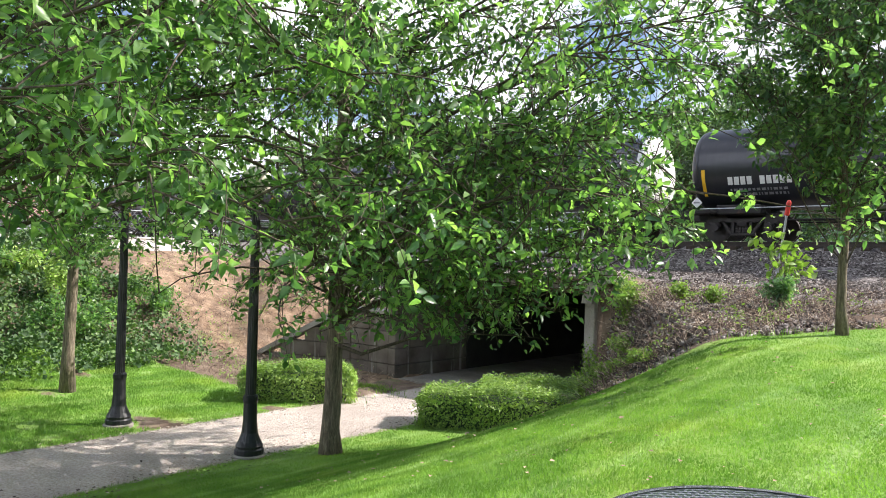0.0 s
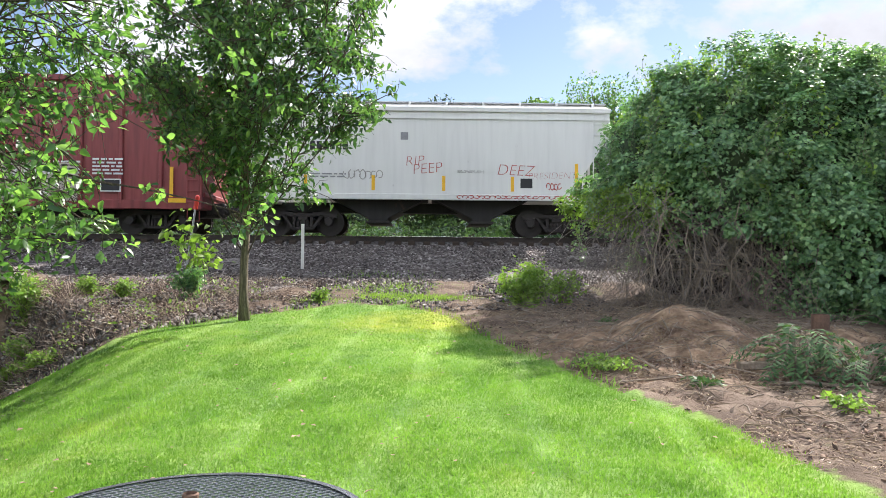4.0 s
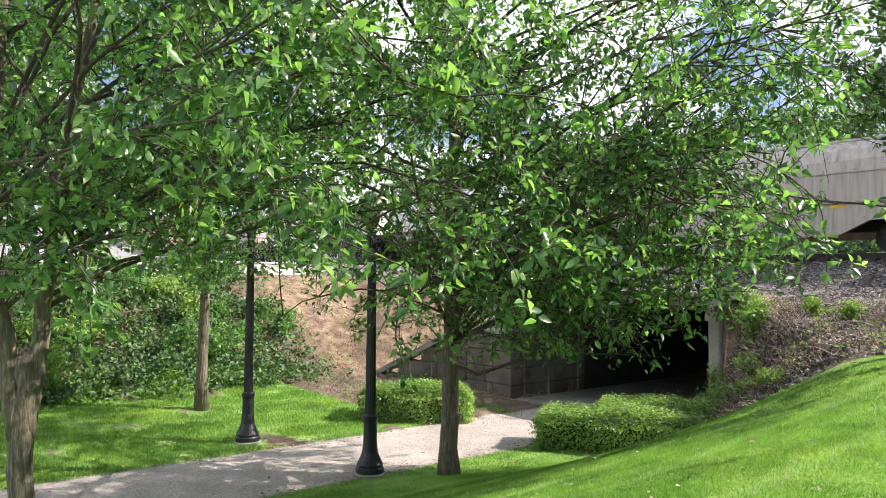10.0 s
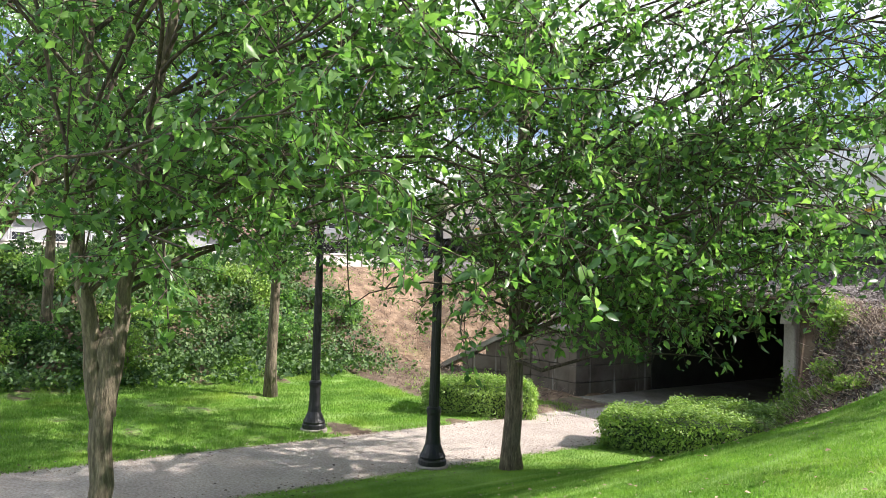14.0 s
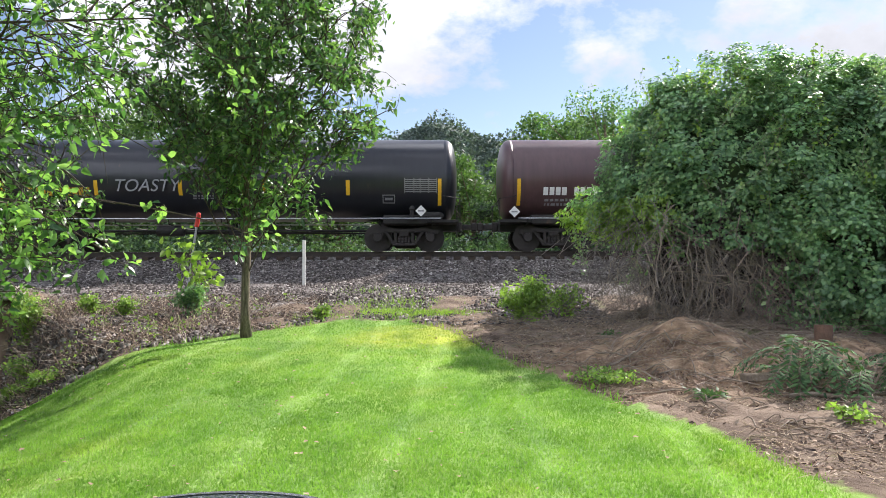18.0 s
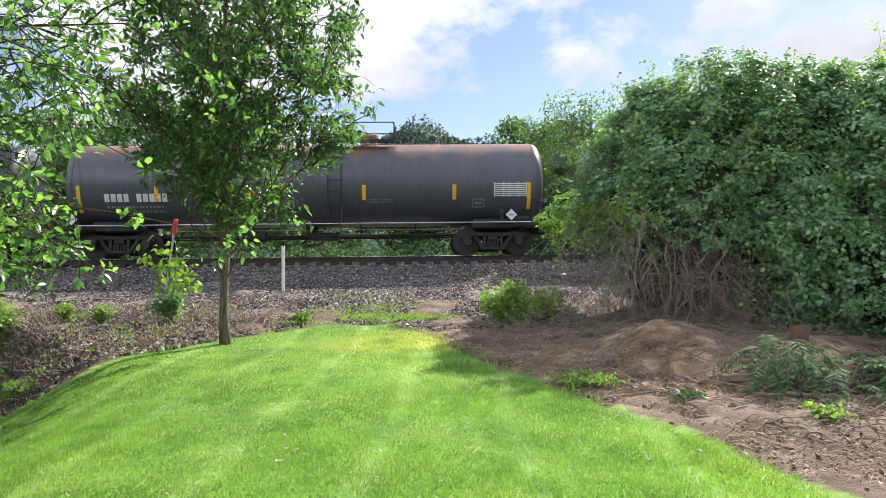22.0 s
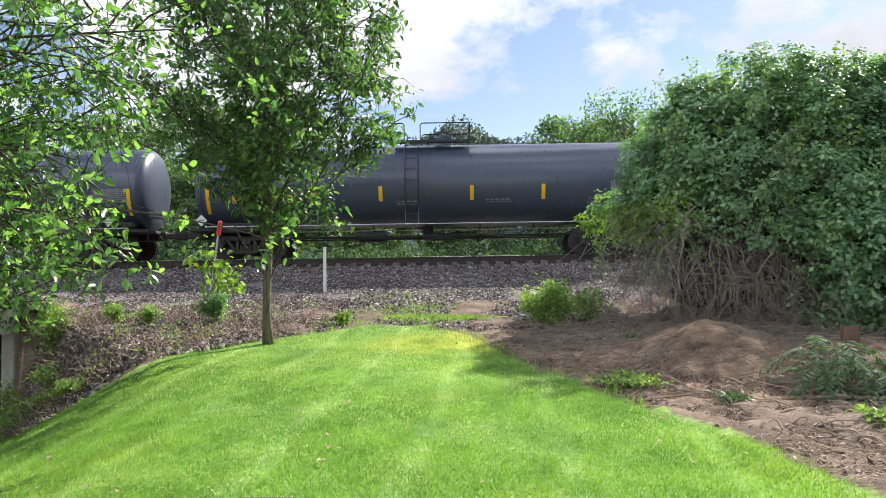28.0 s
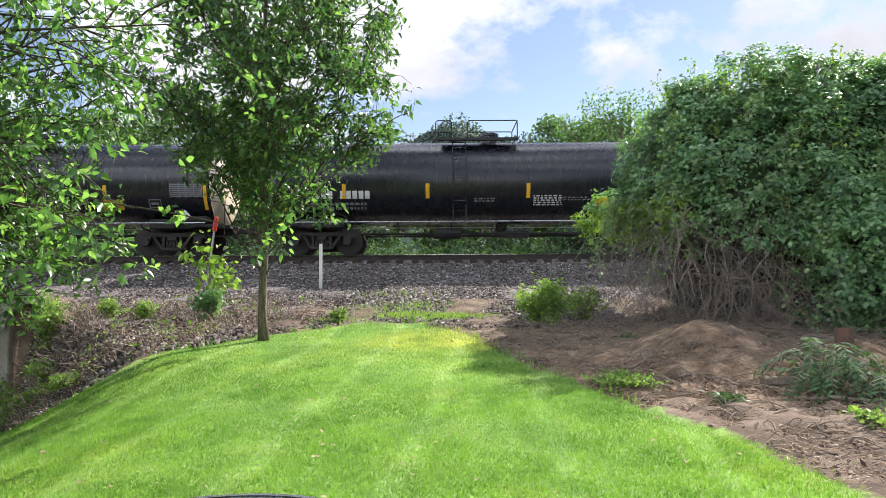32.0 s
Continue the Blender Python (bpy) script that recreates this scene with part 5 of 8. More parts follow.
hop, e = hopper_car(*slot(8), "long pale grey hopper car with dark and orange graffiti", "hopper_cool", 4, 4.6)
scrawl(hop, 0.6, 7.6, 2.0, 2.6, M_BLUEPAINT, -1.566, 8, 26, 0.22)
throw_up(hop, 0.9, 7.3, 1.4, 2.6, M_SPRAYDARK, M_MARK, -1.574, 12, 4)
throw_up(hop, 1.6, 7.4, 1.4, 1.95, M_SPRAYORANGE, M_SPRAYDARK, -1.584, 5, 6)
for k in range(14):
    plate(hop, "paint_patch", -0.4 + 0.6 * k, 0.2 + 0.6 * k - 0.04, 1.2, 1.38, (M_SPRAYDARK, M_SPRAYORANGE, M_SPRAYGREY, M_SPRAYDARK, M_BLUEPAINT)[k * 7 % 5], -1.626)
throw_up(hop, -5.6, -1.2, 1.45, 2.6, M_SPRAYVIOLET, M_MARK, -1.567, 4, 5)
throw_up(hop, -7.4, -5.7, 1.45, 2.6, M_SPRAYORANGE, M_SPRAYDARK, -1.567, 7, 2)
upright_bars(hop, -e + 1.9, 3.2, 3.42, 4, M_INK, -1.568, 9)
upright_bars(hop, -e + 1.9, 2.8, 3.02, 5, M_INK, -1.568, 9)
for x in (-e + 1.5, -4.0, 0.0, 3.4, 6.0, e - 1.4):
    plate(hop, "reflector_stripe", x - 0.06, x + 0.06, 1.7, 2.4, M_YELLOW, -1.575)

coil, e = coil_car(*slot(9), "white coil car with rust patches and bright graffiti on its sill", "cover", "cover", True, 1, 2)
rust_patches(coil, -e + 0.2, e - 0.15, 0.34, 3.0)
throw_up(coil, -3.6, 3.4, 0.58, 1.5, M_MARK, M_BLUEPAINT, -1.548, 5, 12)
throw_up(coil, -3.3, 3.2, 0.6, 1.4, M_SPRAYGREY, M_SPRAYDARK, -1.556, 8, 14)
scrawl(coil, -3.4, 3.3, 0.65, 1.45, M_SPRAYDARK, -1.566, 9, 16, 0.06)
scrawl(coil, -3.2, 3.0, 0.7, 1.4, M_MARK, -1.568, 10, 13, 0.04)
throw_up(coil, 0.4, 6.4, 1.68, 2.14, M_AMBER, M_MARK, -1.512, 6, 7)
throw_up(coil, 3.4, 6.2, 1.7, 2.1, M_BLUEPAINT, M_SPRAYDARK, -1.52, 3, 4)
scrawl(coil, -0.5, 0.5, 2.0, 2.5, M_SPRAYDARK, -1.512, 12, 6, 0.03)
scrawl(coil, 0.6, 1.4, 2.1, 2.35, M_SPRAYRED, -1.512, 2, 3, 0.05)
coil, e = coil_car(*slot(10), "dirty beige coil car with a rusty sill", "cover_beige", "cover_beige", True, 2, 1)
COIL = [("cover", "under"), ("cover_beige", "cover_beige"), ("cover", "brown"), ("cover", "under"), ("cover_beige", "brown"), ("cover", "cover_beige"), ("cover", "cover_beige"), ("cover_cream", "cover_cream")]
for k, (c, s) in enumerate(COIL):
    coil, e = coil_car(*slot(11 + k), "weathered coil car with %s covers" % ("pale grey" if c == "cover" else "rust-streaked cream" if c == "cover_cream" else "stained beige"), c, s, k in (1, 3, 5), 10 + k, 1)
    if k == 7:
        plate(coil, "side_panel", -e + 0.12, e - 0.12, 1.66, 2.48, PAINT["cover_cream"], -1.506)
        for j in range(3):
            plate(coil, "emblem", -e + 2.1 + 0.15 * j, -e + 3.3 + 0.1 * j, 2.02 + 0.13 * j, 2.1 + 0.13 * j, M_INK, -1.514)
        plate(coil, "emblem", -e + 3.5, -e + 4.2, 2.02, 2.38, M_INK, -1.514)
        bar_text(coil, -e + 1.2, -e + 4.4, 1.68, 1.86, 1, M_INK, -1.514, 8)
    if k == 6:
        plate(coil, "emblem", -1.6, 0.4, 2.0, 2.35, M_INK, -1.512)
coil, e = coil_car(*slot(19), "coil car with long pale grey rounded covers", "cover", "cover_beige", False, 30, 1)
plate(coil, "emblem", -e + 1.2, -e + 3.3, 1.95, 2.3, M_INK, -1.512)

tank_car(*slot(20), "brown weathered tank car with yellow reflector stripes", "brown", M_MARK, panel=1, seed=20, chars=10)
car = tank_car(*slot(21), "black tank car with amber lettering and a chalky scrawl", "soft_black", M_AMBER, seed=21)
lettering(car, "TOASTY", -3.6, -1.49, 2.0, 0.42, M_GREYMARK, 0.2)
car = tank_car(*slot(22), "slate grey tank car with a faded green graffiti patch", "grey", M_AMBER, dome=0, panel=1, seed=22)
scrawl(car, -3.2, -0.6, 1.9, 2.5, M_SPRAYGREY, -1.5, 7, 8, 0.07)
tank_car(*slot(23), "dark grey tank car with white lettering and a yellow panel", "dark", M_MARK, seed=23, dome=1, sign=2.33, stripes=(-3.97, -1.3, 1.3, 3.97))
tank_car(*slot(24), "brown weathered tank car with white lettering", "brown", M_MARK, panel=1, seed=24, dome=1)
car = tank_car(*slot(25), "grey tank car with orange rust along its top", "rusty_grey", M_MARK, panel=1, seed=25, dome=1, lx=0.93, stripes=(-4.95, -1.91, 1.91, 4.95))
tank_car(*slot(26), "dark grey tank car with a stencilled test panel", "dark", M_MARK, panel=1, seed=26, dome=1)
tank_car(*slot(27), "black tank car with amber lettering and a white test panel", "soft_black", M_AMBER, panel=1, seed=27, dome=1, lx=-1.05, stripes=(-5.13, -2.0, 1.08, 4.3))
tank_car(*slot(28), "black tank car with amber lettering", "soft_black", M_AMBER, seed=28, dome=1)
tank_car(*slot(29), "black tank car with amber lettering", "soft_black", M_AMBER, seed=29, dome=0)
tank_car(*slot(30), GREY, "grey", M_AMBER, seed=30, dome=1, sign=1.9, sign_z=2.0, lx=-0.55)
BANDS = (-3.84, -1.55, 1.53, 3.94)
for k, lad, way in ((31, -0.5, 1), (32, -0.9, -1), (33, -0.45, 1)):
    tank_car(*slot(k), GREY, "grey", M_AMBER, seed=k, dome=1, stripes=BANDS, way=way, lx=lad)
tank_car(*slot(34), GREY, "grey", M_AMBER, seed=34, dome=1, sign=-3.25, stripes=BANDS, way=-1, lx=0.5)
tank_car(*slot(35), "black tank car with cream-painted tank heads", "black", M_MARK, "cream", seed=35, panel=1, sign=3.0, lx=-1.5, stripes=(-5.4, -2.58, 0.82, 4.3))
tank_car(*slot(36), "black tank car with cream-painted heads and yellow panels", "black", M_MARK, "cream", seed=36, sign=4.0)
tank_car(*slot(37), BLACK, "black", M_MARK, seed=37)

# ---- plants ----
def prisms(a, b, ra, rb, n=3):
    """Vertices and faces of many straight tapering twigs from a to b."""
    a, b = np.asarray(a, float), np.asarray(b, float)
    d = unit(b - a)
    u = unit(np.cross(d, np.array([0.31, 0.77, 0.55])))
    v = np.cross(d, u)
    ang = 2 * np.pi * np.arange(n) / n
    ring = u[:, None] * np.cos(ang)[None, :, None] + v[:, None] * np.sin(ang)[None, :, None]
    ra, rb = np.broadcast_to(ra, len(a))[:, None, None], np.broadcast_to(rb, len(a))[:, None, None]
    verts = np.concatenate([a[:, None] + ring * ra, b[:, None] + ring * rb], 1)
    base = np.arange(len(a))[:, None, None] * 2 * n
    k = np.arange(n)
    quad = np.stack([k, (k + 1) % n, (k + 1) % n + n, k + n], 1)[None]
    return verts.reshape(-1, 3), (base + quad).reshape(-1, 4)


def strands(curves, r0, r1, n=3):
    """Twigs through rows of points: curves is (count, points, 3)."""
    c = np.asarray(curves, float)
    k = c.shape[1] - 1
    a, b = c[:, :-1].reshape(-1, 3), c[:, 1:].reshape(-1, 3)
    steps = np.tile(np.linspace(0, 1, k + 1), (len(c), 1))
    r0, r1 = np.broadcast_to(r0, len(c))[:, None], np.broadcast_to(r1, len(c))[:, None]
    rad = r0 + (r1 - r0) * steps
    return prisms(a, b, rad[:, :-1].ravel(), rad[:, 1:].ravel(), n)


def arcs(a, b, lift, count=4):
    """Rows of points from a to b, bowed by the vector lift."""
    t = np.linspace(0, 1, count)[None, :, None]
    return a[:, None] * (1 - t) + b[:, None] * t + lift[:, None] * (4 * t * (1 - t))


def stuff(name, verts, faces, mat, parent, label="", smooth=False):
    ob = new(name, raw(name, verts, faces, mat))
    ob.parent = parent
    if smooth:
        ob.data.shade_smooth()
    return tagged(ob, label, kind="stuff")


def tree(x, y, label, stems, crown_c, crown_r, limbs, leaf, per_twig, mat, r_trunk=0.19, low=0.28, twigs=6, seconds=9, seed=1, group="", bias=None, droop=0.35, aspect=0.62, floor=((-100, 0.9), (100, 0.9)), hang=(), thin_at=None, pruned=None):
    """A tree: stems that taper, limbs to the crown's bounds, branches, twigs, and leaves along them."""
    g = np.random.default_rng(seed)
    z0 = float(land(x, y))
    t = thing("tree", (x, y, z0), label, "tree", group)
    cc, cr = np.array(crown_c, float), np.array(crown_r, float)
    fl = np.array(floor, float).T     # the lowest leaves' height, by x
    paths = []
    for pts in stems:
        p = [Vector(q) for q in pts]
        fine = []
        for i in range(len(p) - 1):
            for s in range(3):
                w = p[i].lerp(p[i + 1], s / 3)
                fine.append(w + Vector((random.uniform(-0.03, 0.03), random.uniform(-0.03, 0.03), 0)) * (1 if fine else 0))
        fine.append(p[-1])
        paths.append(fine)
        n = len(fine)
        top_r = 0.02
        thin = 0.1 if len(stems) > 2 else 0.62
        bm = tube(bmesh.new(), fine, [(r_trunk * (1.35 if k == 0 and fine[0].z < 0.1 else 1.0)) * (1 - thin * (k / (n - 1))) if fine[0].z < 0.1 else r_trunk * 0.72 * (1 - 0.75 * k / (n - 1)) + top_r for k in range(n)], 12)
        if len(stems) > 2 and fine[0].z < 0.1:
            # the crotch closes between the two stems
            for w in list(bm.verts)[-12:]:
                w.co = fine[-1] + (w.co - fine[-1]) * 0.12
        part("trunk", bm, M_BARK, t, smooth=True)
    # limbs
    starts, ends = [], []
    for k in range(limbs):
        path = paths[k % len(paths)] if len(paths) < 3 else paths[1 + k % (len(paths) - 1)]
        u = low + (0.96 - low) * (k + g.random()) / limbs
        f = u * (len(path) - 1)
        i = min(int(f), len(path) - 2)
        s = np.array(path[i].lerp(path[i + 1], f - i))
        az = k * 2.4 + g.normal() * 0.35
        el = -0.6 + 1.75 * (k / max(1, limbs - 1)) + g.normal() * 0.18
        d = np.array([math.cos(az) * math.cos(el), math.sin(az) * math.cos(el), math.sin(el)])
        if bias is not None:
            d = d + np.array(bias) * (1 - 0.5 * k / limbs) * g.random()
            d /= np.linalg.norm(d)
        e = cc + d * cr * (0.80 + 0.2 * g.random())
        e[2] = max(e[2], float(np.interp(x + e[0], *fl)) - z0 + 0.35 + 1.1 * g.random())
        starts.append(s), ends.append(e)
    for hx, hy, hz in hang:
        f = 0.38 * (len(paths[0]) - 1) + g.random()
        starts.append(np.array(paths[0][int(f)])), ends.append(np.array((hx - x, hy - y, hz - z0)))
    starts, ends = np.array(starts), np.array(ends)
    limbs = len(starts)
    lens = np.linalg.norm(ends - starts, axis=1)
    bow = np.zeros((limbs, 3))
    bow[:, 2] = lens * 0.12
    limb = arcs(starts, ends, bow + g.normal(size=(limbs, 3)) * 0.08 * lens[:, None], 7)
    limb[:, 1:-1] += g.normal(size=(limbs, 5, 3)) * 0.06
    rl = np.clip(0.009 * lens, 0.015, 0.042) * (r_trunk / 0.19)
    for c, r in zip(limb, rl):
        v, f = strands(c[None], r, 0.008, 6)
        ob = new("limb", raw("limb", v, f, M_LIMB))
        ob.data.shade_smooth()
        ob.parent = t
    # branches off the limbs, also off the stems' tops
    reach = 0.26 * float(cr.mean())
    sec_a, sec_b = [], []
    for k, (c, L) in enumerate(zip(limb, lens)):
        n = max(4, int(seconds * L / lens.mean()))
        # the long reaching limbs are bare for more than half of their way
        bare = 0.25 if k < limbs - len(hang) else 0.58
        n = n if bare < 0.5 else int(n * 0.75)
        u = bare + (1 - bare) * (np.arange(n) + g.random(n)) / n
        f = u * 6
        i = np.minimum(f.astype(int), 5)
        a = c[i] + (c[i + 1] - c[i]) * (f - i)[:, None]
        along = unit(c[i + 1] - c[i])
        d = unit(along * 0.7 + g.normal(size=(n, 3)) * 0.75 + np.array([0, 0, 0.05]))
        sec_a.append(a), sec_b.append(a + d * reach * (0.6 + 0.8 * g.random((n, 1))))
    # shoots close about the stems
    for path in paths:
        q = np.array([list(w) for w in path])
        n = 42 // len(paths)
        f = (low * 0.75 + (0.9 - low * 0.75) * g.random(n)) * (len(q) - 1)
        i = np.minimum(f.astype(int), len(q) - 2)
        a = q[i] + (q[i + 1] - q[i]) * (f - i)[:, None]
        sec_a.append(a), sec_b.append(a + unit(g.normal(size=(n, 3)) + np.array([0, 0, 0.3])) * reach * (0.5 + 0.6 * g.random((n, 1))))
    sec_a, sec_b = np.concatenate(sec_a), np.concatenate(sec_b)
    up = sec_b[:, 2] + z0 > np.interp(x + sec_b[:, 0], *fl)
    sec_a, sec_b = sec_a[up], sec_b[up]
    ns = len(sec_a)
    sec = arcs(sec_a, sec_b, g.normal(size=(ns, 3)) * 0.07 + np.array([0, 0, 0.06]), 5)
    v1, f1 = strands(sec, 0.014, 0.005, 4)
    # twigs, hanging somewhat
    u = g.random((ns, twigs)) ** 0.7
    f = u * 4
    i = np.minimum(f.astype(int), 3)
    rows = np.arange(ns)[:, None]
    ta = (sec[rows, i] + (sec[rows, i + 1] - sec[rows, i]) * (f - i)[..., None]).reshape(-1, 3)
    along = unit(sec[rows, i + 1] - sec[rows, i]).reshape(-1, 3)
    d = unit(along * 0.55 + g.normal(size=ta.shape) * 0.8 - np.array([0, 0, droop]))
    tb = ta + d * (0.32 + 0.45 * g.random((len(ta), 1))) * (reach / 1.4) ** 0.5
    up = tb[:, 2] + z0 > np.interp(x + tb[:, 0], *fl)
    if thin_at:
        up &= ~((tb[:, 0] + x > thin_at[0]) & (tb[:, 2] + z0 < thin_at[1]) & (g.random(len(tb)) < thin_at[2]))
    if pruned:
        up &= np.linalg.norm(tb + np.array([x, y, z0]) - np.array(pruned[:3]), axis=1) > pruned[3]
    ta, tb = ta[up], tb[up]
    tw = arcs(ta, tb, g.normal(size=ta.shape) * 0.03 + np.array([0, 0, 0.05]), 3)
    v2, f2 = strands(tw, 0.006, 0.003, 3)
    stuff("twig_mass", np.concatenate([v1, v2]), np.concatenate([f1, f2 + len(v1)]), M_LIMB, t)
    # leaves
    u = g.random((len(tw), per_twig, 1)) ** 0.8
    at = ta[:, None] * (1 - u) + tb[:, None] * u + g.normal(size=(len(tw), per_twig, 3)) * 0.05
    at = at.reshape(-1, 3)
    v, f = leaves(at, np.full(len(at), leaf), 0.45, 0.6, aspect, None, True)
    stuff("crown", v, f, mat, t)
    return t


PARK = "trees beside the footpath"
tree(-10.6, 9.07, "broad-leaved park tree with low drooping branches", [[(0, 0, -0.1), (0.03, 0, 1.6), (-0.05, 0.05, 4.0), (0.05, 0.1, 7.5), (0.2, 0.2, 10.5)]],
     (1.3, -0.5, 6.0), (6.2, 5.0, 5.4), 54, 0.11, 8, M_LEAF, 0.18, 0.29, 7, 10, 11, PARK, (0.5, 0.0, -0.3), 0.6, 0.5, floor=((-16, 0.5), (-12.5, 0.5), (-10.6, 0.7), (-8.2, 0.35), (-6.2, 0.35), (-5.6, 0.8), (-5.1, 1.15), (-3.0, 1.7)),
     # limbs about (-13, 11) are added behind the crown to shade the far lawn
     hang=((-6.6, 8.0, 0.6), (-6.2, 8.4, 0.7), (-5.5, 8.5, 1.0), (-6.1, 7.9, 1.2), (-7.0, 7.9, 0.9), (-6.1, 8.8, 0.6), (-6.6, 8.5, 1.0), (-7.1, 8.5, 0.6), (-13.5, 11.5, 5.5), (-14.2, 10.5, 4.5), (-12.5, 13.0, 6.3), (-13.2, 9.6, 6.0), (-14.8, 9.0, 5.2), (-12.0, 12.0, 4.8), (-14.0, 12.2, 6.8), (-13.0, 10.8, 3.8), (-3.8, 7.6, 4.0), (-4.1, 7.3, 3.0), (-3.9, 7.6, 2.4), (-3.7, 7.9, 4.6), (-5.0, 8.2, 1.7), (-4.5, 8.3, 2.2), (-5.3, 8.6, 1.9), (-5.8, 8.3, 1.7), (-4.7, 7.7, 2.6), (-6.2, 8.2, 1.9), (-6.6, 8.6, 2.4), (-5.5, 7.8, 2.5)), thin_at=(-5.3, 2.9, 0.1), pruned=(-11.0, 7.5, 2.9, 1.7))
tree(-10.0, 1.95, "park tree with a forked trunk and broad leaves", [[(0, 0, -0.1), (-0.02, 0.02, 1.2), (0, 0.03, 2.2), (0, 0.02, 2.7)], [(0, -0.02, 1.6), (0, -0.13, 2.5), (0, -0.33, 3.5), (-0.1, -0.36, 4.8), (-0.3, -0.15, 9.5)], [(0, 0.04, 1.6), (0, 0.15, 2.5), (0, 0.24, 3.5), (0.1, 0.36, 4.9), (0.3, 1.1, 10)]],
     (0.8, 1.9, 6.2), (4.6, 5.0, 5.0), 40, 0.125, 11, M_LEAF, 0.145, 0.38, 7, 10, 23, PARK, (0.4, 0.6, -0.3), 0.6, 0.5, floor=((-13, 2.4), (-10.2, 2.1), (-9.0, 1.4), (-8, 0.8), (-6, 0.6)))
tree(-18.9, 7.8, "slender park tree on the lawn by the bank", [[(0, 0, -0.1), (0.05, 0, 3), (0, 0, 6), (0.1, 0, 10)]],
     (1.0, 0, 6.6), (4.8, 4.6, 4.8), 34, 0.13, 9, M_LEAF, 0.15, 0.36, 7, 9, 37, PARK, None, 0.6, 0.5, floor=((-100, 1.3), (0, 1.3)))
tree(-17.7, 1.0, "park tree with a rising trunk near the bank", [[(0, 0, -0.1), (0.05, 0, 2.6), (0.1, 0.1, 6), (0, 0, 10)], [(0.05, 0, 3.4), (0.5, 0.9, 5.0), (0.8, 1.6, 8.5)]],
     (0.5, 0.6, 7.0), (5.6, 5.4, 4.9), 38, 0.13, 10, M_LEAF, 0.17, 0.4, 7, 9, 41, PARK, None, 0.6, 0.5, floor=((-100, 2.4), (0, 2.4)))
tree(-24.5, 3.2, "park tree further along the bank", [[(0, 0, -0.1), (0.05, 0, 3), (0, 0, 6), (0.1, 0, 10)]],
     (0, 0, 7.0), (5.6, 5.6, 4.6), 34, 0.13, 11, M_LEAF, 0.16, 0.35, 6, 8, 43, PARK, floor=((-100, 3.0), (0, 3.0)))
tree(-3.42, 14.3, "young ash tree with an oval crown on the lawn's edge", [[(0, 0, -0.1), (0.0, 0, 1.7), (-0.05, 0, 4), (0.05, 0, 7.8)]],
     (0.15, 0, 5.3), (2.45, 2.4, 3.7), 50, 0.14, 7, M_LEAF_B, 0.088, 0.22, 7, 9, 53, "", None, 0.35, 0.42, floor=((-7, 3.9), (-5.4, 3.6), (-4.2, 3.1), (-3.4, 2.4), (-1.5, 2.8)))


# the thicket under climbing vines
LUMPS = [(5.8, 17.4, 3.5, 1.45, 1.6, 2.6), (6.1, 17.6, 4.6, 1.2, 1.3, 1.6), (6.8, 16.9, 3.5, 1.9, 1.9, 2.75), (8.4, 16.5, 3.6, 2.1, 2.0, 2.65), (10.4, 16.2, 3.7, 2.3, 2.1, 2.7), (12.6, 15.6, 3.6, 2.5, 2.2, 2.8), (15.0, 15.0, 3.4, 2.6, 2.4, 2.8),
         (9.6, 15.2, 2.0, 2.2, 1.6, 2.0), (11.4, 14.2, 1.5, 2.0, 1.5, 1.9), (13.6, 13.4, 1.4, 2.2, 1.7, 2.0), (7.6, 18.6, 3.9, 2.2, 1.6, 2.2), (10.6, 18.6, 4.0, 2.6, 1.8, 2.4), (4.5, 18.4, 3.15, 0.8, 0.9, 0.75), (17.5, 15.0, 3.2, 3.0, 3.0, 2.8), (8.3, 15.7, 1.7, 1.5, 1.3, 1.7), (9.3, 14.5, 1.3, 1.5, 1.2, 1.6)]


def shell(g, count, shrink=1.0, ragged=0.28):
    """Places and outward ways on the lumps' common surface."""
    c = np.array([b[:3] for b in LUMPS])
    r = np.array([b[3:] for b in LUMPS])
    w = (r[:, 0] * r[:, 2]) / (r[:, 0] * r[:, 2]).sum()
    which = g.choice(len(LUMPS), count, p=w)
    d = unit(g.normal(size=(count, 3)))
    p = c[which] + d * r[which] * shrink * (1 + ragged * (g.random((count, 1)) - 0.6))
    inside = np.zeros(count, bool)
    for k in range(len(LUMPS)):
        inside |= (which != k) & ((((p - c[k]) / (r[k] * 0.86 * shrink)) ** 2).sum(1) < 1)
    ok = ~inside & (p[:, 1] < 19.6)
    return p[ok], unit(d / r[which])[ok]


g = np.random.default_rng(5)
thicket = thing("thicket", (9.5, 16.6, 0.9), "tall thicket smothered in green climbing vines", "thicket")
base = np.array([9.5, 16.6, 0.9])
def billow(q):
    """How far the vines bulge or sink at places q."""
    return np.array([noise.noise(Vector(w) * 0.9) * 0.7 + noise.noise(Vector(w) * 2.1) * 0.45 for w in q])


# the vines' leaves stand in tufts that overlap, facing outwards and up to the light
p, o = shell(g, 15000, 1.0, 0.16)
p = p + o * billow(p)[:, None]
low_left = (p[:, 0] < 7.3) & (p[:, 2] < 2.9 + 0.25 * g.normal(size=len(p)) - 0.32 * (p[:, 0] - 4.5))
seen = (~low_left | ((p[:, 0] < 5.2) & (p[:, 2] > 2.6))) & ((p[:, 1] < 17.6) | (p[:, 2] > 3.6) | (p[:, 0] < 5.4))
p, o = p[seen], o[seen]
tuft = g.integers(0, len(p), 320000)
d = unit(g.normal(size=(len(tuft), 3)) + o[tuft] * 0.8 + np.array([0, 0, 0.3]))
size = g.uniform(0.14, 0.34, len(p))[tuft][:, None]
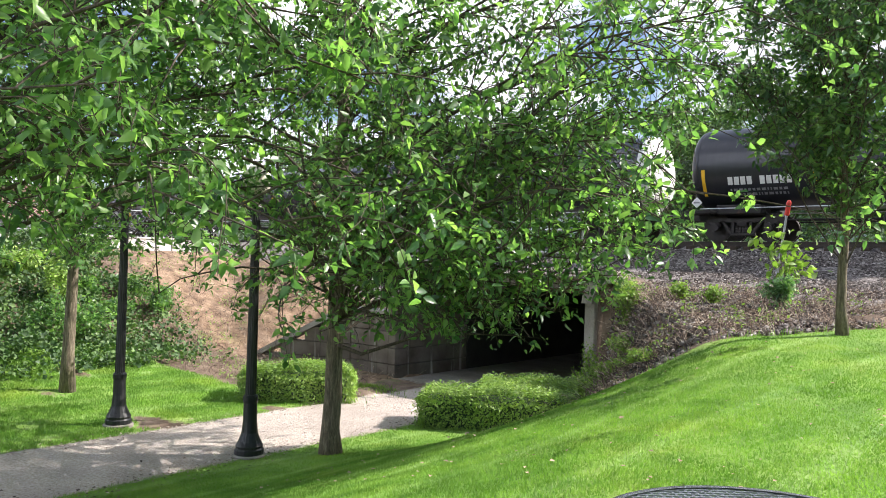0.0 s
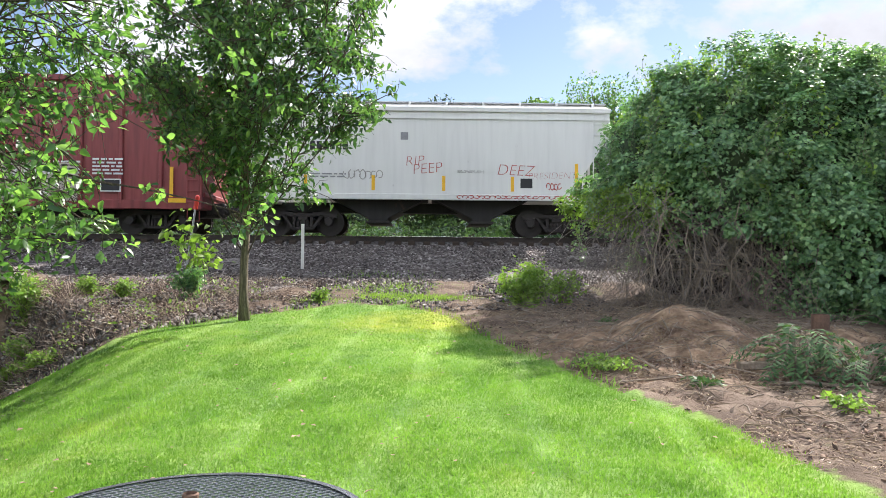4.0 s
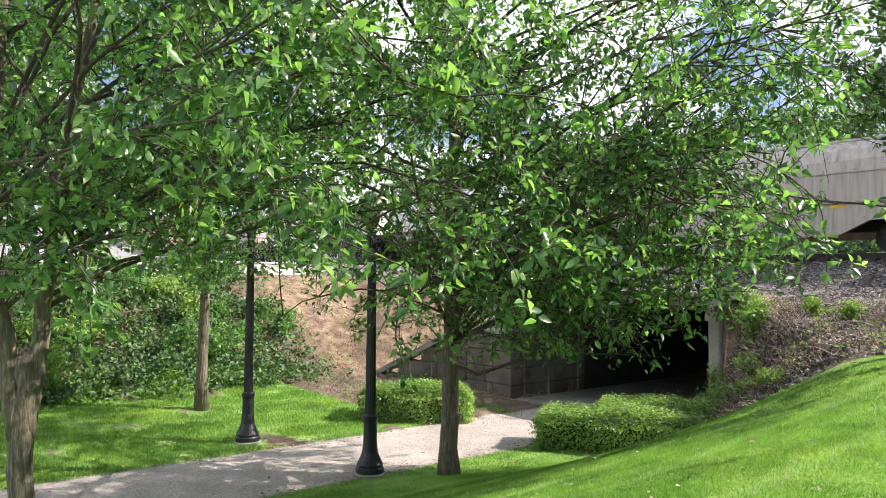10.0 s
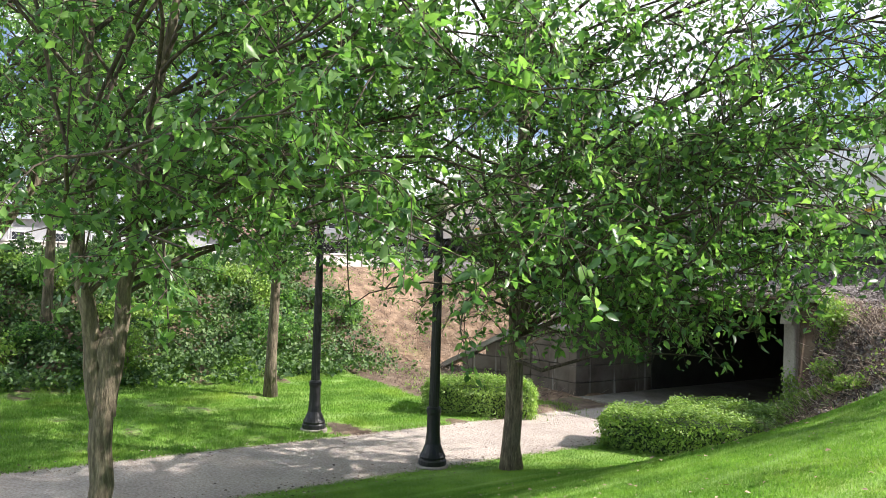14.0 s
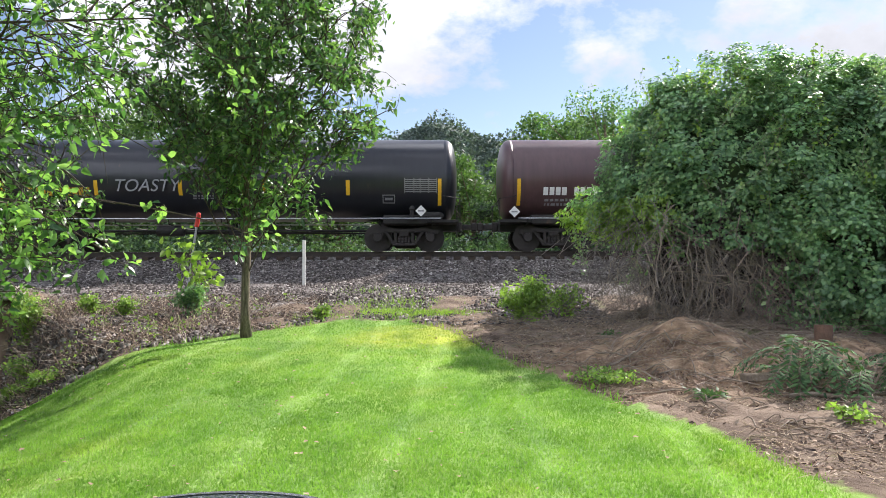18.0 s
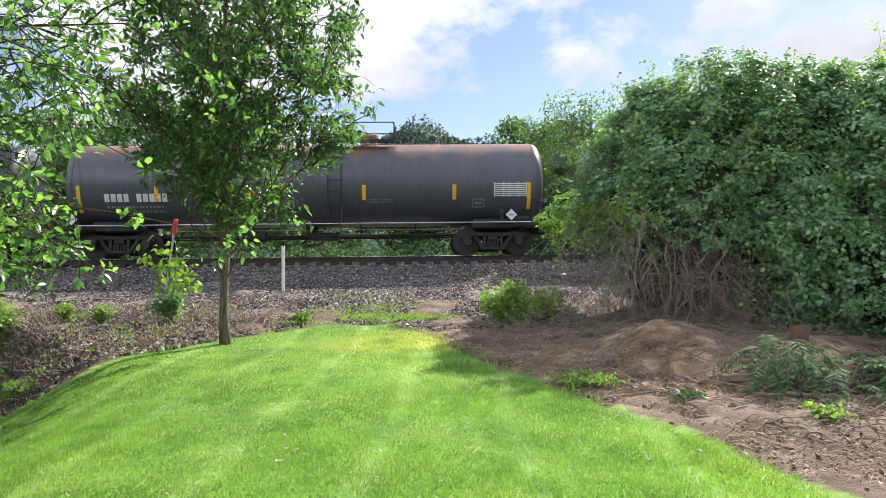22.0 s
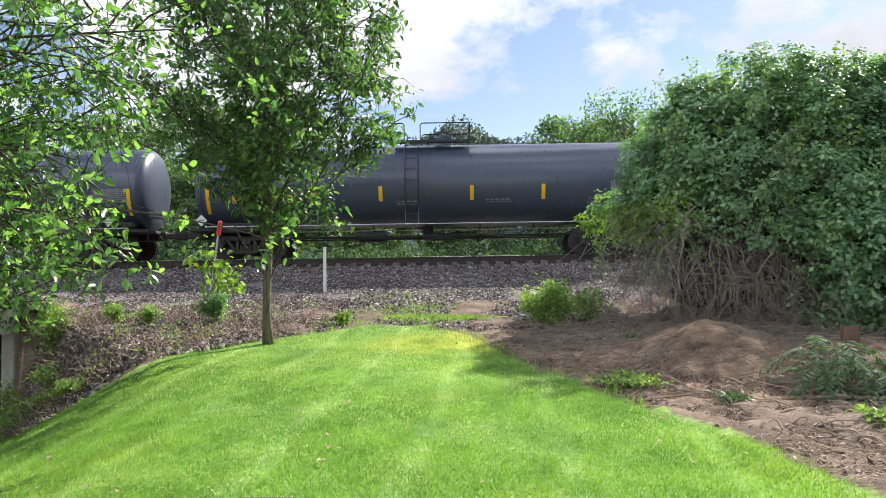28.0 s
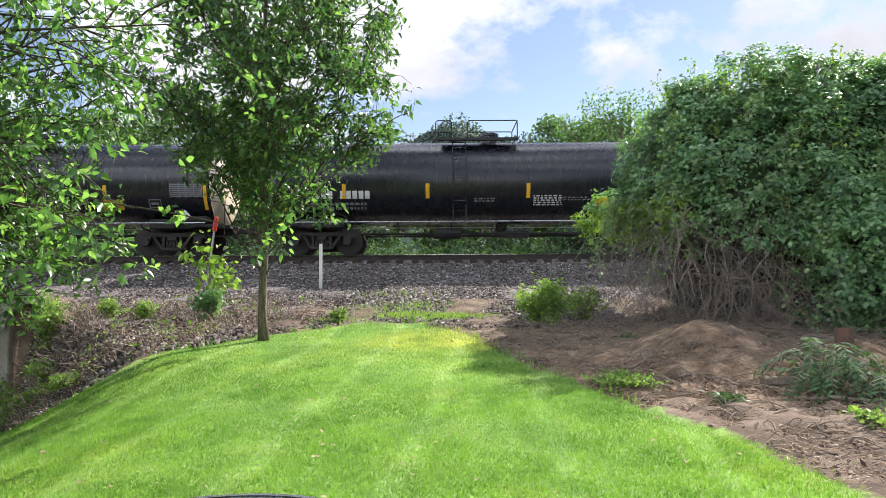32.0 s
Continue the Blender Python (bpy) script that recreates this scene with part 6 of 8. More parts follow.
q = p[tuft] + d * size * np.array([1.1, 1.0, 0.8]) * g.random((len(tuft), 1)) ** 0.4
q[:, 2] -= 0.10 * g.random(len(tuft))
way = d * 0.5 + o[tuft] * 0.5 + np.array([0, -0.1, 0.45])
fresh = (q[:, 0] < 5.2) & (q[:, 2] < 3.4)
for pick, mat, name in ((~fresh, M_VINE, "vine_leaves"), (fresh, M_BRIGHT, "fresh_growth")):
    v, f = leaves(q[pick] - base, np.full(int(pick.sum()), 0.092), 0.5, 0.7, 0.78, way[pick])
    stuff(name, v, f, mat, thicket)
# added dark cores that stop the light; the shade among the leaves is in their colour
M_SHADE = leafage("shade_core_leaves", (0.03, 0.055, 0.025), (0.045, 0.075, 0.033), (0.06, 0.095, 0.042), 0.1, 0.8)
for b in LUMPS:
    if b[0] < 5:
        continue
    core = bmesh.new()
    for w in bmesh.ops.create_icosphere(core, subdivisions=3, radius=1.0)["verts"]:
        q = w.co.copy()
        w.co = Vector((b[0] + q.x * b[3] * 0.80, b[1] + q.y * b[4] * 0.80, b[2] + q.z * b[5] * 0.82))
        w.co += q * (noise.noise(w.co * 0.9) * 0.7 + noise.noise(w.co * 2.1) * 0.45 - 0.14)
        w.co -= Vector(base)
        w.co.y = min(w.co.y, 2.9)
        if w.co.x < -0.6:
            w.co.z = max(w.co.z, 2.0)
    part("dark_core", core, M_SHADE, thicket)
M_TRAIL = leafage("trailing_vine_leaves", (0.10, 0.185, 0.085), (0.16, 0.265, 0.12), (0.25, 0.36, 0.17), 0.3, 0.45)
# paler vines trailing down over the rest
n = 220
a, o = shell(g, 9000, 1.05, 0.1)
sel = (a[:, 2] > 2.6) & (o[:, 1] < 0.2)
a, o = a[sel][:n], o[sel][:n]
n = len(a)
trail = arcs(a, a + np.stack([g.normal(size=n) * 0.5, -0.25 * g.random(n), -g.uniform(0.5, 1.9, n)], 1), o * 0.22, 9)
trail = trail + o[:, None] * 0.05
v, f = strands(trail - base, 0.006, 0.003)
stuff("trailing_vine", v, f, M_TWIG, thicket)
q = np.repeat(trail.reshape(-1, 3), 9, 0)
q = q + g.normal(size=q.shape) * 0.09
v, f = leaves(q - base, np.full(len(q), 0.09), 0.5, 0.5, 0.7)
stuff("trailing_leaves", v, f, M_TRAIL, thicket)
# runners that stand off the outline
n = 280
a, o = shell(g, 9000)
keep_ = (a[:, 2] > 3.0)
a, o = a[keep_][:n], o[keep_][:n]
b = a + o * (0.1 + 0.26 * g.random((len(a), 1))) + np.array([0, 0, 0.55]) * g.random((len(a), 1)) ** 2
run = arcs(a, b, g.normal(size=a.shape) * 0.1, 5)
v, f = strands(run - base, 0.006, 0.003)
stuff("runner_growth", v, f, M_TWIG, thicket)
q = run[:, 1:].reshape(-1, 3)
q = np.repeat(q, 3, 0) + g.normal(size=(len(q) * 3, 3)) * 0.05
v, f = leaves(q - base, np.full(len(q), 0.10), 0.4, 0.3, 0.7)
stuff("runner_leaves", v, f, M_BRIGHT, thicket)
# dark masses added in the hollow under its left side: its shade, put into shape and colour
M_HOLLOW = surface("hollow_shade_dark", [(0.3, (0.012, 0.010, 0.008)), (0.5, (0.03, 0.024, 0.02)), (0.7, (0.07, 0.055, 0.045))], 9, 0.95, 0, 40, 1.0, 0.06)
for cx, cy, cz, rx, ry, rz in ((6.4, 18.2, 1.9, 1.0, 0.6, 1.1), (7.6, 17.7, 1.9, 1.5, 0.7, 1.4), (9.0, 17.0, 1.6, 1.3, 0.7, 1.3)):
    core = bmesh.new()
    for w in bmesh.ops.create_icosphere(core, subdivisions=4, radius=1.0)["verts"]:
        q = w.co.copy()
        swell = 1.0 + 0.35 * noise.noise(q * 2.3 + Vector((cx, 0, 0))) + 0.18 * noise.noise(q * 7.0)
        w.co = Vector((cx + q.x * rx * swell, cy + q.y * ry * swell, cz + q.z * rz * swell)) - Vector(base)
    part("hollow_shade", core, M_HOLLOW, thicket, "dark mass for the shade in the hollow")
# old stems hanging under the left of it
n = 720
top = np.stack([g.uniform(4.1, 9.4, n), g.uniform(15.4, 18.2, n), g.uniform(1.6, 3.5, n)], 1)
foot = top + np.stack([g.normal(size=n) * 1.3, -g.random(n) * 1.2 + 0.2, np.zeros(n)], 1)
foot[:, 2] = land(foot[:, 0], foot[:, 1]) + 0.02
cur = arcs(top, foot, np.stack([g.normal(size=n) * 0.8, -0.2 - 0.4 * g.random(n), g.normal(size=n) * 0.5], 1), 8)
cur[:, 1:-1] += g.normal(size=(n, 6, 3)) * 0.13
v, f = strands(cur - base, g.uniform(0.003, 0.009, n), 0.003, 4)
stuff("vine_tangle", v, f, M_VINESTEM, thicket)
n = 210
top = np.stack([g.uniform(4.3, 10.5, n), g.uniform(15.0, 16.8, n), g.uniform(1.5, 3.2, n)], 1)
foot = top + np.stack([g.normal(size=n) * 1.0, -0.5 - 0.8 * g.random(n), np.zeros(n)], 1)
foot[:, 2] = land(foot[:, 0], foot[:, 1]) + 0.03
cur = arcs(top, foot, np.stack([g.normal(size=n) * 0.6, -0.3 - 0.4 * g.random(n), g.normal(size=n) * 0.4], 1), 9)
cur[:, 1:-1] += g.normal(size=(n, 7, 3)) * 0.05
v, f = strands(cur - base, g.uniform(0.004, 0.012, n), 0.004, 5)
stuff("bare_vine", v, f, M_TWIG, thicket, "bare grey twisted vine")
for k in range(9):
    x, y = g.uniform(4.6, 9.5), g.uniform(16.2, 17.6)
    z = float(land(x, y))
    part("stem", tube(bmesh.new(), [Vector((x, y, z - 0.1)) - Vector(base), Vector((x + g.normal() * 0.2, y, z + 1.4)) - Vector(base), Vector((x + g.normal() * 0.5, y, z + 3.2)) - Vector(base)], [0.11, 0.08, 0.05], 7), M_BARK, thicket)

# brushwood lying before it
n = 330
c0 = np.stack([g.uniform(2.0, 10.5, n), np.where(np.arange(n) < 295, g.uniform(13.1, 16.8, n), g.uniform(6.5, 12.8, n)), np.zeros(n)], 1)
c0 = c0[edge_of_lawn(c0[:, 0], c0[:, 1]) < -0.6]
n = len(c0)
d = np.stack([g.normal(size=n), g.normal(size=n) * 0.5, np.zeros(n)], 1)
c1 = c0 + unit(d) * g.uniform(0.3, 1.5, (n, 1))
c0[:, 2], c1[:, 2] = land(c0[:, 0], c0[:, 1]) + 0.02, land(c1[:, 0], c1[:, 1]) + 0.03
cur = arcs(c0, c1, np.stack([g.normal(size=n) * 0.08, g.normal(size=n) * 0.08, 0.05 + 0.22 * g.random(n)], 1), 6)
v, f = strands(cur, g.uniform(0.005, 0.015, n), 0.004, 4)
ob = stuff("brushwood", v, f, M_TWIG, None, "tangle of dry grey vine stems on bare earth")
tagged(ob, category="brushwood")

# short broken sticks strewn over the bare earth
gs = np.random.default_rng(311)
n = 900
c0 = np.stack([gs.uniform(1.6, 9.5, n), gs.uniform(7.0, 16.0, n), np.zeros(n)], 1)
c0 = c0[edge_of_lawn(c0[:, 0], c0[:, 1]) < -0.45]
n = len(c0)
c1 = c0 + unit(np.stack([gs.normal(size=n), gs.normal(size=n) * 0.6, np.zeros(n)], 1)) * gs.uniform(0.12, 0.7, (n, 1))
c0[:, 2], c1[:, 2] = land(c0[:, 0], c0[:, 1]) + 0.03, land(c1[:, 0], c1[:, 1]) + 0.03
cur = arcs(c0, c1, np.stack([gs.normal(size=n) * 0.04, gs.normal(size=n) * 0.04, 0.03 + 0.06 * gs.random(n)], 1), 4)
v, f = strands(cur, gs.uniform(0.004, 0.013, n), 0.003, 4)
ob = stuff("stick_litter", v, f, M_TWIG, None, "short dry grey sticks strewn over bare earth")
tagged(ob, category="sticks")


def shrub(name, x, y, h, r, label, mat, count, leaf, category="shrub", stems=14, seed=1, lift=0.0, aspect=0.62):
    """A small shrub: stems fanning from its foot, leaves about their ends."""
    g = np.random.default_rng(seed)
    z = float(land(x, y))
    s = thing(name, (x, y, z), label, category)
    az, el = g.uniform(0, 6.28, stems), g.uniform(0.35, 1.4, stems)
    tip = np.stack([np.cos(az) * np.cos(el) * r, np.sin(az) * np.cos(el) * r, 0.25 * h + np.sin(el) * h * 0.75], 1) * g.uniform(0.7, 1.0, (stems, 1))
    cur = arcs(np.zeros((stems, 3)), tip, np.stack([np.zeros(stems), np.zeros(stems), np.full(stems, 0.1 * h)], 1), 5)
    v, f = strands(cur, 0.012, 0.004, 4)
    stuff("stem_growth", v, f, M_TWIG, s)
    u = g.random(count) ** 0.6
    k = g.integers(0, stems, count)
    fidx = (lift + (1 - lift) * u) * 4
    i = np.minimum(fidx.astype(int), 3)
    at = cur[k, i] + (cur[k, i + 1] - cur[k, i]) * (fidx - i)[:, None] + g.normal(size=(count, 3)) * np.array([r, r, h * 0.6]) * 0.17
    at[:, 2] = np.maximum(at[:, 2], 0.03)
    v, f = leaves(at, np.full(count, leaf), 0.4, 0.3, aspect, None, True)
    stuff("foliage", v, f, mat, s)
    return s


shrub("sapling", -5.25, 17.1, 1.85, 0.75, "yellow-green sapling with broad leaves on the embankment", M_BRIGHT, 170, 0.17, "sapling", 9, 3, 0.35)
shrub("shrub", -5.15, 16.7, 0.75, 0.5, "small dark green shrub at the sapling's foot", M_VINE, 900, 0.08, seed=4)
shrub("shrub", 2.1, 15.9, 0.95, 0.72, "rounded bright green shrub by the bare earth", M_BRIGHT, 2800, 0.075, seed=5)
shrub("shrub", 3.0, 16.4, 0.8, 0.55, "bright green shrub beneath the thicket", M_BRIGHT, 500, 0.09, seed=6)
for k, (x, y, h, r) in enumerate(((-6.7, 16.8, 0.45, 0.35), (-7.5, 17.0, 0.5, 0.35), (-8.9, 16.0, 0.5, 0.4), (-9.6, 15.4, 0.7, 0.5), (-8.7, 16.6, 1.1, 0.5), (-8.9, 15.0, 0.6, 0.45), (-8.2, 15.6, 0.5, 0.5), (-8.6, 14.5, 0.4, 0.4), (-2.3, 16.5, 0.35, 0.25), (-9.75, 16.9, 1.5, 0.5), (-9.4, 16.3, 1.1, 0.5), (-9.55, 15.7, 0.7, 0.5), (-9.0, 17.0, 0.9, 0.45), (-8.9, 15.6, 0.6, 0.4), (-9.8, 17.1, 0.8, 0.35))):
    shrub("shrub", x, y, h, r, "low green shrub among dead brush on the slope", M_BRIGHT if k in (0, 1, 5, 9, 10, 11, 13) else M_HEDGE, int(700 * (r / 0.45) ** 2), 0.075, seed=60 + k)
for k in range(12):
    x, y = -9.3 + 2.6 * ((k * 7) % 12) / 11, 13.4 + 2.6 * ((k * 5) % 12) / 11
    if edge_of_lawn(np.array([x]), np.array([y]))[0] < -0.2:
        shrub("weed", x, y, 0.22 + 0.03 * (k % 4), 0.28 + 0.05 * (k % 3), "low yellow-green weed among dead stalks", M_BRIGHT, 260, 0.06, "weed", 12, 150 + k)
shrub("weed", 2.35, 10.0, 0.22, 0.55, "spreading green weed on bare earth", M_HEDGE, 800, 0.05, "weed", 18, 7)
shrub("weed", 3.35, 8.9, 0.15, 0.3, "small green weed on bare earth", M_IVY, 160, 0.07, "weed", 10, 8)
shrub("weed", 4.35, 7.85, 0.18, 0.35, "pale green weed on bare earth", M_BRIGHT, 260, 0.06, "weed", 12, 9)
shrub("weed", 3.3, 13.9, 0.15, 0.3, "small green weed beside dry sticks", M_IVY, 130, 0.07, "weed", 10, 12)
M_SUMAC = leafage("sumac_leaflets", (0.03, 0.075, 0.032), (0.06, 0.125, 0.052), (0.11, 0.195, 0.085), 0.3, 0.95)


def sumac(x, y, h, r, fronds, seed):
    """A sumac: leaning stems that carry arching fronds, each with two rows of hanging leaflets."""
    g = np.random.default_rng(seed)
    t = thing("sumac", (x, y, float(land(x, y))), "drooping green sumac with long paired leaflets", "shrub")
    az = g.uniform(0, 6.28, fronds)
    foot = np.stack([np.cos(az) * r * 0.25, np.sin(az) * r * 0.25, h * g.uniform(0.25, 1.0, fronds)], 1)
    out = np.stack([np.cos(az), np.sin(az), 0 * az], 1)
    ln = g.uniform(0.4, 0.75, fronds)[:, None] * r / 0.85
    tip = foot + out * ln + np.array([0, 0, -1.0]) * ln * g.uniform(0.1, 0.8, (fronds, 1))
    mid = arcs(foot, tip, np.stack([0 * az, 0 * az, 0.22 * ln[:, 0]], 1), 12)
    stem = arcs(np.zeros((fronds, 3)) + np.array([0, 0, -0.05]), foot, np.zeros((fronds, 3)), 4)
    v, f = strands(stem, 0.012, 0.006, 4)
    v2, f2 = strands(mid, 0.005, 0.002, 3)
    stuff("stem_growth", np.concatenate([v, v2]), np.concatenate([f, f2 + len(v)]), M_TWIG, t)
    at = mid[:, 1:].reshape(-1, 3)
    along = unit(np.diff(mid, axis=1)).reshape(-1, 3)
    side = unit(np.cross(along, np.array([0, 0, 1.0])))
    vs, n = [], len(at)
    for s in (-1, 1):
        d = unit(side * s + along * 0.45 - np.array([0, 0, 0.3]) + g.normal(size=(n, 3)) * 0.15)
        k = 0.13 * g.uniform(0.7, 1.15, (n, 1))
        w = along * 0.026
        lift = unit(np.cross(d, along)) * 0.006
        vs.append(np.stack([at, at + d * k * 0.4 + w + lift, at + d * k, at + d * k * 0.4 - w + lift], 1))
    v = np.concatenate(vs).reshape(-1, 3)
    idx = np.arange(2 * n)[:, None] * 4
    stuff("foliage", v, np.concatenate([idx + np.array([[0, 1, 2]]), idx + np.array([[0, 2, 3]])]), M_SUMAC, t)
    return t


for x, y, h, r, n, k in ((4.75, 9.6, 0.62, 0.8, 30, 21), (5.35, 9.2, 0.42, 0.85, 26, 22), (6.2, 9.3, 0.5, 0.9, 30, 25), (6.9, 9.7, 0.6, 0.8, 28, 26)):
    sumac(x, y, h, r, n, k)
shrub("shrub", 7.8, 10.2, 1.2, 1.0, "dense green shrub at the thicket's edge", M_VINE, 1500, 0.12, seed=23)
shrub("shrub", 8.6, 11.8, 1.6, 1.2, "dense green shrub at the thicket's edge", M_VINE, 2200, 0.13, seed=24)


# hedges beside the path
def hedge(cx, cy, w, dpt, h, z, turn, label, seed):
    """A clipped hedge: leaves on every face of a rounded block."""
    g = np.random.default_rng(seed)
    s = thing("hedge", pose(cx, cy, z, 0, 0, turn), label, "hedge", "clipped hedges by the underpass")
    # dark block within the leaves, coloured as their inner shade
    part("dark_core", boxed((0, 0, h / 2 - 0.08), (2 * w - 0.25, 2 * dpt - 0.25, h - 0.2), 0.08), M_SHADE, s)
    n = 17000
    face = g.random(n)
    p = np.stack([g.uniform(-w, w, n), g.uniform(-dpt, dpt, n), g.uniform(-0.15, h, n)], 1)
    o = np.zeros((n, 3))
    top, front, back = face < 0.45, (face >= 0.45) & (face < 0.68), (face >= 0.68) & (face < 0.78)
    lft, rgt = (face >= 0.78) & (face < 0.89), face >= 0.89
    bump = 0.06 * np.sin(p[:, 0] * 2.3 + 1) * np.cos(p[:, 1] * 2.9) + 0.04 * np.sin(p[:, 0] * 5.1 + p[:, 2] * 4) + g.normal(size=n) * 0.045
    for msk, ax, sg, lim in ((top, 2, 1, h), (front, 1, -1, dpt), (back, 1, 1, dpt), (lft, 0, -1, w), (rgt, 0, 1, w)):
        p[msk, ax] = sg * (lim + bump[msk])
        o[msk, ax] = sg
    over = np.clip((p[:, 2] - (h - 0.22)) / 0.22, 0, 1)
    edge = np.maximum(np.abs(p[:, 0]) - (w - 0.25), np.abs(p[:, 1]) - (dpt - 0.25))
    p[:, 2] -= np.maximum(edge, 0) ** 2 * 2.0 * over
    v, f = leaves(p, np.full(n, 0.06), 0.4, 0.1, 0.6, o * 0.9)
    stuff("foliage", v, f, M_HEDGE, s)
    return s


hedge(-9.95, 13.35, 1.75, 0.62, 0.86, -2.02, 34, "low clipped green hedge on the lawn", 71)
hedge(-9.95, 14.6, 1.3, 0.6, 0.86, -1.95, 30, "low clipped green hedge by the underpass", 73)
hedge(-15.35, 12.0, 1.35, 0.6, 0.84, -1.95, 48, "low clipped green hedge across the footpath", 72)

# ---- grass, stones, litter ----
g = np.random.default_rng(17)


def blades(x, y, h, mat, name, label, lean=None, w=0.006):
    """Blades of grass, one sliver each, as one object."""
    n = len(x)
    z = land(x, y) + 0.0
    a = g.uniform(0, np.pi, n)
    d = np.stack([np.cos(a), np.sin(a), np.zeros(n)], 1) * w
    p = np.stack([x, y, z], 1)
    tip = np.stack([g.normal(size=n) * 0.35, g.normal(size=n) * 0.35, np.ones(n)], 1)
    if lean is not None:
        tip = tip + lean
    tip = unit(tip) * (h * g.uniform(0.6, 1.25, n))[:, None]
    v = np.stack([p - d, p + d, p + tip], 1).reshape(-1, 3)
    ob = new(name, raw(name, v, np.arange(3 * n).reshape(-1, 3), mat))
    return tagged(ob, label, "grass", kind="stuff")


def strewn(count, x0, x1, y0, y1, thin=0.0):
    x, y = g.uniform(x0, x1, count), g.uniform(y0, y1, count)
    if thin:
        ok = g.random(count) < np.clip(1.0 - thin * (y - y0), 0.25, 1)
        x, y = x[ok], y[ok]
    return x, y


x, y = strewn(760000, -11.5, 4.2, 3.6, 16.4, 0.075)
ok = edge_of_lawn(x, y) > 0.02 + 0.10 * g.normal(size=len(x))
x, y = x[ok], y[ok]
stripe = np.where(np.sin((x + 0.14 * y) * 2 * np.pi / 1.25) > 0, 1.0, -1.0)
blades(x, y, 0.03, M_GRASS, "lawn_grass", "short mown bright green grass", np.stack([0 * x, 0.10 * stripe, 0 * x], 1))
x, y = strewn(190000, -23.5, -14.4, -2.0, 14.2)
ok = (edge_of_lawn(x, y) > 0.05 + 0.12 * g.normal(size=len(x))) & (thin_turf(x, y) < 0.12 * g.normal(size=len(x)))
blades(x[ok], y[ok], 0.06, M_GRASS, "lawn_grass", "short mown green grass across the footpath", None, 0.01)
# tufts along the stones and the rough edge of the lawn
tx, ty = [], []
for cx, cy, n, s in ((-0.8, 17.2, 900, 0.5), (0.3, 17.0, 800, 0.4), (-0.4, 18.6, 300, 0.7), (-1.4, 18.2, 300, 0.6), (-1.3, 20.2, 250, 0.6), (-2.4, 16.5, 260, 0.3), (-16.5, 13.2, 900, 0.9), (-15.4, 14.4, 900, 0.5), (-18.5, 13.6, 800, 1.0)):
    tx.append(cx + g.normal(size=n) * s), ty.append(cy + g.normal(size=n) * s * 0.5)
blades(np.concatenate(tx), np.concatenate(ty), 0.10, M_BRIGHT, "grass_tufts", "tufts of yellow-green grass among stones", None, 0.012)
n = 15000
x = g.uniform(-11.3, 4.2, n)
y = g.uniform(9, 17.5, n)
e = edge_of_lawn(x, y)
ok = np.abs(e + 0.05) < 0.13
blades(x[ok], y[ok], 0.13, M_GRASS, "lawn_fringe", "longer grass along the lawn's edge", None, 0.009)

# ballast stones
cube = np.array([[-1, -1, -1], [1, -1, -1], [1, 1, -1], [-1, 1, -1], [-0.8, -0.8, 1], [0.8, -0.8, 1], [0.8, 0.8, 1], [-0.8, 0.8, 1]]) * 0.5
cf = np.array([[0, 1, 5, 4], [1, 2, 6, 5], [2, 3, 7, 6], [3, 0, 4, 7], [4, 5, 6, 7]])


def stones(x, y, size, name, label, mat, lift=0.3):
    n = len(x)
    z = land(x, y)
    s = size * g.uniform(0.6, 1.4, (n, 1)) * g.uniform(0.7, 1.3, (n, 3)) * np.array([1.1, 1.1, 0.75])
    a = g.uniform(0, 6.28, n)
    q = cube[None] + g.normal(size=(n, 8, 3)) * 0.16
    q = q * s[:, None]
    tilt = g.normal(size=(n, 2)) * 0.25
    q[..., 2] += q[..., 0] * tilt[:, :1] + q[..., 1] * tilt[:, 1:]
    c, sn = np.cos(a)[:, None], np.sin(a)[:, None]
    q = np.stack([q[..., 0] * c - q[..., 1] * sn, q[..., 0] * sn + q[..., 1] * c, q[..., 2]], -1)
    q = q + np.stack([x, y, z + s[:, 2] * lift], 1)[:, None]
    f = (np.arange(n)[:, None, None] * 8 + cf[None]).reshape(-1, 4)
    ob = new(name, raw(name, q.reshape(-1, 3), f, mat))
    return tagged(ob, label, "stones", kind="stuff")


m, nodes, links, b = material("loose_ballast", 0.95, 0, 0.25)
gg = nodes.new("ShaderNodeNewGeometry")
links.new(blend(nodes, links, 1.0, ramp(nodes, links, gg.outputs["Random Per Island"], [(0.0, (0.04, 0.035, 0.032)), (0.45, (0.105, 0.092, 0.085)), (0.85, (0.20, 0.183, 0.172)), (1.0, (0.38, 0.36, 0.34))]),
                ramp(nodes, links, grain(nodes, links, 0.5, 4), [(0.3, (0.75, 0.72, 0.7)), (0.7, (1.2, 1.18, 1.16))]), "MULTIPLY"), b.inputs["Base Color"])
M_BALLAST = m
M_CLOD = surface("dry_clods", [(0.3, (0.13, 0.085, 0.06)), (0.5, (0.22, 0.15, 0.105)), (0.7, (0.32, 0.24, 0.18))], 3, 0.95, 0, 20, 0.2)
x, y = strewn(150000, -16, 9, 15.6, 25.3)
ok = (edge_of_lawn(x, y) < -0.1) & (g.random(len(x)) < ease(19.4, 21.0, y + 3.6 * ease(-2.0, -5.0, x) * ease(-9.6, -8.2, x) + 0.5 * g.normal(size=len(x))))
stones(x[ok], y[ok], 0.048, "ballast", "grey crushed-stone railway ballast", M_BALLAST)
x, y = strewn(9000, -11, 4, 15.6, 20.0)
ok = (edge_of_lawn(x, y) < -0.1)
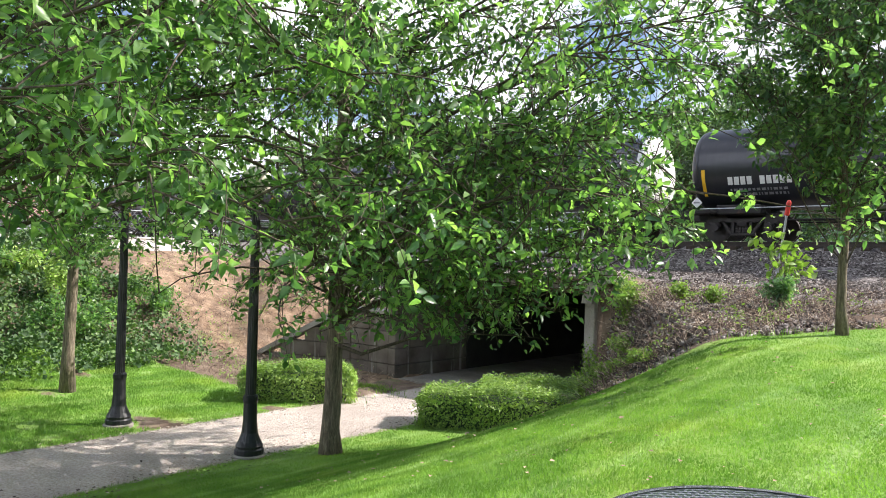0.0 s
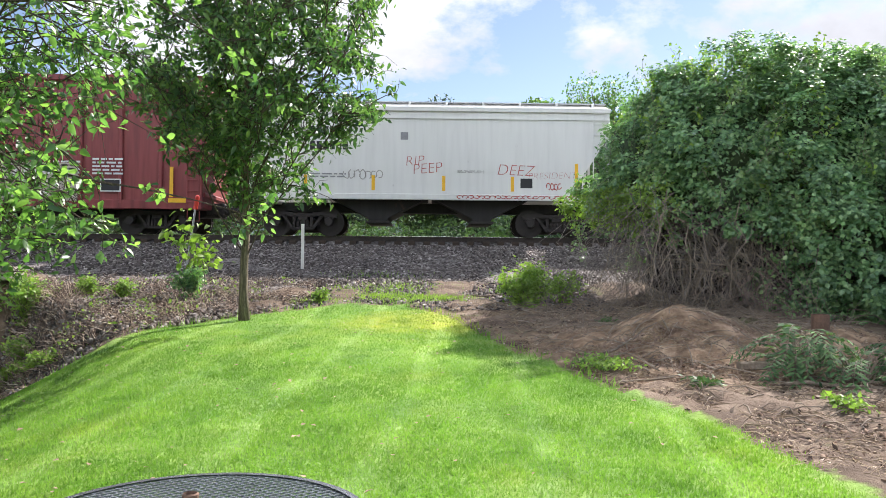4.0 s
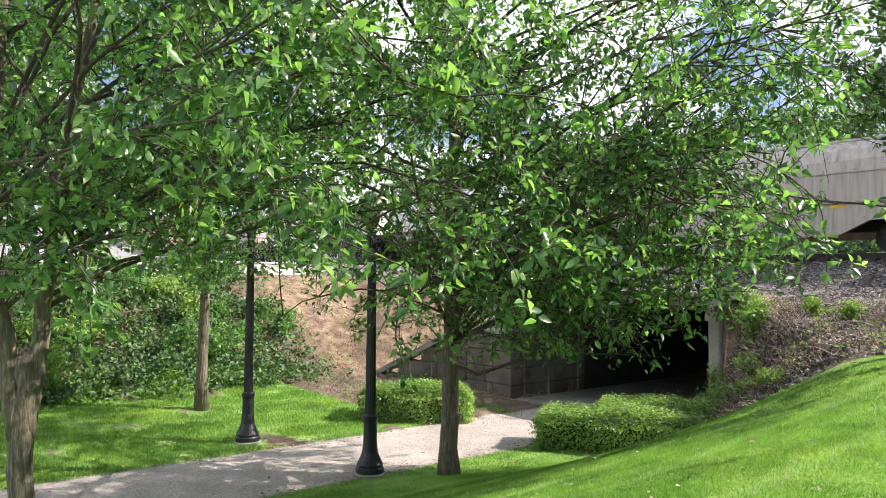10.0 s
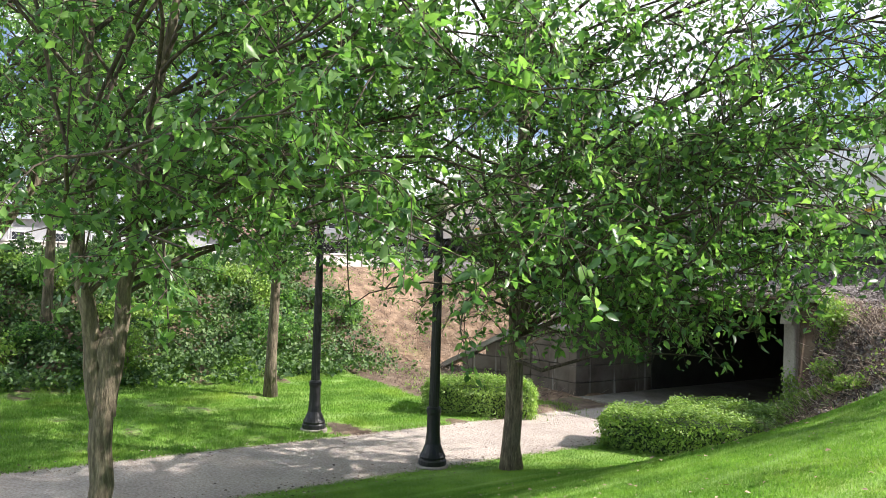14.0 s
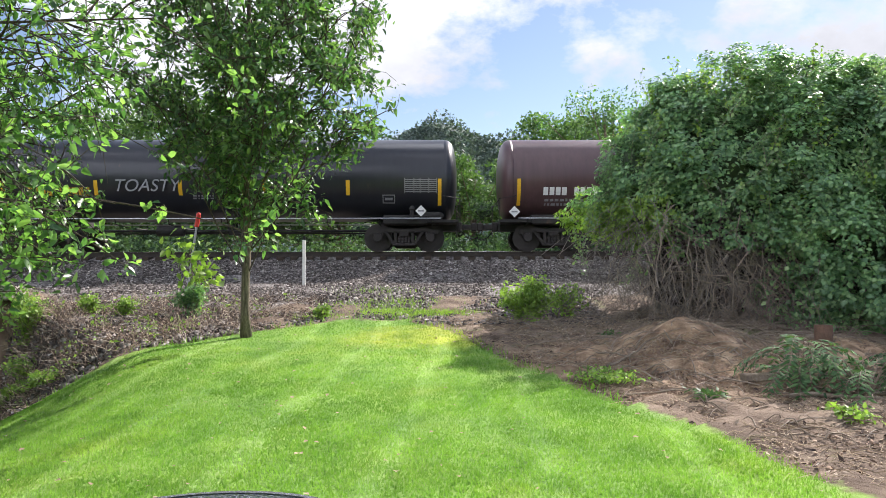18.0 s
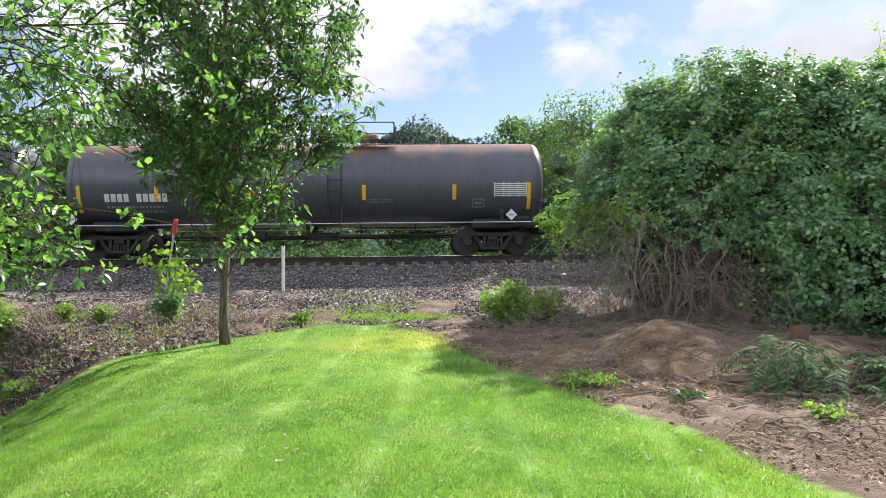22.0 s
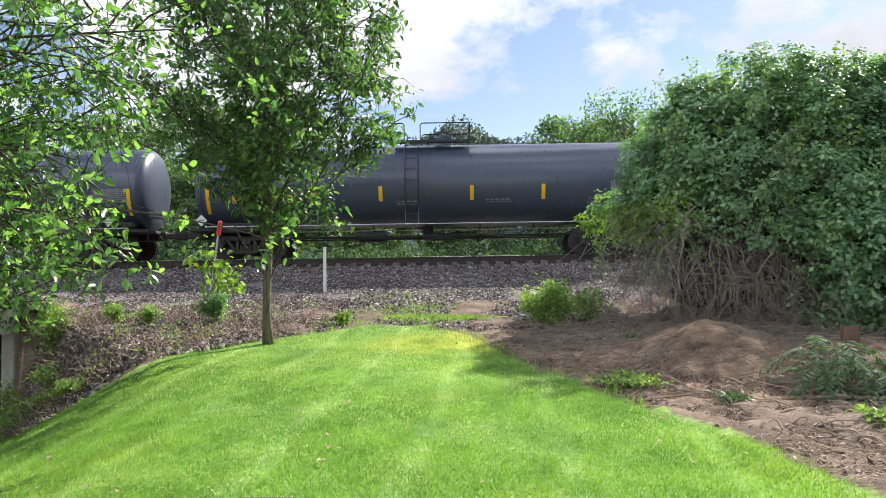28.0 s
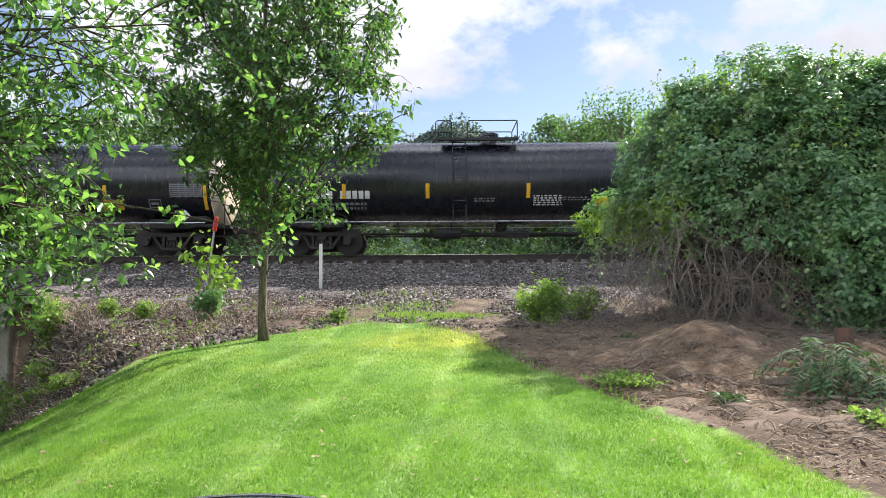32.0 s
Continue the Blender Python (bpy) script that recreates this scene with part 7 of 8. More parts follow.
stones(x[ok], y[ok], 0.05, "loose_stones", "scattered small stones on the slope", M_BALLAST, 0.2)
x, y = strewn(9000, -11, -3.2, 12.6, 19.0)
ok = (edge_of_lawn(x, y) < -0.1)
stones(x[ok], y[ok], 0.055, "clods", "dark earth clods and spilt ballast on the slope", M_BALLAST, 0.15)
x, y = strewn(5200, 1.0, 9, 5.0, 16)
ok = (edge_of_lawn(x, y) < -0.1)
stones(x[ok], y[ok], 0.022, "loose_stones", "scattered clods and stones on bare earth", M_CLOD, 0.2)
x, y = 4.05 + 1.3 * g.normal(size=7000), 11.5 + 1.1 * g.normal(size=7000)
ok = (edge_of_lawn(x, y) < -0.2)
stones(x[ok], y[ok], 0.026, "clods", "crumbled clods on the earth mound", M_CLOD, 0.2)
x, y = strewn(15000, -14.6, -11.3, 0, 17.4)
stones(x, y, 0.013, "path_gravel", "pale pinkish gravel of the footpath", M_GRIT, 0.1)

# leaf litter on the bare earth
n = 5200
x, y = g.uniform(0.4, 9.5, n), g.uniform(5.5, 17.0, n)
ok = (edge_of_lawn(x, y) < -0.05) & (np.hypot(x - 4.05, (y - 11.6)) > 1.2)
p = np.stack([x[ok], y[ok], land(x[ok], y[ok]) + 0.02], 1)
v, f = leaves(p, np.full(len(p), 0.035), 0.5, 0.0, 0.65, np.tile(np.array([0, 0, 1.2]), (len(p), 1)))
ob = new("leaf_litter", raw("leaf_litter", v, f, M_STRAW))
tagged(ob, "dry brown leaf litter on bare earth", "leaves", kind="stuff")
# wood chips, bark and small rubble in drifts over the bare earth
n = 26000
x, y = g.uniform(0.6, 9.5, n), g.uniform(5.2, 16.6, n)
drift = np.array([noise.noise(Vector((a * 0.9, b * 0.9, 7.0))) for a, b in zip(x, y)])
ok = (edge_of_lawn(x, y) < -0.02) & (np.hypot(x - 4.05, y - 11.6) > 1.0) & (g.random(n) < 0.45 + 1.1 * drift)
p = np.stack([x[ok], y[ok], land(x[ok], y[ok]) + 0.012], 1)
v, f = leaves(p, np.full(len(p), 0.055), 0.7, 0.0, 0.42, np.tile(np.array([0, 0, 0.9]), (len(p), 1)))
ob = new("wood_chips", raw("wood_chips", v, f, M_BRUSH))
tagged(ob, "drifts of brown and grey wood chips on bare earth", "wood chips", kind="stuff")
# thin straw on the bare earth
n = 5200
x, y = g.uniform(0.6, 9.5, n), g.uniform(5.5, 16.5, n)
ok = edge_of_lawn(x, y) < -0.1
x, y = x[ok], y[ok]
n = len(x)
a, ln = g.uniform(0, 6.28, n), g.uniform(0.08, 0.4, n)
p = np.stack([x, y, land(x, y) + 0.012], 1)
q = p + np.stack([np.cos(a) * ln, np.sin(a) * ln, 0 * x], 1)
q[:, 2] = land(q[:, 0], q[:, 1]) + 0.02
v, f = strands(arcs(p, q, np.stack([0 * x, 0 * x, 0.02 + 0.02 * g.random(n)], 1), 3), 0.004, 0.002, 3)
ob = new("straw", raw("straw", v, f, M_STRAW))
tagged(ob, "thin dry straw strewn over bare earth", "straw", kind="stuff")
# dead brush on the slope beside the underpass, and straw on the bare ground
n = 20000
x = np.concatenate([g.uniform(-11, -2.6, n), g.uniform(-30, -15.6, 5000), g.uniform(1, 9.5, 60)])
y = np.concatenate([g.uniform(12.2, 19.4, n), g.uniform(11, 22, 5000), g.uniform(6, 17, 60)])
clump = np.array([noise.noise(Vector((p_ * 1.3, q_ * 1.3, 2.0))) for p_, q_ in zip(x, y)])
ok = (edge_of_lawn(x, y) < -0.05) & ~((x > -16.4) & (x < -10.9)) & (g.random(len(x)) < 0.42 + 1.3 * clump)
x, y = x[ok], y[ok]
n = len(x)
a = g.uniform(0, 6.28, n)
ln = g.uniform(0.05, 0.3, n)
p = np.stack([x, y, land(x, y) + 0.01], 1)
q = p + np.stack([np.cos(a) * ln, np.sin(a) * ln * 0.6 - 0.05, np.abs(g.normal(size=n)) * 0.07], 1)
q[:, 2] = np.maximum(q[:, 2], land(q[:, 0], q[:, 1]) + 0.015)
cur = arcs(p, q, np.stack([0 * x, 0 * x, 0.02 + 0 * x], 1), 3)
v, f = strands(cur, 0.0055, 0.003, 3)
ob = new("dead_brush", raw("dead_brush", v, f, M_BRUSH))
tagged(ob, "mat of dry brown stalks and straw on the slope", "brush", kind="stuff")
n = 1700
x, y = np.concatenate([g.uniform(-11, -3.4, n), g.uniform(-10.0, -7.6, 1700), g.uniform(-26, -16, 1500)]), np.concatenate([g.uniform(13, 19, n), g.uniform(13.6, 17.4, 1700), g.uniform(11.5, 19, 1500)])
ok = (edge_of_lawn(x, y) < -0.15)
x, y = x[ok], y[ok]
n = len(x)
p = np.stack([x, y, land(x, y)], 1)
q = p + np.stack([g.normal(size=n) * 0.25, g.normal(size=n) * 0.2, g.uniform(0.08, 0.36, n)], 1)
v, f = strands(arcs(p, q, g.normal(size=(n, 3)) * 0.06, 4), 0.006, 0.003, 3)
ob = new("dead_stalks", raw("dead_stalks", v, f, M_BRUSH))
tagged(ob, "upright grey-brown dead stalks on the slope", "brush", kind="stuff")
# green weeds in clumps over the slope
cx, cy = np.concatenate([g.uniform(-11, -3.0, 70), g.uniform(-10.1, -8.4, 45), g.uniform(-29, -16.4, 150)]), np.concatenate([g.uniform(12.6, 19.0, 70), g.uniform(13.8, 17.4, 45), g.uniform(11.0, 20.0, 150)])
ok = edge_of_lawn(cx, cy) < -0.3
cx, cy = cx[ok], cy[ok]
k = g.integers(0, len(cx), 5000)
x, y = cx[k] + g.normal(size=5000) * 0.14, cy[k] + g.normal(size=5000) * 0.14
ok = (x < -16.4) | (x > -10.1)
x, y = x[ok], y[ok]
p = np.stack([x, y, land(x, y) + g.random(len(x)) ** 1.5 * 0.3], 1)
v, f = leaves(p, np.full(len(x), 0.065), 0.5, 0.2, 0.6)
ob = new("slope_weeds", raw("slope_weeds", v, f, M_HEDGE))
tagged(ob, "small green weeds among dead stalks on the slope", "weeds", kind="stuff")
# ivy and weeds on the far bank
n = 70000
x, y = g.uniform(-31, -20.2, n), g.uniform(-6, 15, n)
ok = g.random(n) < ease(14.5, 10.5, y) * ease(-20.3, -21.8, x)
x, y = x[ok], y[ok]
p = np.stack([x, y, land(x, y) + 0.03 + g.random(len(x)) * 0.3 + np.maximum(0, 1.1 * np.array([noise.noise(Vector((a * 0.8, b * 0.8, 3))) for a, b in zip(x, y)]))], 1)
v, f = leaves(p, np.full(len(p), 0.13), 0.4, 0.2, 0.8)
ob = new("ivy", raw("ivy", v, f, M_IVY))
tagged(ob, "dark green ivy and weeds covering the bank", "ivy", kind="stuff")
for k in range(26):
    x, y = g.uniform(-29, -21.5), g.uniform(-4, 13.5)
    shrub("shrub", x, y, g.uniform(0.5, 1.7), g.uniform(0.6, 1.2), ("dark green bush on the ivy-covered bank", "yellow-green bush on the ivy-covered bank")[k % 3 == 0], M_HEDGE if k % 3 == 0 else M_LEAF, 1100, 0.11, "bush", 16, 200 + k)
# fallen leaves and petals on the lawn
n = 420
x, y = strewn(n, -9, 3.5, 5, 15)
ok = edge_of_lawn(x, y) > 0.2
p = np.stack([x[ok], y[ok], land(x[ok], y[ok]) + 0.045], 1)
v, f = leaves(p, np.full(len(p), 0.05), 0.5, 0.0, 0.7, np.tile(np.array([0, 0, 2.0]), (len(p), 1)))
ob = new("fallen_leaves", raw("fallen_leaves", v, f, M_STRAW))
tagged(ob, "small dry leaves fallen on the lawn", "leaves", kind="stuff")

n = 1500
side_ = g.random(n) < 0.5
x = np.where(side_, -14.5, -11.4) + g.normal(size=n) * 0.28
y = g.uniform(0, 13, n)
p = np.stack([x, y, land(x, y) + 0.02], 1)
v, f = leaves(p, np.full(n, 0.05), 0.5, 0.0, 0.6, np.tile(np.array([0, 0, 1.6]), (n, 1)))
ob = new("path_litter", raw("path_litter", v, f, M_BRUSH))
tagged(ob, "brown leaf litter along the footpath's edges", "leaves", kind="stuff")

# ---- lamps, posts, table and other small things ----
def street_lamp(x, y, label):
    """A park lamp: a turned iron base, a fluted pole, a collar and a globe."""
    l = thing("street_lamp", (x, y, PATH_Z), label, "street lamp", "lamps beside the footpath")
    part("footing", lathe(bmesh.new(), [(0.30, -0.1), (0.30, 0.03), (0.28, 0.05)], 20), M_CONC, l)
    part("base", lathe(bmesh.new(), [(0.26, 0.05), (0.26, 0.13), (0.235, 0.16), (0.245, 0.2), (0.2, 0.28), (0.145, 0.42), (0.125, 0.62), (0.12, 0.95), (0.135, 1.0), (0.135, 1.06), (0.11, 1.1)], 20), M_IRON, l, smooth=False)
    bm = bmesh.new()
    n, flutes = 32, []
    for z, r in ((1.1, 0.098), (2.6, 0.088), (4.45, 0.072)):
        flutes.append([bm.verts.new(((r - 0.007 * (k % 2)) * math.cos(2 * math.pi * k / n), (r - 0.007 * (k % 2)) * math.sin(2 * math.pi * k / n), z)) for k in range(n)])
    for a, b_ in zip(flutes, flutes[1:]):
        for k in range(n):
            bm.faces.new((a[k], a[(k + 1) % n], b_[(k + 1) % n], b_[k]))
    part("pole", bm, M_IRON, l)
    part("collar", lathe(bmesh.new(), [(0.075, 4.42), (0.11, 4.46), (0.085, 4.52), (0.12, 4.62), (0.14, 4.68)], 20), M_IRON, l)
    part("globe", lathe(bmesh.new(), [(0.12, 4.67), (0.2, 4.74), (0.245, 4.86), (0.25, 4.95), (0.225, 5.08), (0.15, 5.18), (0.05, 5.22)], 24), M_GLOBE, l, "frosted dusty globe", smooth=True)
    return l


M_GLOBE = surface("frosted_globe", shades((0.62, 0.58, 0.48), 0.15), 5, 0.35, 0, 40, 0.05, 0.002)
street_lamp(-11.52, 7.95, "black iron park lamp with a round globe by the footpath")
street_lamp(-15.35, 7.38, "black iron park lamp with a globe on the far lawn")

post = thing("marker_post", (-3.45, 21.02, float(land(-3.45, 21.02))), "white weathered marker post with a dark top in ballast", "post")
h = 2.72 - post.location.z
part("shaft", boxed((0, 0, h / 2 - 0.05), (0.085, 0.05, h + 0.1), 0.008), M_WHITE, post)
part("cap", boxed((0, 0, h + 0.05), (0.07, 0.05, 0.12), 0.008), M_IRON, post, "dark cap")
mk = thing("utility_marker", (-6.5, 20.5, float(land(-6.5, 20.5))), "leaning grey marker with a red plastic top", "marker post")
zb = mk.location.z
part("pole", tube(bmesh.new(), [(0, 0, -0.05), (0.24, 0, 3.1 - zb)], 0.028, 8), M_STEEL, mk)
part("sleeve", lathe(bmesh.new(), [(0.05, 0), (0.062, 0.02), (0.062, 0.34), (0.05, 0.38), (0.02, 0.4)], 12, Matrix.Translation((0.235, 0, 3.05 - zb)) @ Matrix.Rotation(radians(9), 4, "Y")), M_RED, mk, "red plastic sleeve")

# round mesh table at the viewer's side
TX, TY = -0.79, 2.58
table = thing("picnic_table", (TX, TY, float(land(TX, TY))), "round black expanded-metal picnic table with an umbrella stub", "table")
R, H = 0.60, 0.745
part("rim", lathe(bmesh.new(), [(R - 0.02, H - 0.03), (R + 0.012, H - 0.028), (R + 0.016, H - 0.01), (R + 0.008, H + 0.006), (R - 0.02, H + 0.006)], 64, close=False), M_MESH, table, smooth=True)
bm = bmesh.new()
pitch, wire = 0.05, 0.010
k = -int(2 * R / pitch)
while k <= int(2 * R / pitch):
    for sgn in (-1, 1):
        # strands that cross in flat diamonds
        d = Vector((1.0, 0.8 * sgn, 0)).normalized()
        nrm = Vector((-d.y, d.x, 0))
        off = k * pitch * 0.62
        if abs(off) < R - 0.01:
            half_l = math.sqrt((R - 0.01) ** 2 - off * off)
            a, b_ = nrm * off - d * half_l, nrm * off + d * half_l
            w = nrm * wire * 0.5
            z = H + 0.001 * sgn
            vs = [bm.verts.new((q.x, q.y, z)) for q in (a - w, b_ - w, b_ + w, a + w)]
            lo = [bm.verts.new((q.x, q.y, z - 0.006)) for q in (a - w, b_ - w, b_ + w, a + w)]
            bm.faces.new(vs)
            bm.faces.new(lo[::-1])
            for i in range(4):
                bm.faces.new((vs[i], lo[i], lo[(i + 1) % 4], vs[(i + 1) % 4]))
    k += 1
tagged(part("mesh_top", bm, M_MESH, table), kind="stuff")
part("umbrella_stub", lathe(bmesh.new(), [(0.028, H - 0.3), (0.028, H + 0.1), (0.022, H + 0.105), (0.022, H + 0.06)], 16, close=False), M_RUST, table, "brown weathered steel umbrella tube")
part("column", lathe(bmesh.new(), [(0.05, 0.1), (0.05, H - 0.02)], 12), M_IRON, table)
for k in range(4):
    a = k * math.pi / 2 + 0.6
    part("leg", tube(bmesh.new(), [(0, 0, 0.12), (0.45 * math.cos(a), 0.45 * math.sin(a), 0.1), (0.62 * math.cos(a), 0.62 * math.sin(a), 0.0)], 0.025, 8), M_IRON, table)

# litter on the bare earth
def lie(name, x, y, label, category, bm, mat, turn=0.0, dz=0.0):
    t = thing(name, pose(x, y, float(land(x, y)) + dz, 0, 0, turn), label, category)
    part("body", bm, mat, t)
    return t


def lone(name, x, y, label, category, bm, mat, turn=0.0, dz=0.0):
    ob = new(name, mesh_of(name, bm, mat))
    ob.matrix_basis = pose(x, y, float(land(x, y)) + dz, 0, 0, turn)
    return tagged(ob, label, category)


lone("litter", 3.35, 8.75, "crumpled white litter on bare earth", "litter", boxed((0, 0, 0.02), (0.15, 0.08, 0.035), 0.012), M_PALE, 20)
lone("timber_block", 4.25, 9.75, "short broken piece of grey timber", "timber", boxed((0, 0, 0.05), (0.42, 0.13, 0.1), 0.015), M_TWIG, 12)
lone("rusty_pipe", 5.95, 11.3, "short upright rusty steel pipe stub", "pipe", lathe(bmesh.new(), [(0.13, -0.2), (0.13, 0.45), (0.10, 0.45), (0.10, 0.1)], 16, close=False), M_RUST)
for k, (x, y, a, n, r) in enumerate(((3.0, 11.0, 30, 1.1, 0.02), (2.75, 11.3, -65, 0.9, 0.018), (5.2, 8.9, -8, 1.8, 0.028), (6.1, 7.9, -16, 1.9, 0.035), (3.9, 9.6, -40, 0.8, 0.016), (2.9, 9.3, 5, 1.0, 0.015), (5.6, 7.2, -30, 1.0, 0.015), (4.6, 8.2, 15, 0.9, 0.012), (3.2, 17.6, 12, 1.6, 0.035), (1.4, 17.3, 20, 0.7, 0.02))):
    pts, g2 = [], np.random.default_rng(k)
    c, s_ = math.cos(radians(a)), math.sin(radians(a))
    for j in range(6):
        u = (j / 5 - 0.5) * n
        px, py = c * u + g2.normal() * 0.03, s_ * u + g2.normal() * 0.03
        pts.append((px, py, float(land(x + px, y + py)) - float(land(x, y)) + r + abs(g2.normal()) * 0.03))
    lone("fallen_branch", x, y, "dry grey fallen branch on bare earth", "branch", tube(bmesh.new(), pts, [r * (1 - 0.12 * j) for j in range(6)], 6), M_TWIG)
lone("plastic_strip", -1.15, 18.2, "short pale stick on the stones", "stick", tube(bmesh.new(), [(0, 0, 0.02), (0.5, 0.1, 0.03)], 0.015, 5), M_WHITE, 10)

# ---- beyond the line ----
def fray(a, q):
    """A frayed swelling for the inside of a crown."""
    return 1.0 + 0.5 * noise.noise(a * 1.7 + Vector(q))


def far_tree(x, y, h, w, label, mat, seed, count=17000, leaf=0.19):
    g = np.random.default_rng(seed)
    z = float(land(x, y))
    t = thing("tree", (x, y, z), label, "tree", "trees beyond the line")
    part("trunk", tube(bmesh.new(), [(0, 0, -0.2), (g.normal() * 0.2, 0, h * 0.5), (g.normal() * 0.4, 0, h * 0.85)], [0.02 * h, 0.014 * h, 0.005 * h], 7), M_BARK, t)
    n = 34
    c = np.stack([g.normal(size=n) * w * 0.42, g.normal(size=n) * w * 0.42, h * (0.28 + 0.68 * g.random(n))], 1)
    c[:, :2] *= (1.25 - 0.75 * np.abs(c[:, 2:3] / h - 0.5) * 1.3)
    a = np.stack([0 * c[:, 0], 0 * c[:, 1], c[:, 2] * 0.6], 1)
    v, f = strands(arcs(a, c, np.zeros((n, 3)), 3), 0.05, 0.02, 4)
    stuff("branch_work", v, f, M_BARK, t)
    # dark cores in the lower crown, coloured as the shade inside it
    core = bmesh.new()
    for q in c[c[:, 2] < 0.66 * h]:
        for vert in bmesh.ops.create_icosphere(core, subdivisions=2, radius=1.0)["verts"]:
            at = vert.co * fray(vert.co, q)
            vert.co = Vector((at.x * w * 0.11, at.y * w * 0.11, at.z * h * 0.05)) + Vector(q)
    tagged(part("dark_core", core, M_SHADE, t), kind="stuff")
    k = g.integers(0, n, count)
    d = unit(g.normal(size=(count, 3))) * g.random((count, 1)) ** 0.45
    p = c[k] + d * np.array([w * 0.22, w * 0.22, h * 0.085]) * g.uniform(0.7, 1.3, n)[k][:, None]
    v, f = leaves(p, np.full(count, leaf), 0.4, 0.2, 0.75)
    stuff("crown", v, f, mat, t)
    return t


FAR = "leafy green tree beyond the railway line"
g = np.random.default_rng(31)
xk = -62.0
k = 0
while xk < 42:
    yk = g.uniform(44, 56)
    # the tops keep to one tree line, lower where the far ridge shows over it
    hk = yk * (0.17 if -0.13 < xk / yk < 0.065 else 0.205) * g.uniform(0.94, 1.06) + 1.2
    far_tree(xk, yk, hk, hk * 0.62, FAR, M_FAR, 100 + k)
    xk += g.uniform(3.6, 5.4)
    k += 1
far_tree(9.1, 37.0, 10.6, 4.2, "slender pale green poplar beyond the line", M_LEAF_B, 300, 7000, 0.13)
far_tree(12.0, 40.0, 10.0, 5.0, FAR, M_FAR, 301)
# undergrowth along the far side
n = 96000
x, y = g.uniform(-75, 40, n), g.uniform(31.5, 40, n)
hh = np.array([noise.noise(Vector((a * 0.35, b * 0.35, 5))) for a, b in zip(x[::6], y[::6])]).repeat(6)[:n]
top = 1.3 + 1.6 * np.clip((y - 31.5) / 4, 0, 1) + 1.6 * hh
p = np.stack([x, y, land(x, y) + g.random(n) ** 0.6 * np.maximum(top, 0.5)], 1)
v, f = leaves(p, np.full(n, 0.17), 0.5, 0.3, 0.7)
ob = new("undergrowth", raw("undergrowth", v, f, M_UNDER))
tagged(ob, "dense green undergrowth along the line's far side", "undergrowth", kind="stuff")
# far wooded ridge; the haze of distance is put into its blue-green colour
M_RIDGE = leafage("hazed_woods", (0.055, 0.085, 0.085), (0.085, 0.125, 0.125), (0.12, 0.17, 0.165), 0.2, 0.7)
rx = np.linspace(-420, 420, 240)
rh = 57 + 13 * np.exp(-(((rx - 1) / 22) ** 2)) + 4 * np.sin(rx * 0.031) - 8 * ease(60, 260, rx) - 14 * ease(-40, -260, rx)
ridge_v = np.concatenate([np.stack([rx, np.full(240, 250.0), np.zeros(240)], 1), np.stack([rx, np.full(240, 330.0), rh], 1), np.stack([rx, np.full(240, 420.0), rh * 0.4], 1)])
k = np.arange(239)
ridge_f = np.concatenate([np.stack([k, k + 1, k + 241, k + 240], 1), np.stack([k + 240, k + 241, k + 481, k + 480], 1)])
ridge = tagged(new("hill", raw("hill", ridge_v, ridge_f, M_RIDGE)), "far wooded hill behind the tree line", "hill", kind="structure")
n = 45000
x, u = g.uniform(-110, 110, n), g.uniform(0.3, 1.0, n)
p = np.stack([x, 250 + 80 * u, np.interp(x, rx, rh) * u + g.random(n) * 7 * (0.6 + 0.4 * np.sin(x * 0.21))], 1)
v, f = leaves(p, np.full(n, 1.25), 0.5, 0.2, 0.8)
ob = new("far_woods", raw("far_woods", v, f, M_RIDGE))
tagged(ob, "distant woods covering the hill", "woods", kind="stuff")
for x in (5.6, 6.7):
    lone("utility_pole", x, 48, "slim dark utility pole beyond the trees", "pole", tube(bmesh.new(), [(0, 0, 0), (0, 0, 10.2)], [0.11, 0.08], 8), M_TWIG)

# along the bank's top: a pale wall, a fence and a house
for k in range(9):
    y0 = -9 + k * 3.4
    ob = thing("retaining_wall", (-33.2, y0, 1.2), "pale concrete retaining wall panel on the bank", "wall", "wall panels on the bank")
    part("panel", boxed((0, 1.68, 0.35), (0.25, 3.34, 1.5), 0.02), M_PALE, ob)
    part("coping", boxed((0, 1.68, 1.13), (0.34, 3.36, 0.08), 0.01), M_PALE, ob)
fence = thing("chain_link_fence", (-33.6, 0, 1.3), "grey chain-link fence behind the wall", "fence")
for k in range(11):
    part("fence_post", tube(bmesh.new(), [(0, -9 + k * 3, 0), (0, -9 + k * 3, 2.3)], 0.035, 8), M_STEEL, fence)
part("top_rail", tube(bmesh.new(), [(0, -9, 2.28), (0, 21, 2.28)], 0.025, 6), M_STEEL, fence)
n = 190
a = np.stack([np.zeros(n), np.linspace(-10.5, 22, n), np.zeros(n)], 1)
b = a + np.array([0, 1.9, 2.25])
c = a + np.array([0, -1.9, 2.25])
v1, f1 = prisms(a, b, 0.004, 0.004, 3)
v2, f2 = prisms(a, c, 0.004, 0.004, 3)
stuff("wire_mesh", np.concatenate([v1, v2]), np.concatenate([f1, f2 + len(v1)]), M_STEEL, fence)


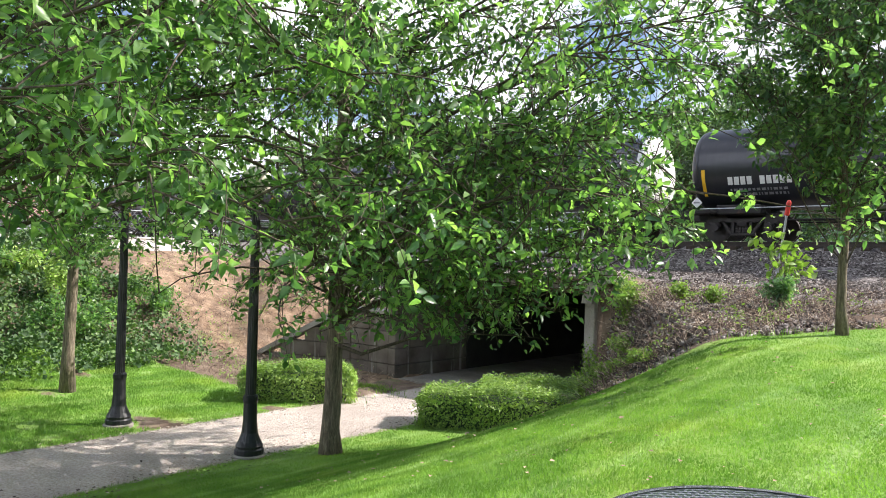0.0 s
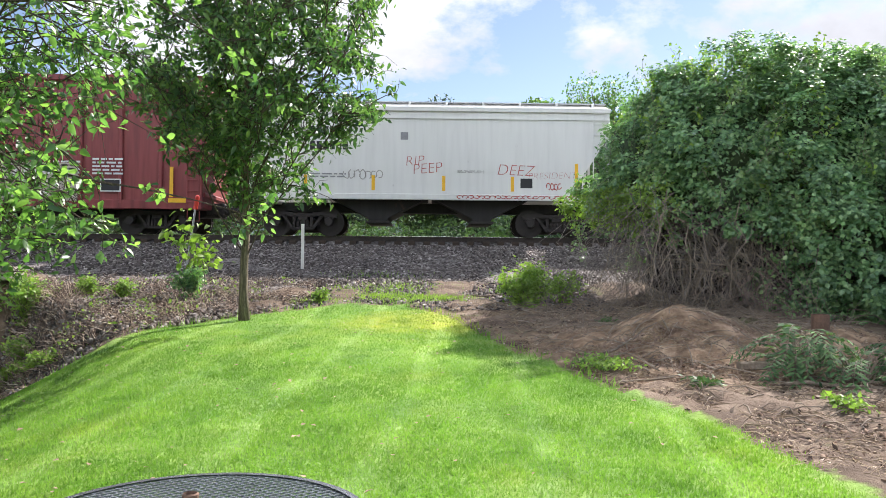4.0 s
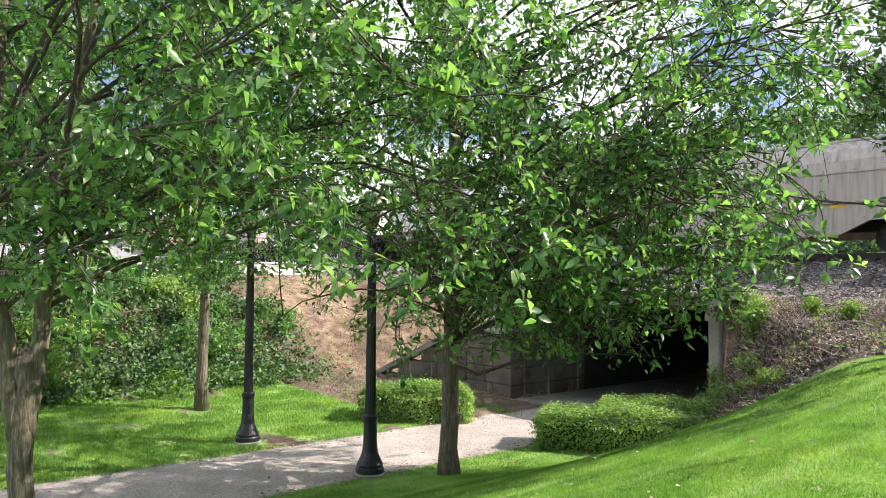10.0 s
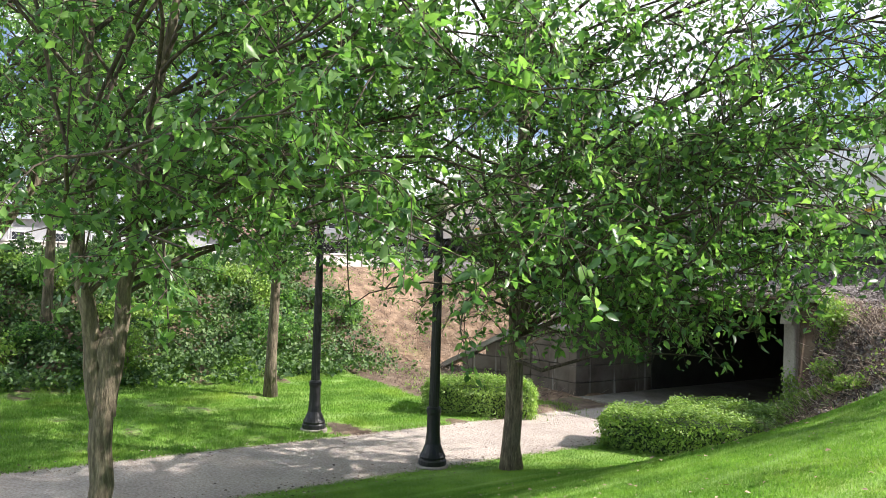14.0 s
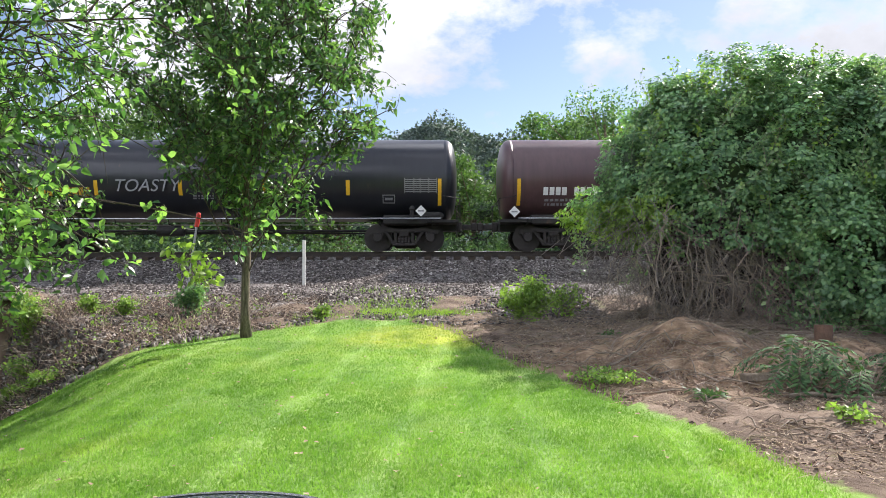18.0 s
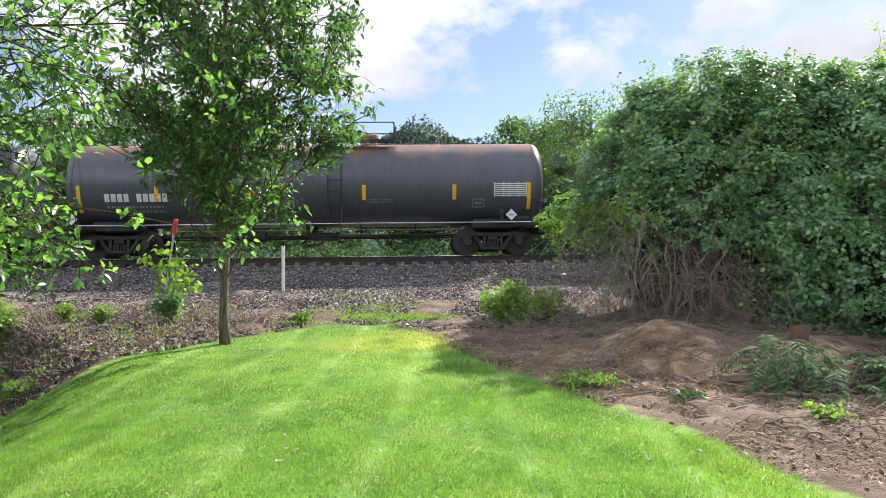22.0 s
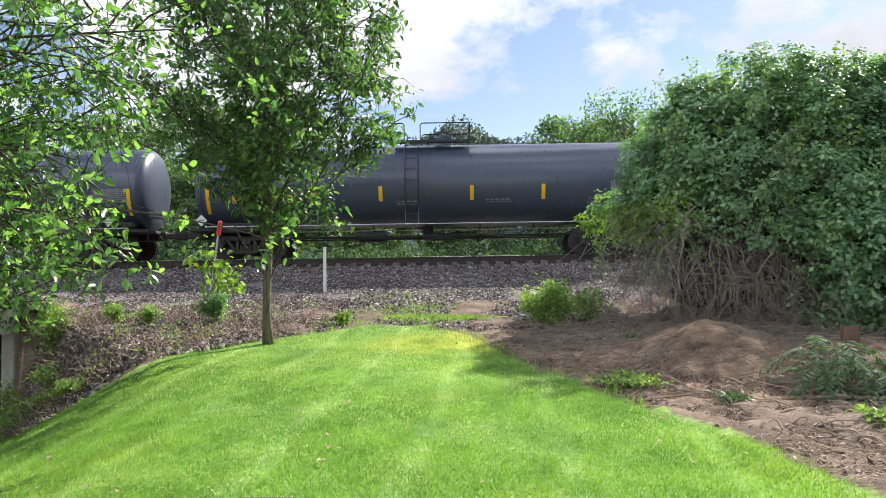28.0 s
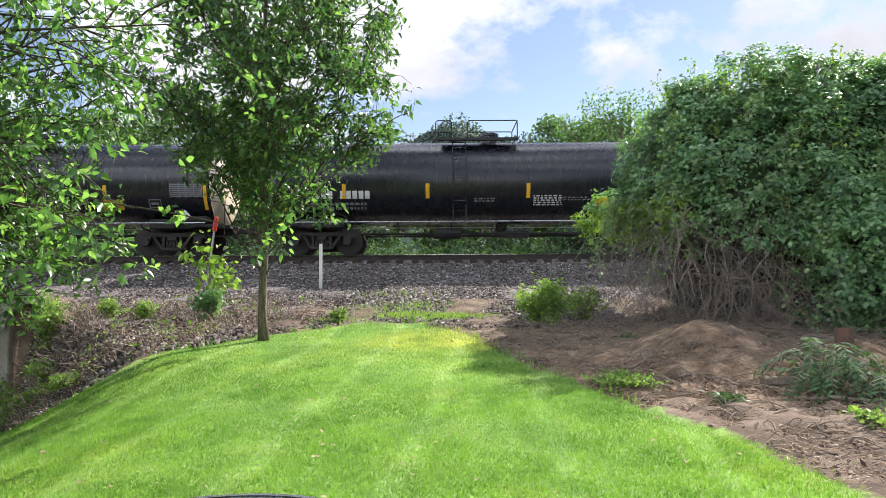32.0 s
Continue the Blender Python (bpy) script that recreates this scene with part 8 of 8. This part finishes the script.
def house(x, y, w, d, h, roof, turn, label, wall_mat):
    z = 1.2
    t = thing("house", pose(x, y, z, 0, 0, turn), label, "house")
    part("wall", boxed((0, 0, h / 2), (w, d, h)), wall_mat, t)
    bm = extruded(bmesh.new(), [(-d / 2 - 0.4, h), (d / 2 + 0.4, h), (0, h + d * 0.32)], -w / 2 - 0.3, w / 2 + 0.3, pose(0, 0, 0, 0, 0, 90))
    part("roof", bm, roof, t)
    for k in range(int(w / 2.4)):
        for s in (-1, 1):
            wd = part("window", boxed((-w / 2 + 1.3 + k * 2.4, s * (d / 2 + 0.01), h * 0.55), (0.95, 0.06, 1.2)), M_WHITE, t)
            part("pane", boxed((-w / 2 + 1.3 + k * 2.4, s * (d / 2 + 0.045), h * 0.55), (0.8, 0.02, 1.05)), M_PANE, wd)
    return t


M_PANE = surface("dark_window_glass", shades((0.03, 0.035, 0.04)), 3, 0.08, 0, 20, 0.02, 0.002)
M_ROOF = surface("brown_shingle_roof", shades((0.16, 0.085, 0.07), 0.3), 4, 0.9, 0, 30, 0.4)
M_SIDING = surface("pale_siding", shades((0.34, 0.35, 0.36), 0.1), 3, 0.7, 0, 30, 0.1)
house(-62, 25.0, 14, 9, 2.6, M_ROOF, 80, "low pale house with a brown shingle roof", M_SIDING)
house(-60, 8.5, 18, 10, 3.0, M_STEEL, 86, "long grey shed with a metal roof", M_SIDING)

# ---- what moves ----
def motions():
    for car, when in TRAIN:
        y, z = car.location.y, car.location.z
        walk(car, [(t, pose(SPEED * (t - when), y, z)) for t in (0.0, 8.0, 16.0, 24.0, 32.0)])
    turn = math.degrees(SPEED / 0.457 / FPS)
    for wheel, at, when in WHEELS:
        a, b_ = max(1, int((when - 1.3) * FPS)), min(32 * FPS - 1, int((when + 1.0) * FPS))
        rows = [(0.0, 0.0)] + [(k / FPS, ((k - a + 1) * turn)) for k in range(a, b_)]
        rows.append((32.0, rows[-1][1] + (turn if b_ == 32 * FPS - 1 else 0.0)))
        walk(wheel, [(t, Matrix.Translation(at) @ Matrix.Rotation(radians(g % 360.0), 4, "Y")) for t, g in rows])


motions()
